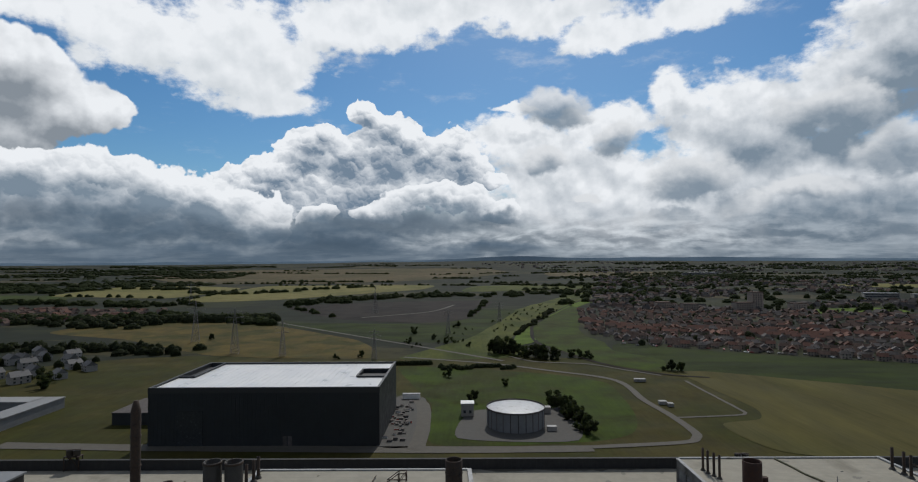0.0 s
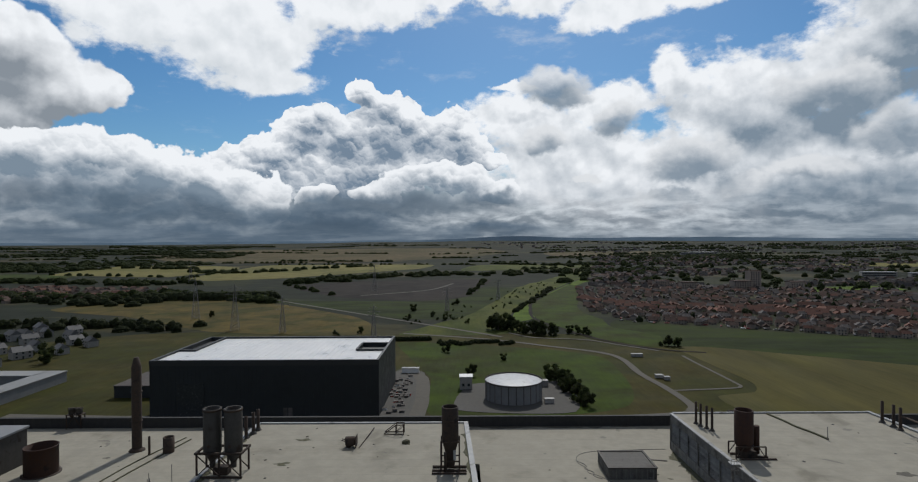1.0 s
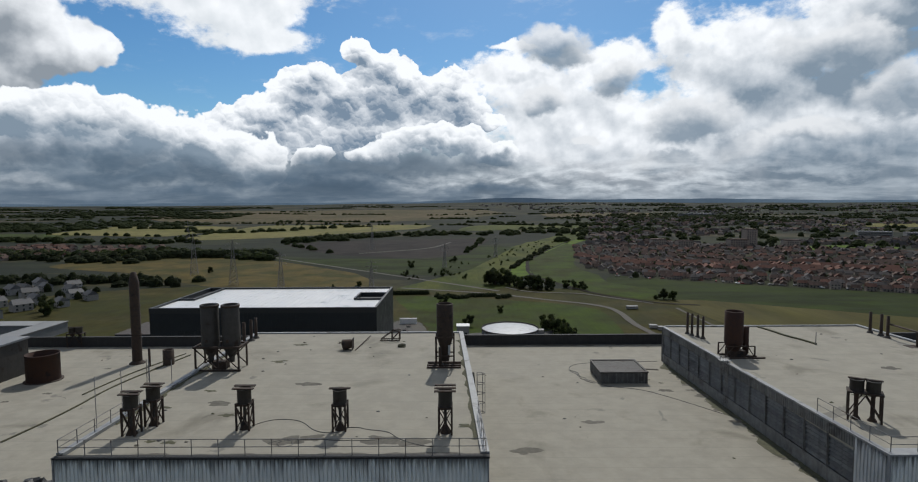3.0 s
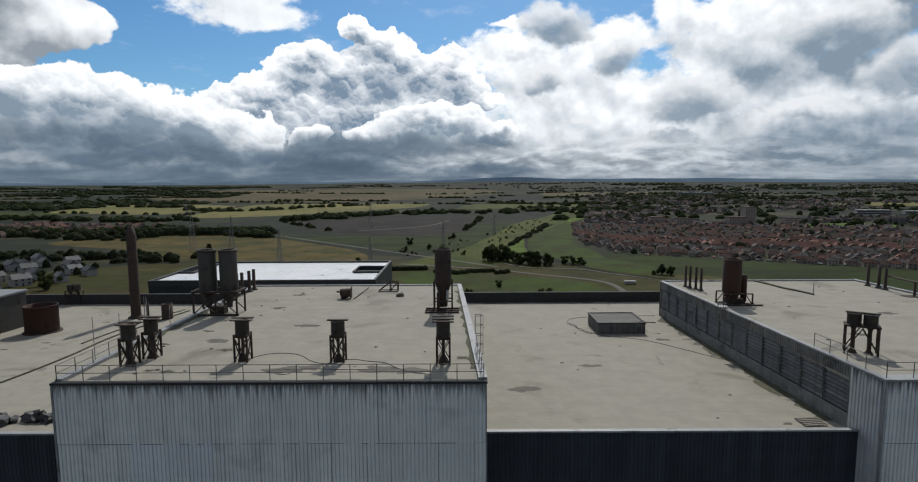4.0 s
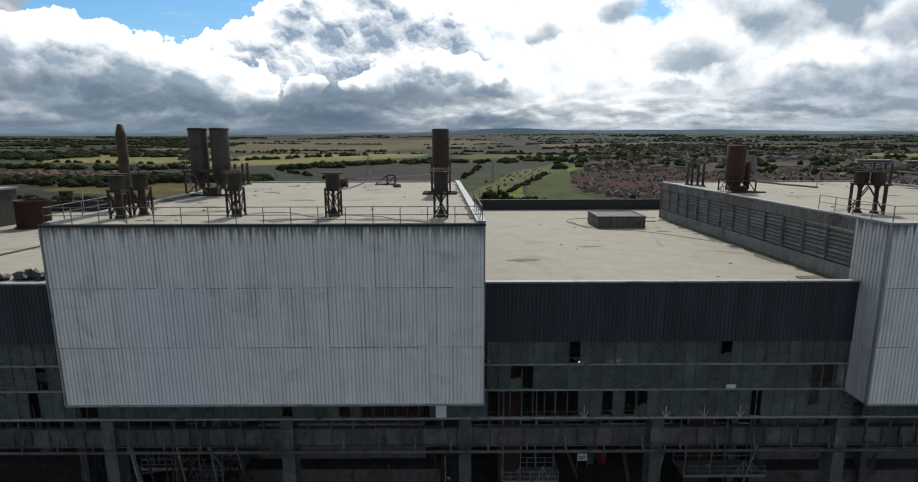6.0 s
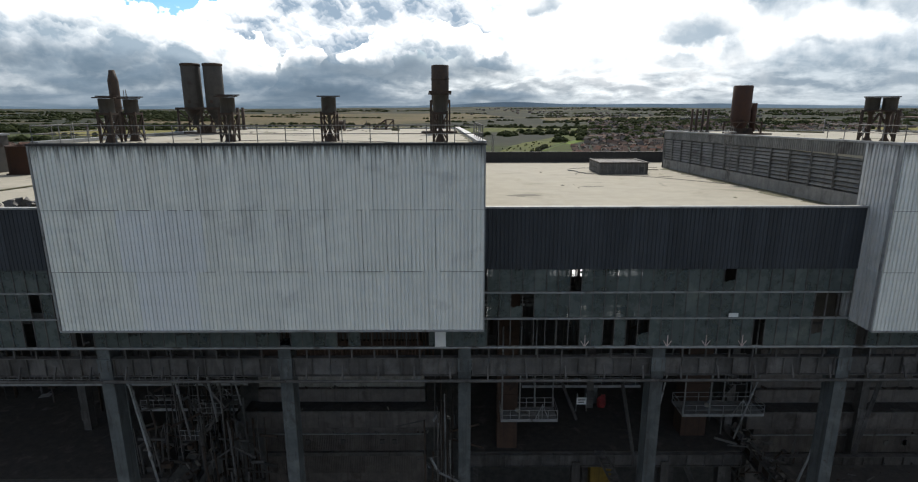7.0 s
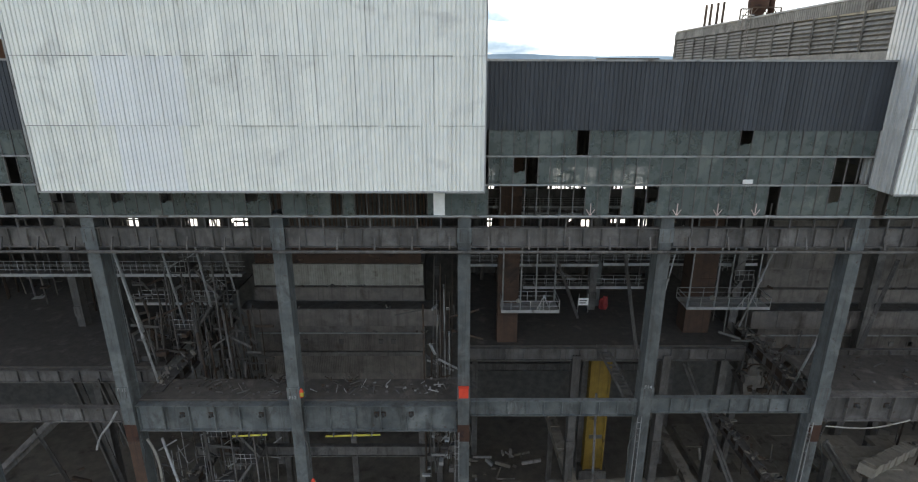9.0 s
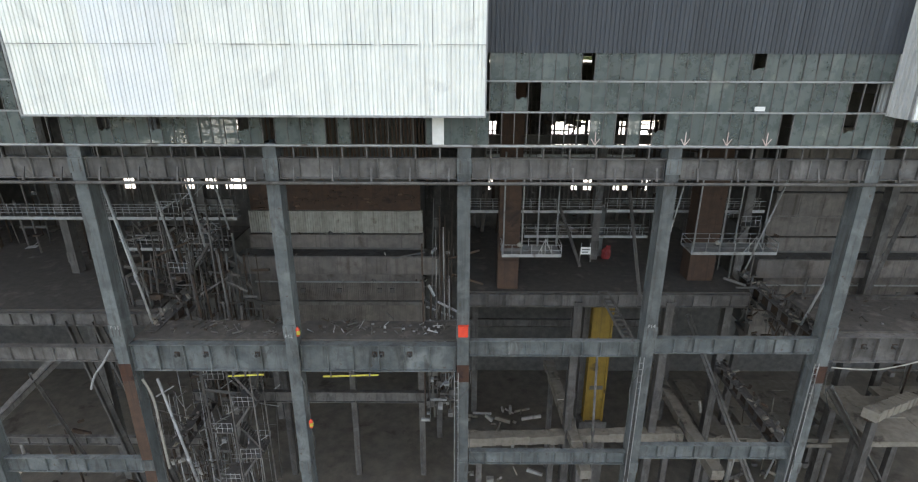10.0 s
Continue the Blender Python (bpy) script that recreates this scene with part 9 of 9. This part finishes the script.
    part("sheet", fresh(beam, (-0.6, 0, 0.1), (0.6, 0.2, 0.16), 0.9, 0.03), "galvanised", sheet)
    part("fold", fresh(beam, (-0.2, 0.5, 0.1), (0.5, 0.6, 0.55), 0.5, 0.03), "galvanised", sheet)
    # cable ladders that climb the columns
    for x, z0, z1 in ((14.72, 8.0, 31.0), (-0.08, 8.0, 29.5), (28.75, 10.0, 30.5)):
        c = thing("cable_ladder", (x, 2.25, z0), "narrow cable ladder fixed up a column", "cable ladder", "cable ladders")
        for sx in (-0.16, 0.16):
            part("rail", fresh(box, sx - 0.025, sx + 0.025, -0.05, 0.05, 0, z1 - z0), "galvanised", c)
        rung = mesh_of(fresh(box, -0.135, 0.135, -0.02, 0.02, -0.02, 0.02), "rung", "galvanised")
        for i in range(int((z1 - z0) / 0.6)):
            part("rung", rung, None, c, at=(0, 0, 0.3 + i * 0.6))
        for k, sx in enumerate((-0.08, 0.0, 0.07)):
            part("cable", fresh(tube, (sx, -0.05, 0), (sx, -0.05, (z1 - z0) * (0.95 - 0.1 * k)), 0.03, 6), "ink", c)
    # torn cables and strips hanging from the columns
    r = random.Random(70)
    for x, z in ((-27.4, 31.5), (-12.5, 30.5), (-0.2, 31.0), (0.95, 30.0), (14.4, 30.5), (28.5, 30.0), (28.4, 24.0), (-12.3, 24.5), (30.0, 31.0), (-26.0, 29.5), (0.9, 24.0)):
        data = bpy.data.curves.new("torn_cable", "CURVE")
        data.dimensions, data.bevel_depth, data.bevel_resolution = "3D", 0.03, 1
        s = data.splines.new("NURBS")
        pts = [(0, 0, 0), (r.uniform(-0.4, 0.4), -0.15, -1.0), (r.uniform(-0.7, 0.7), -0.2, -2.0), (r.uniform(-1.0, 1.0), -0.1, -3.0 - r.random() * 2)]
        s.points.add(3)
        for p, q in zip(s.points, pts):
            p.co = (*q, 1)
        s.use_endpoint_u, s.order_u = True, 3
        data.materials.append(M["steel_grey" if r.random() < 0.5 else "ink"])
        ob = tagged(new("torn_cable", data), "torn cable hanging from the steelwork", "cable", "torn cables")
        ob.location = (x, 2.3, z)


front_fittings()
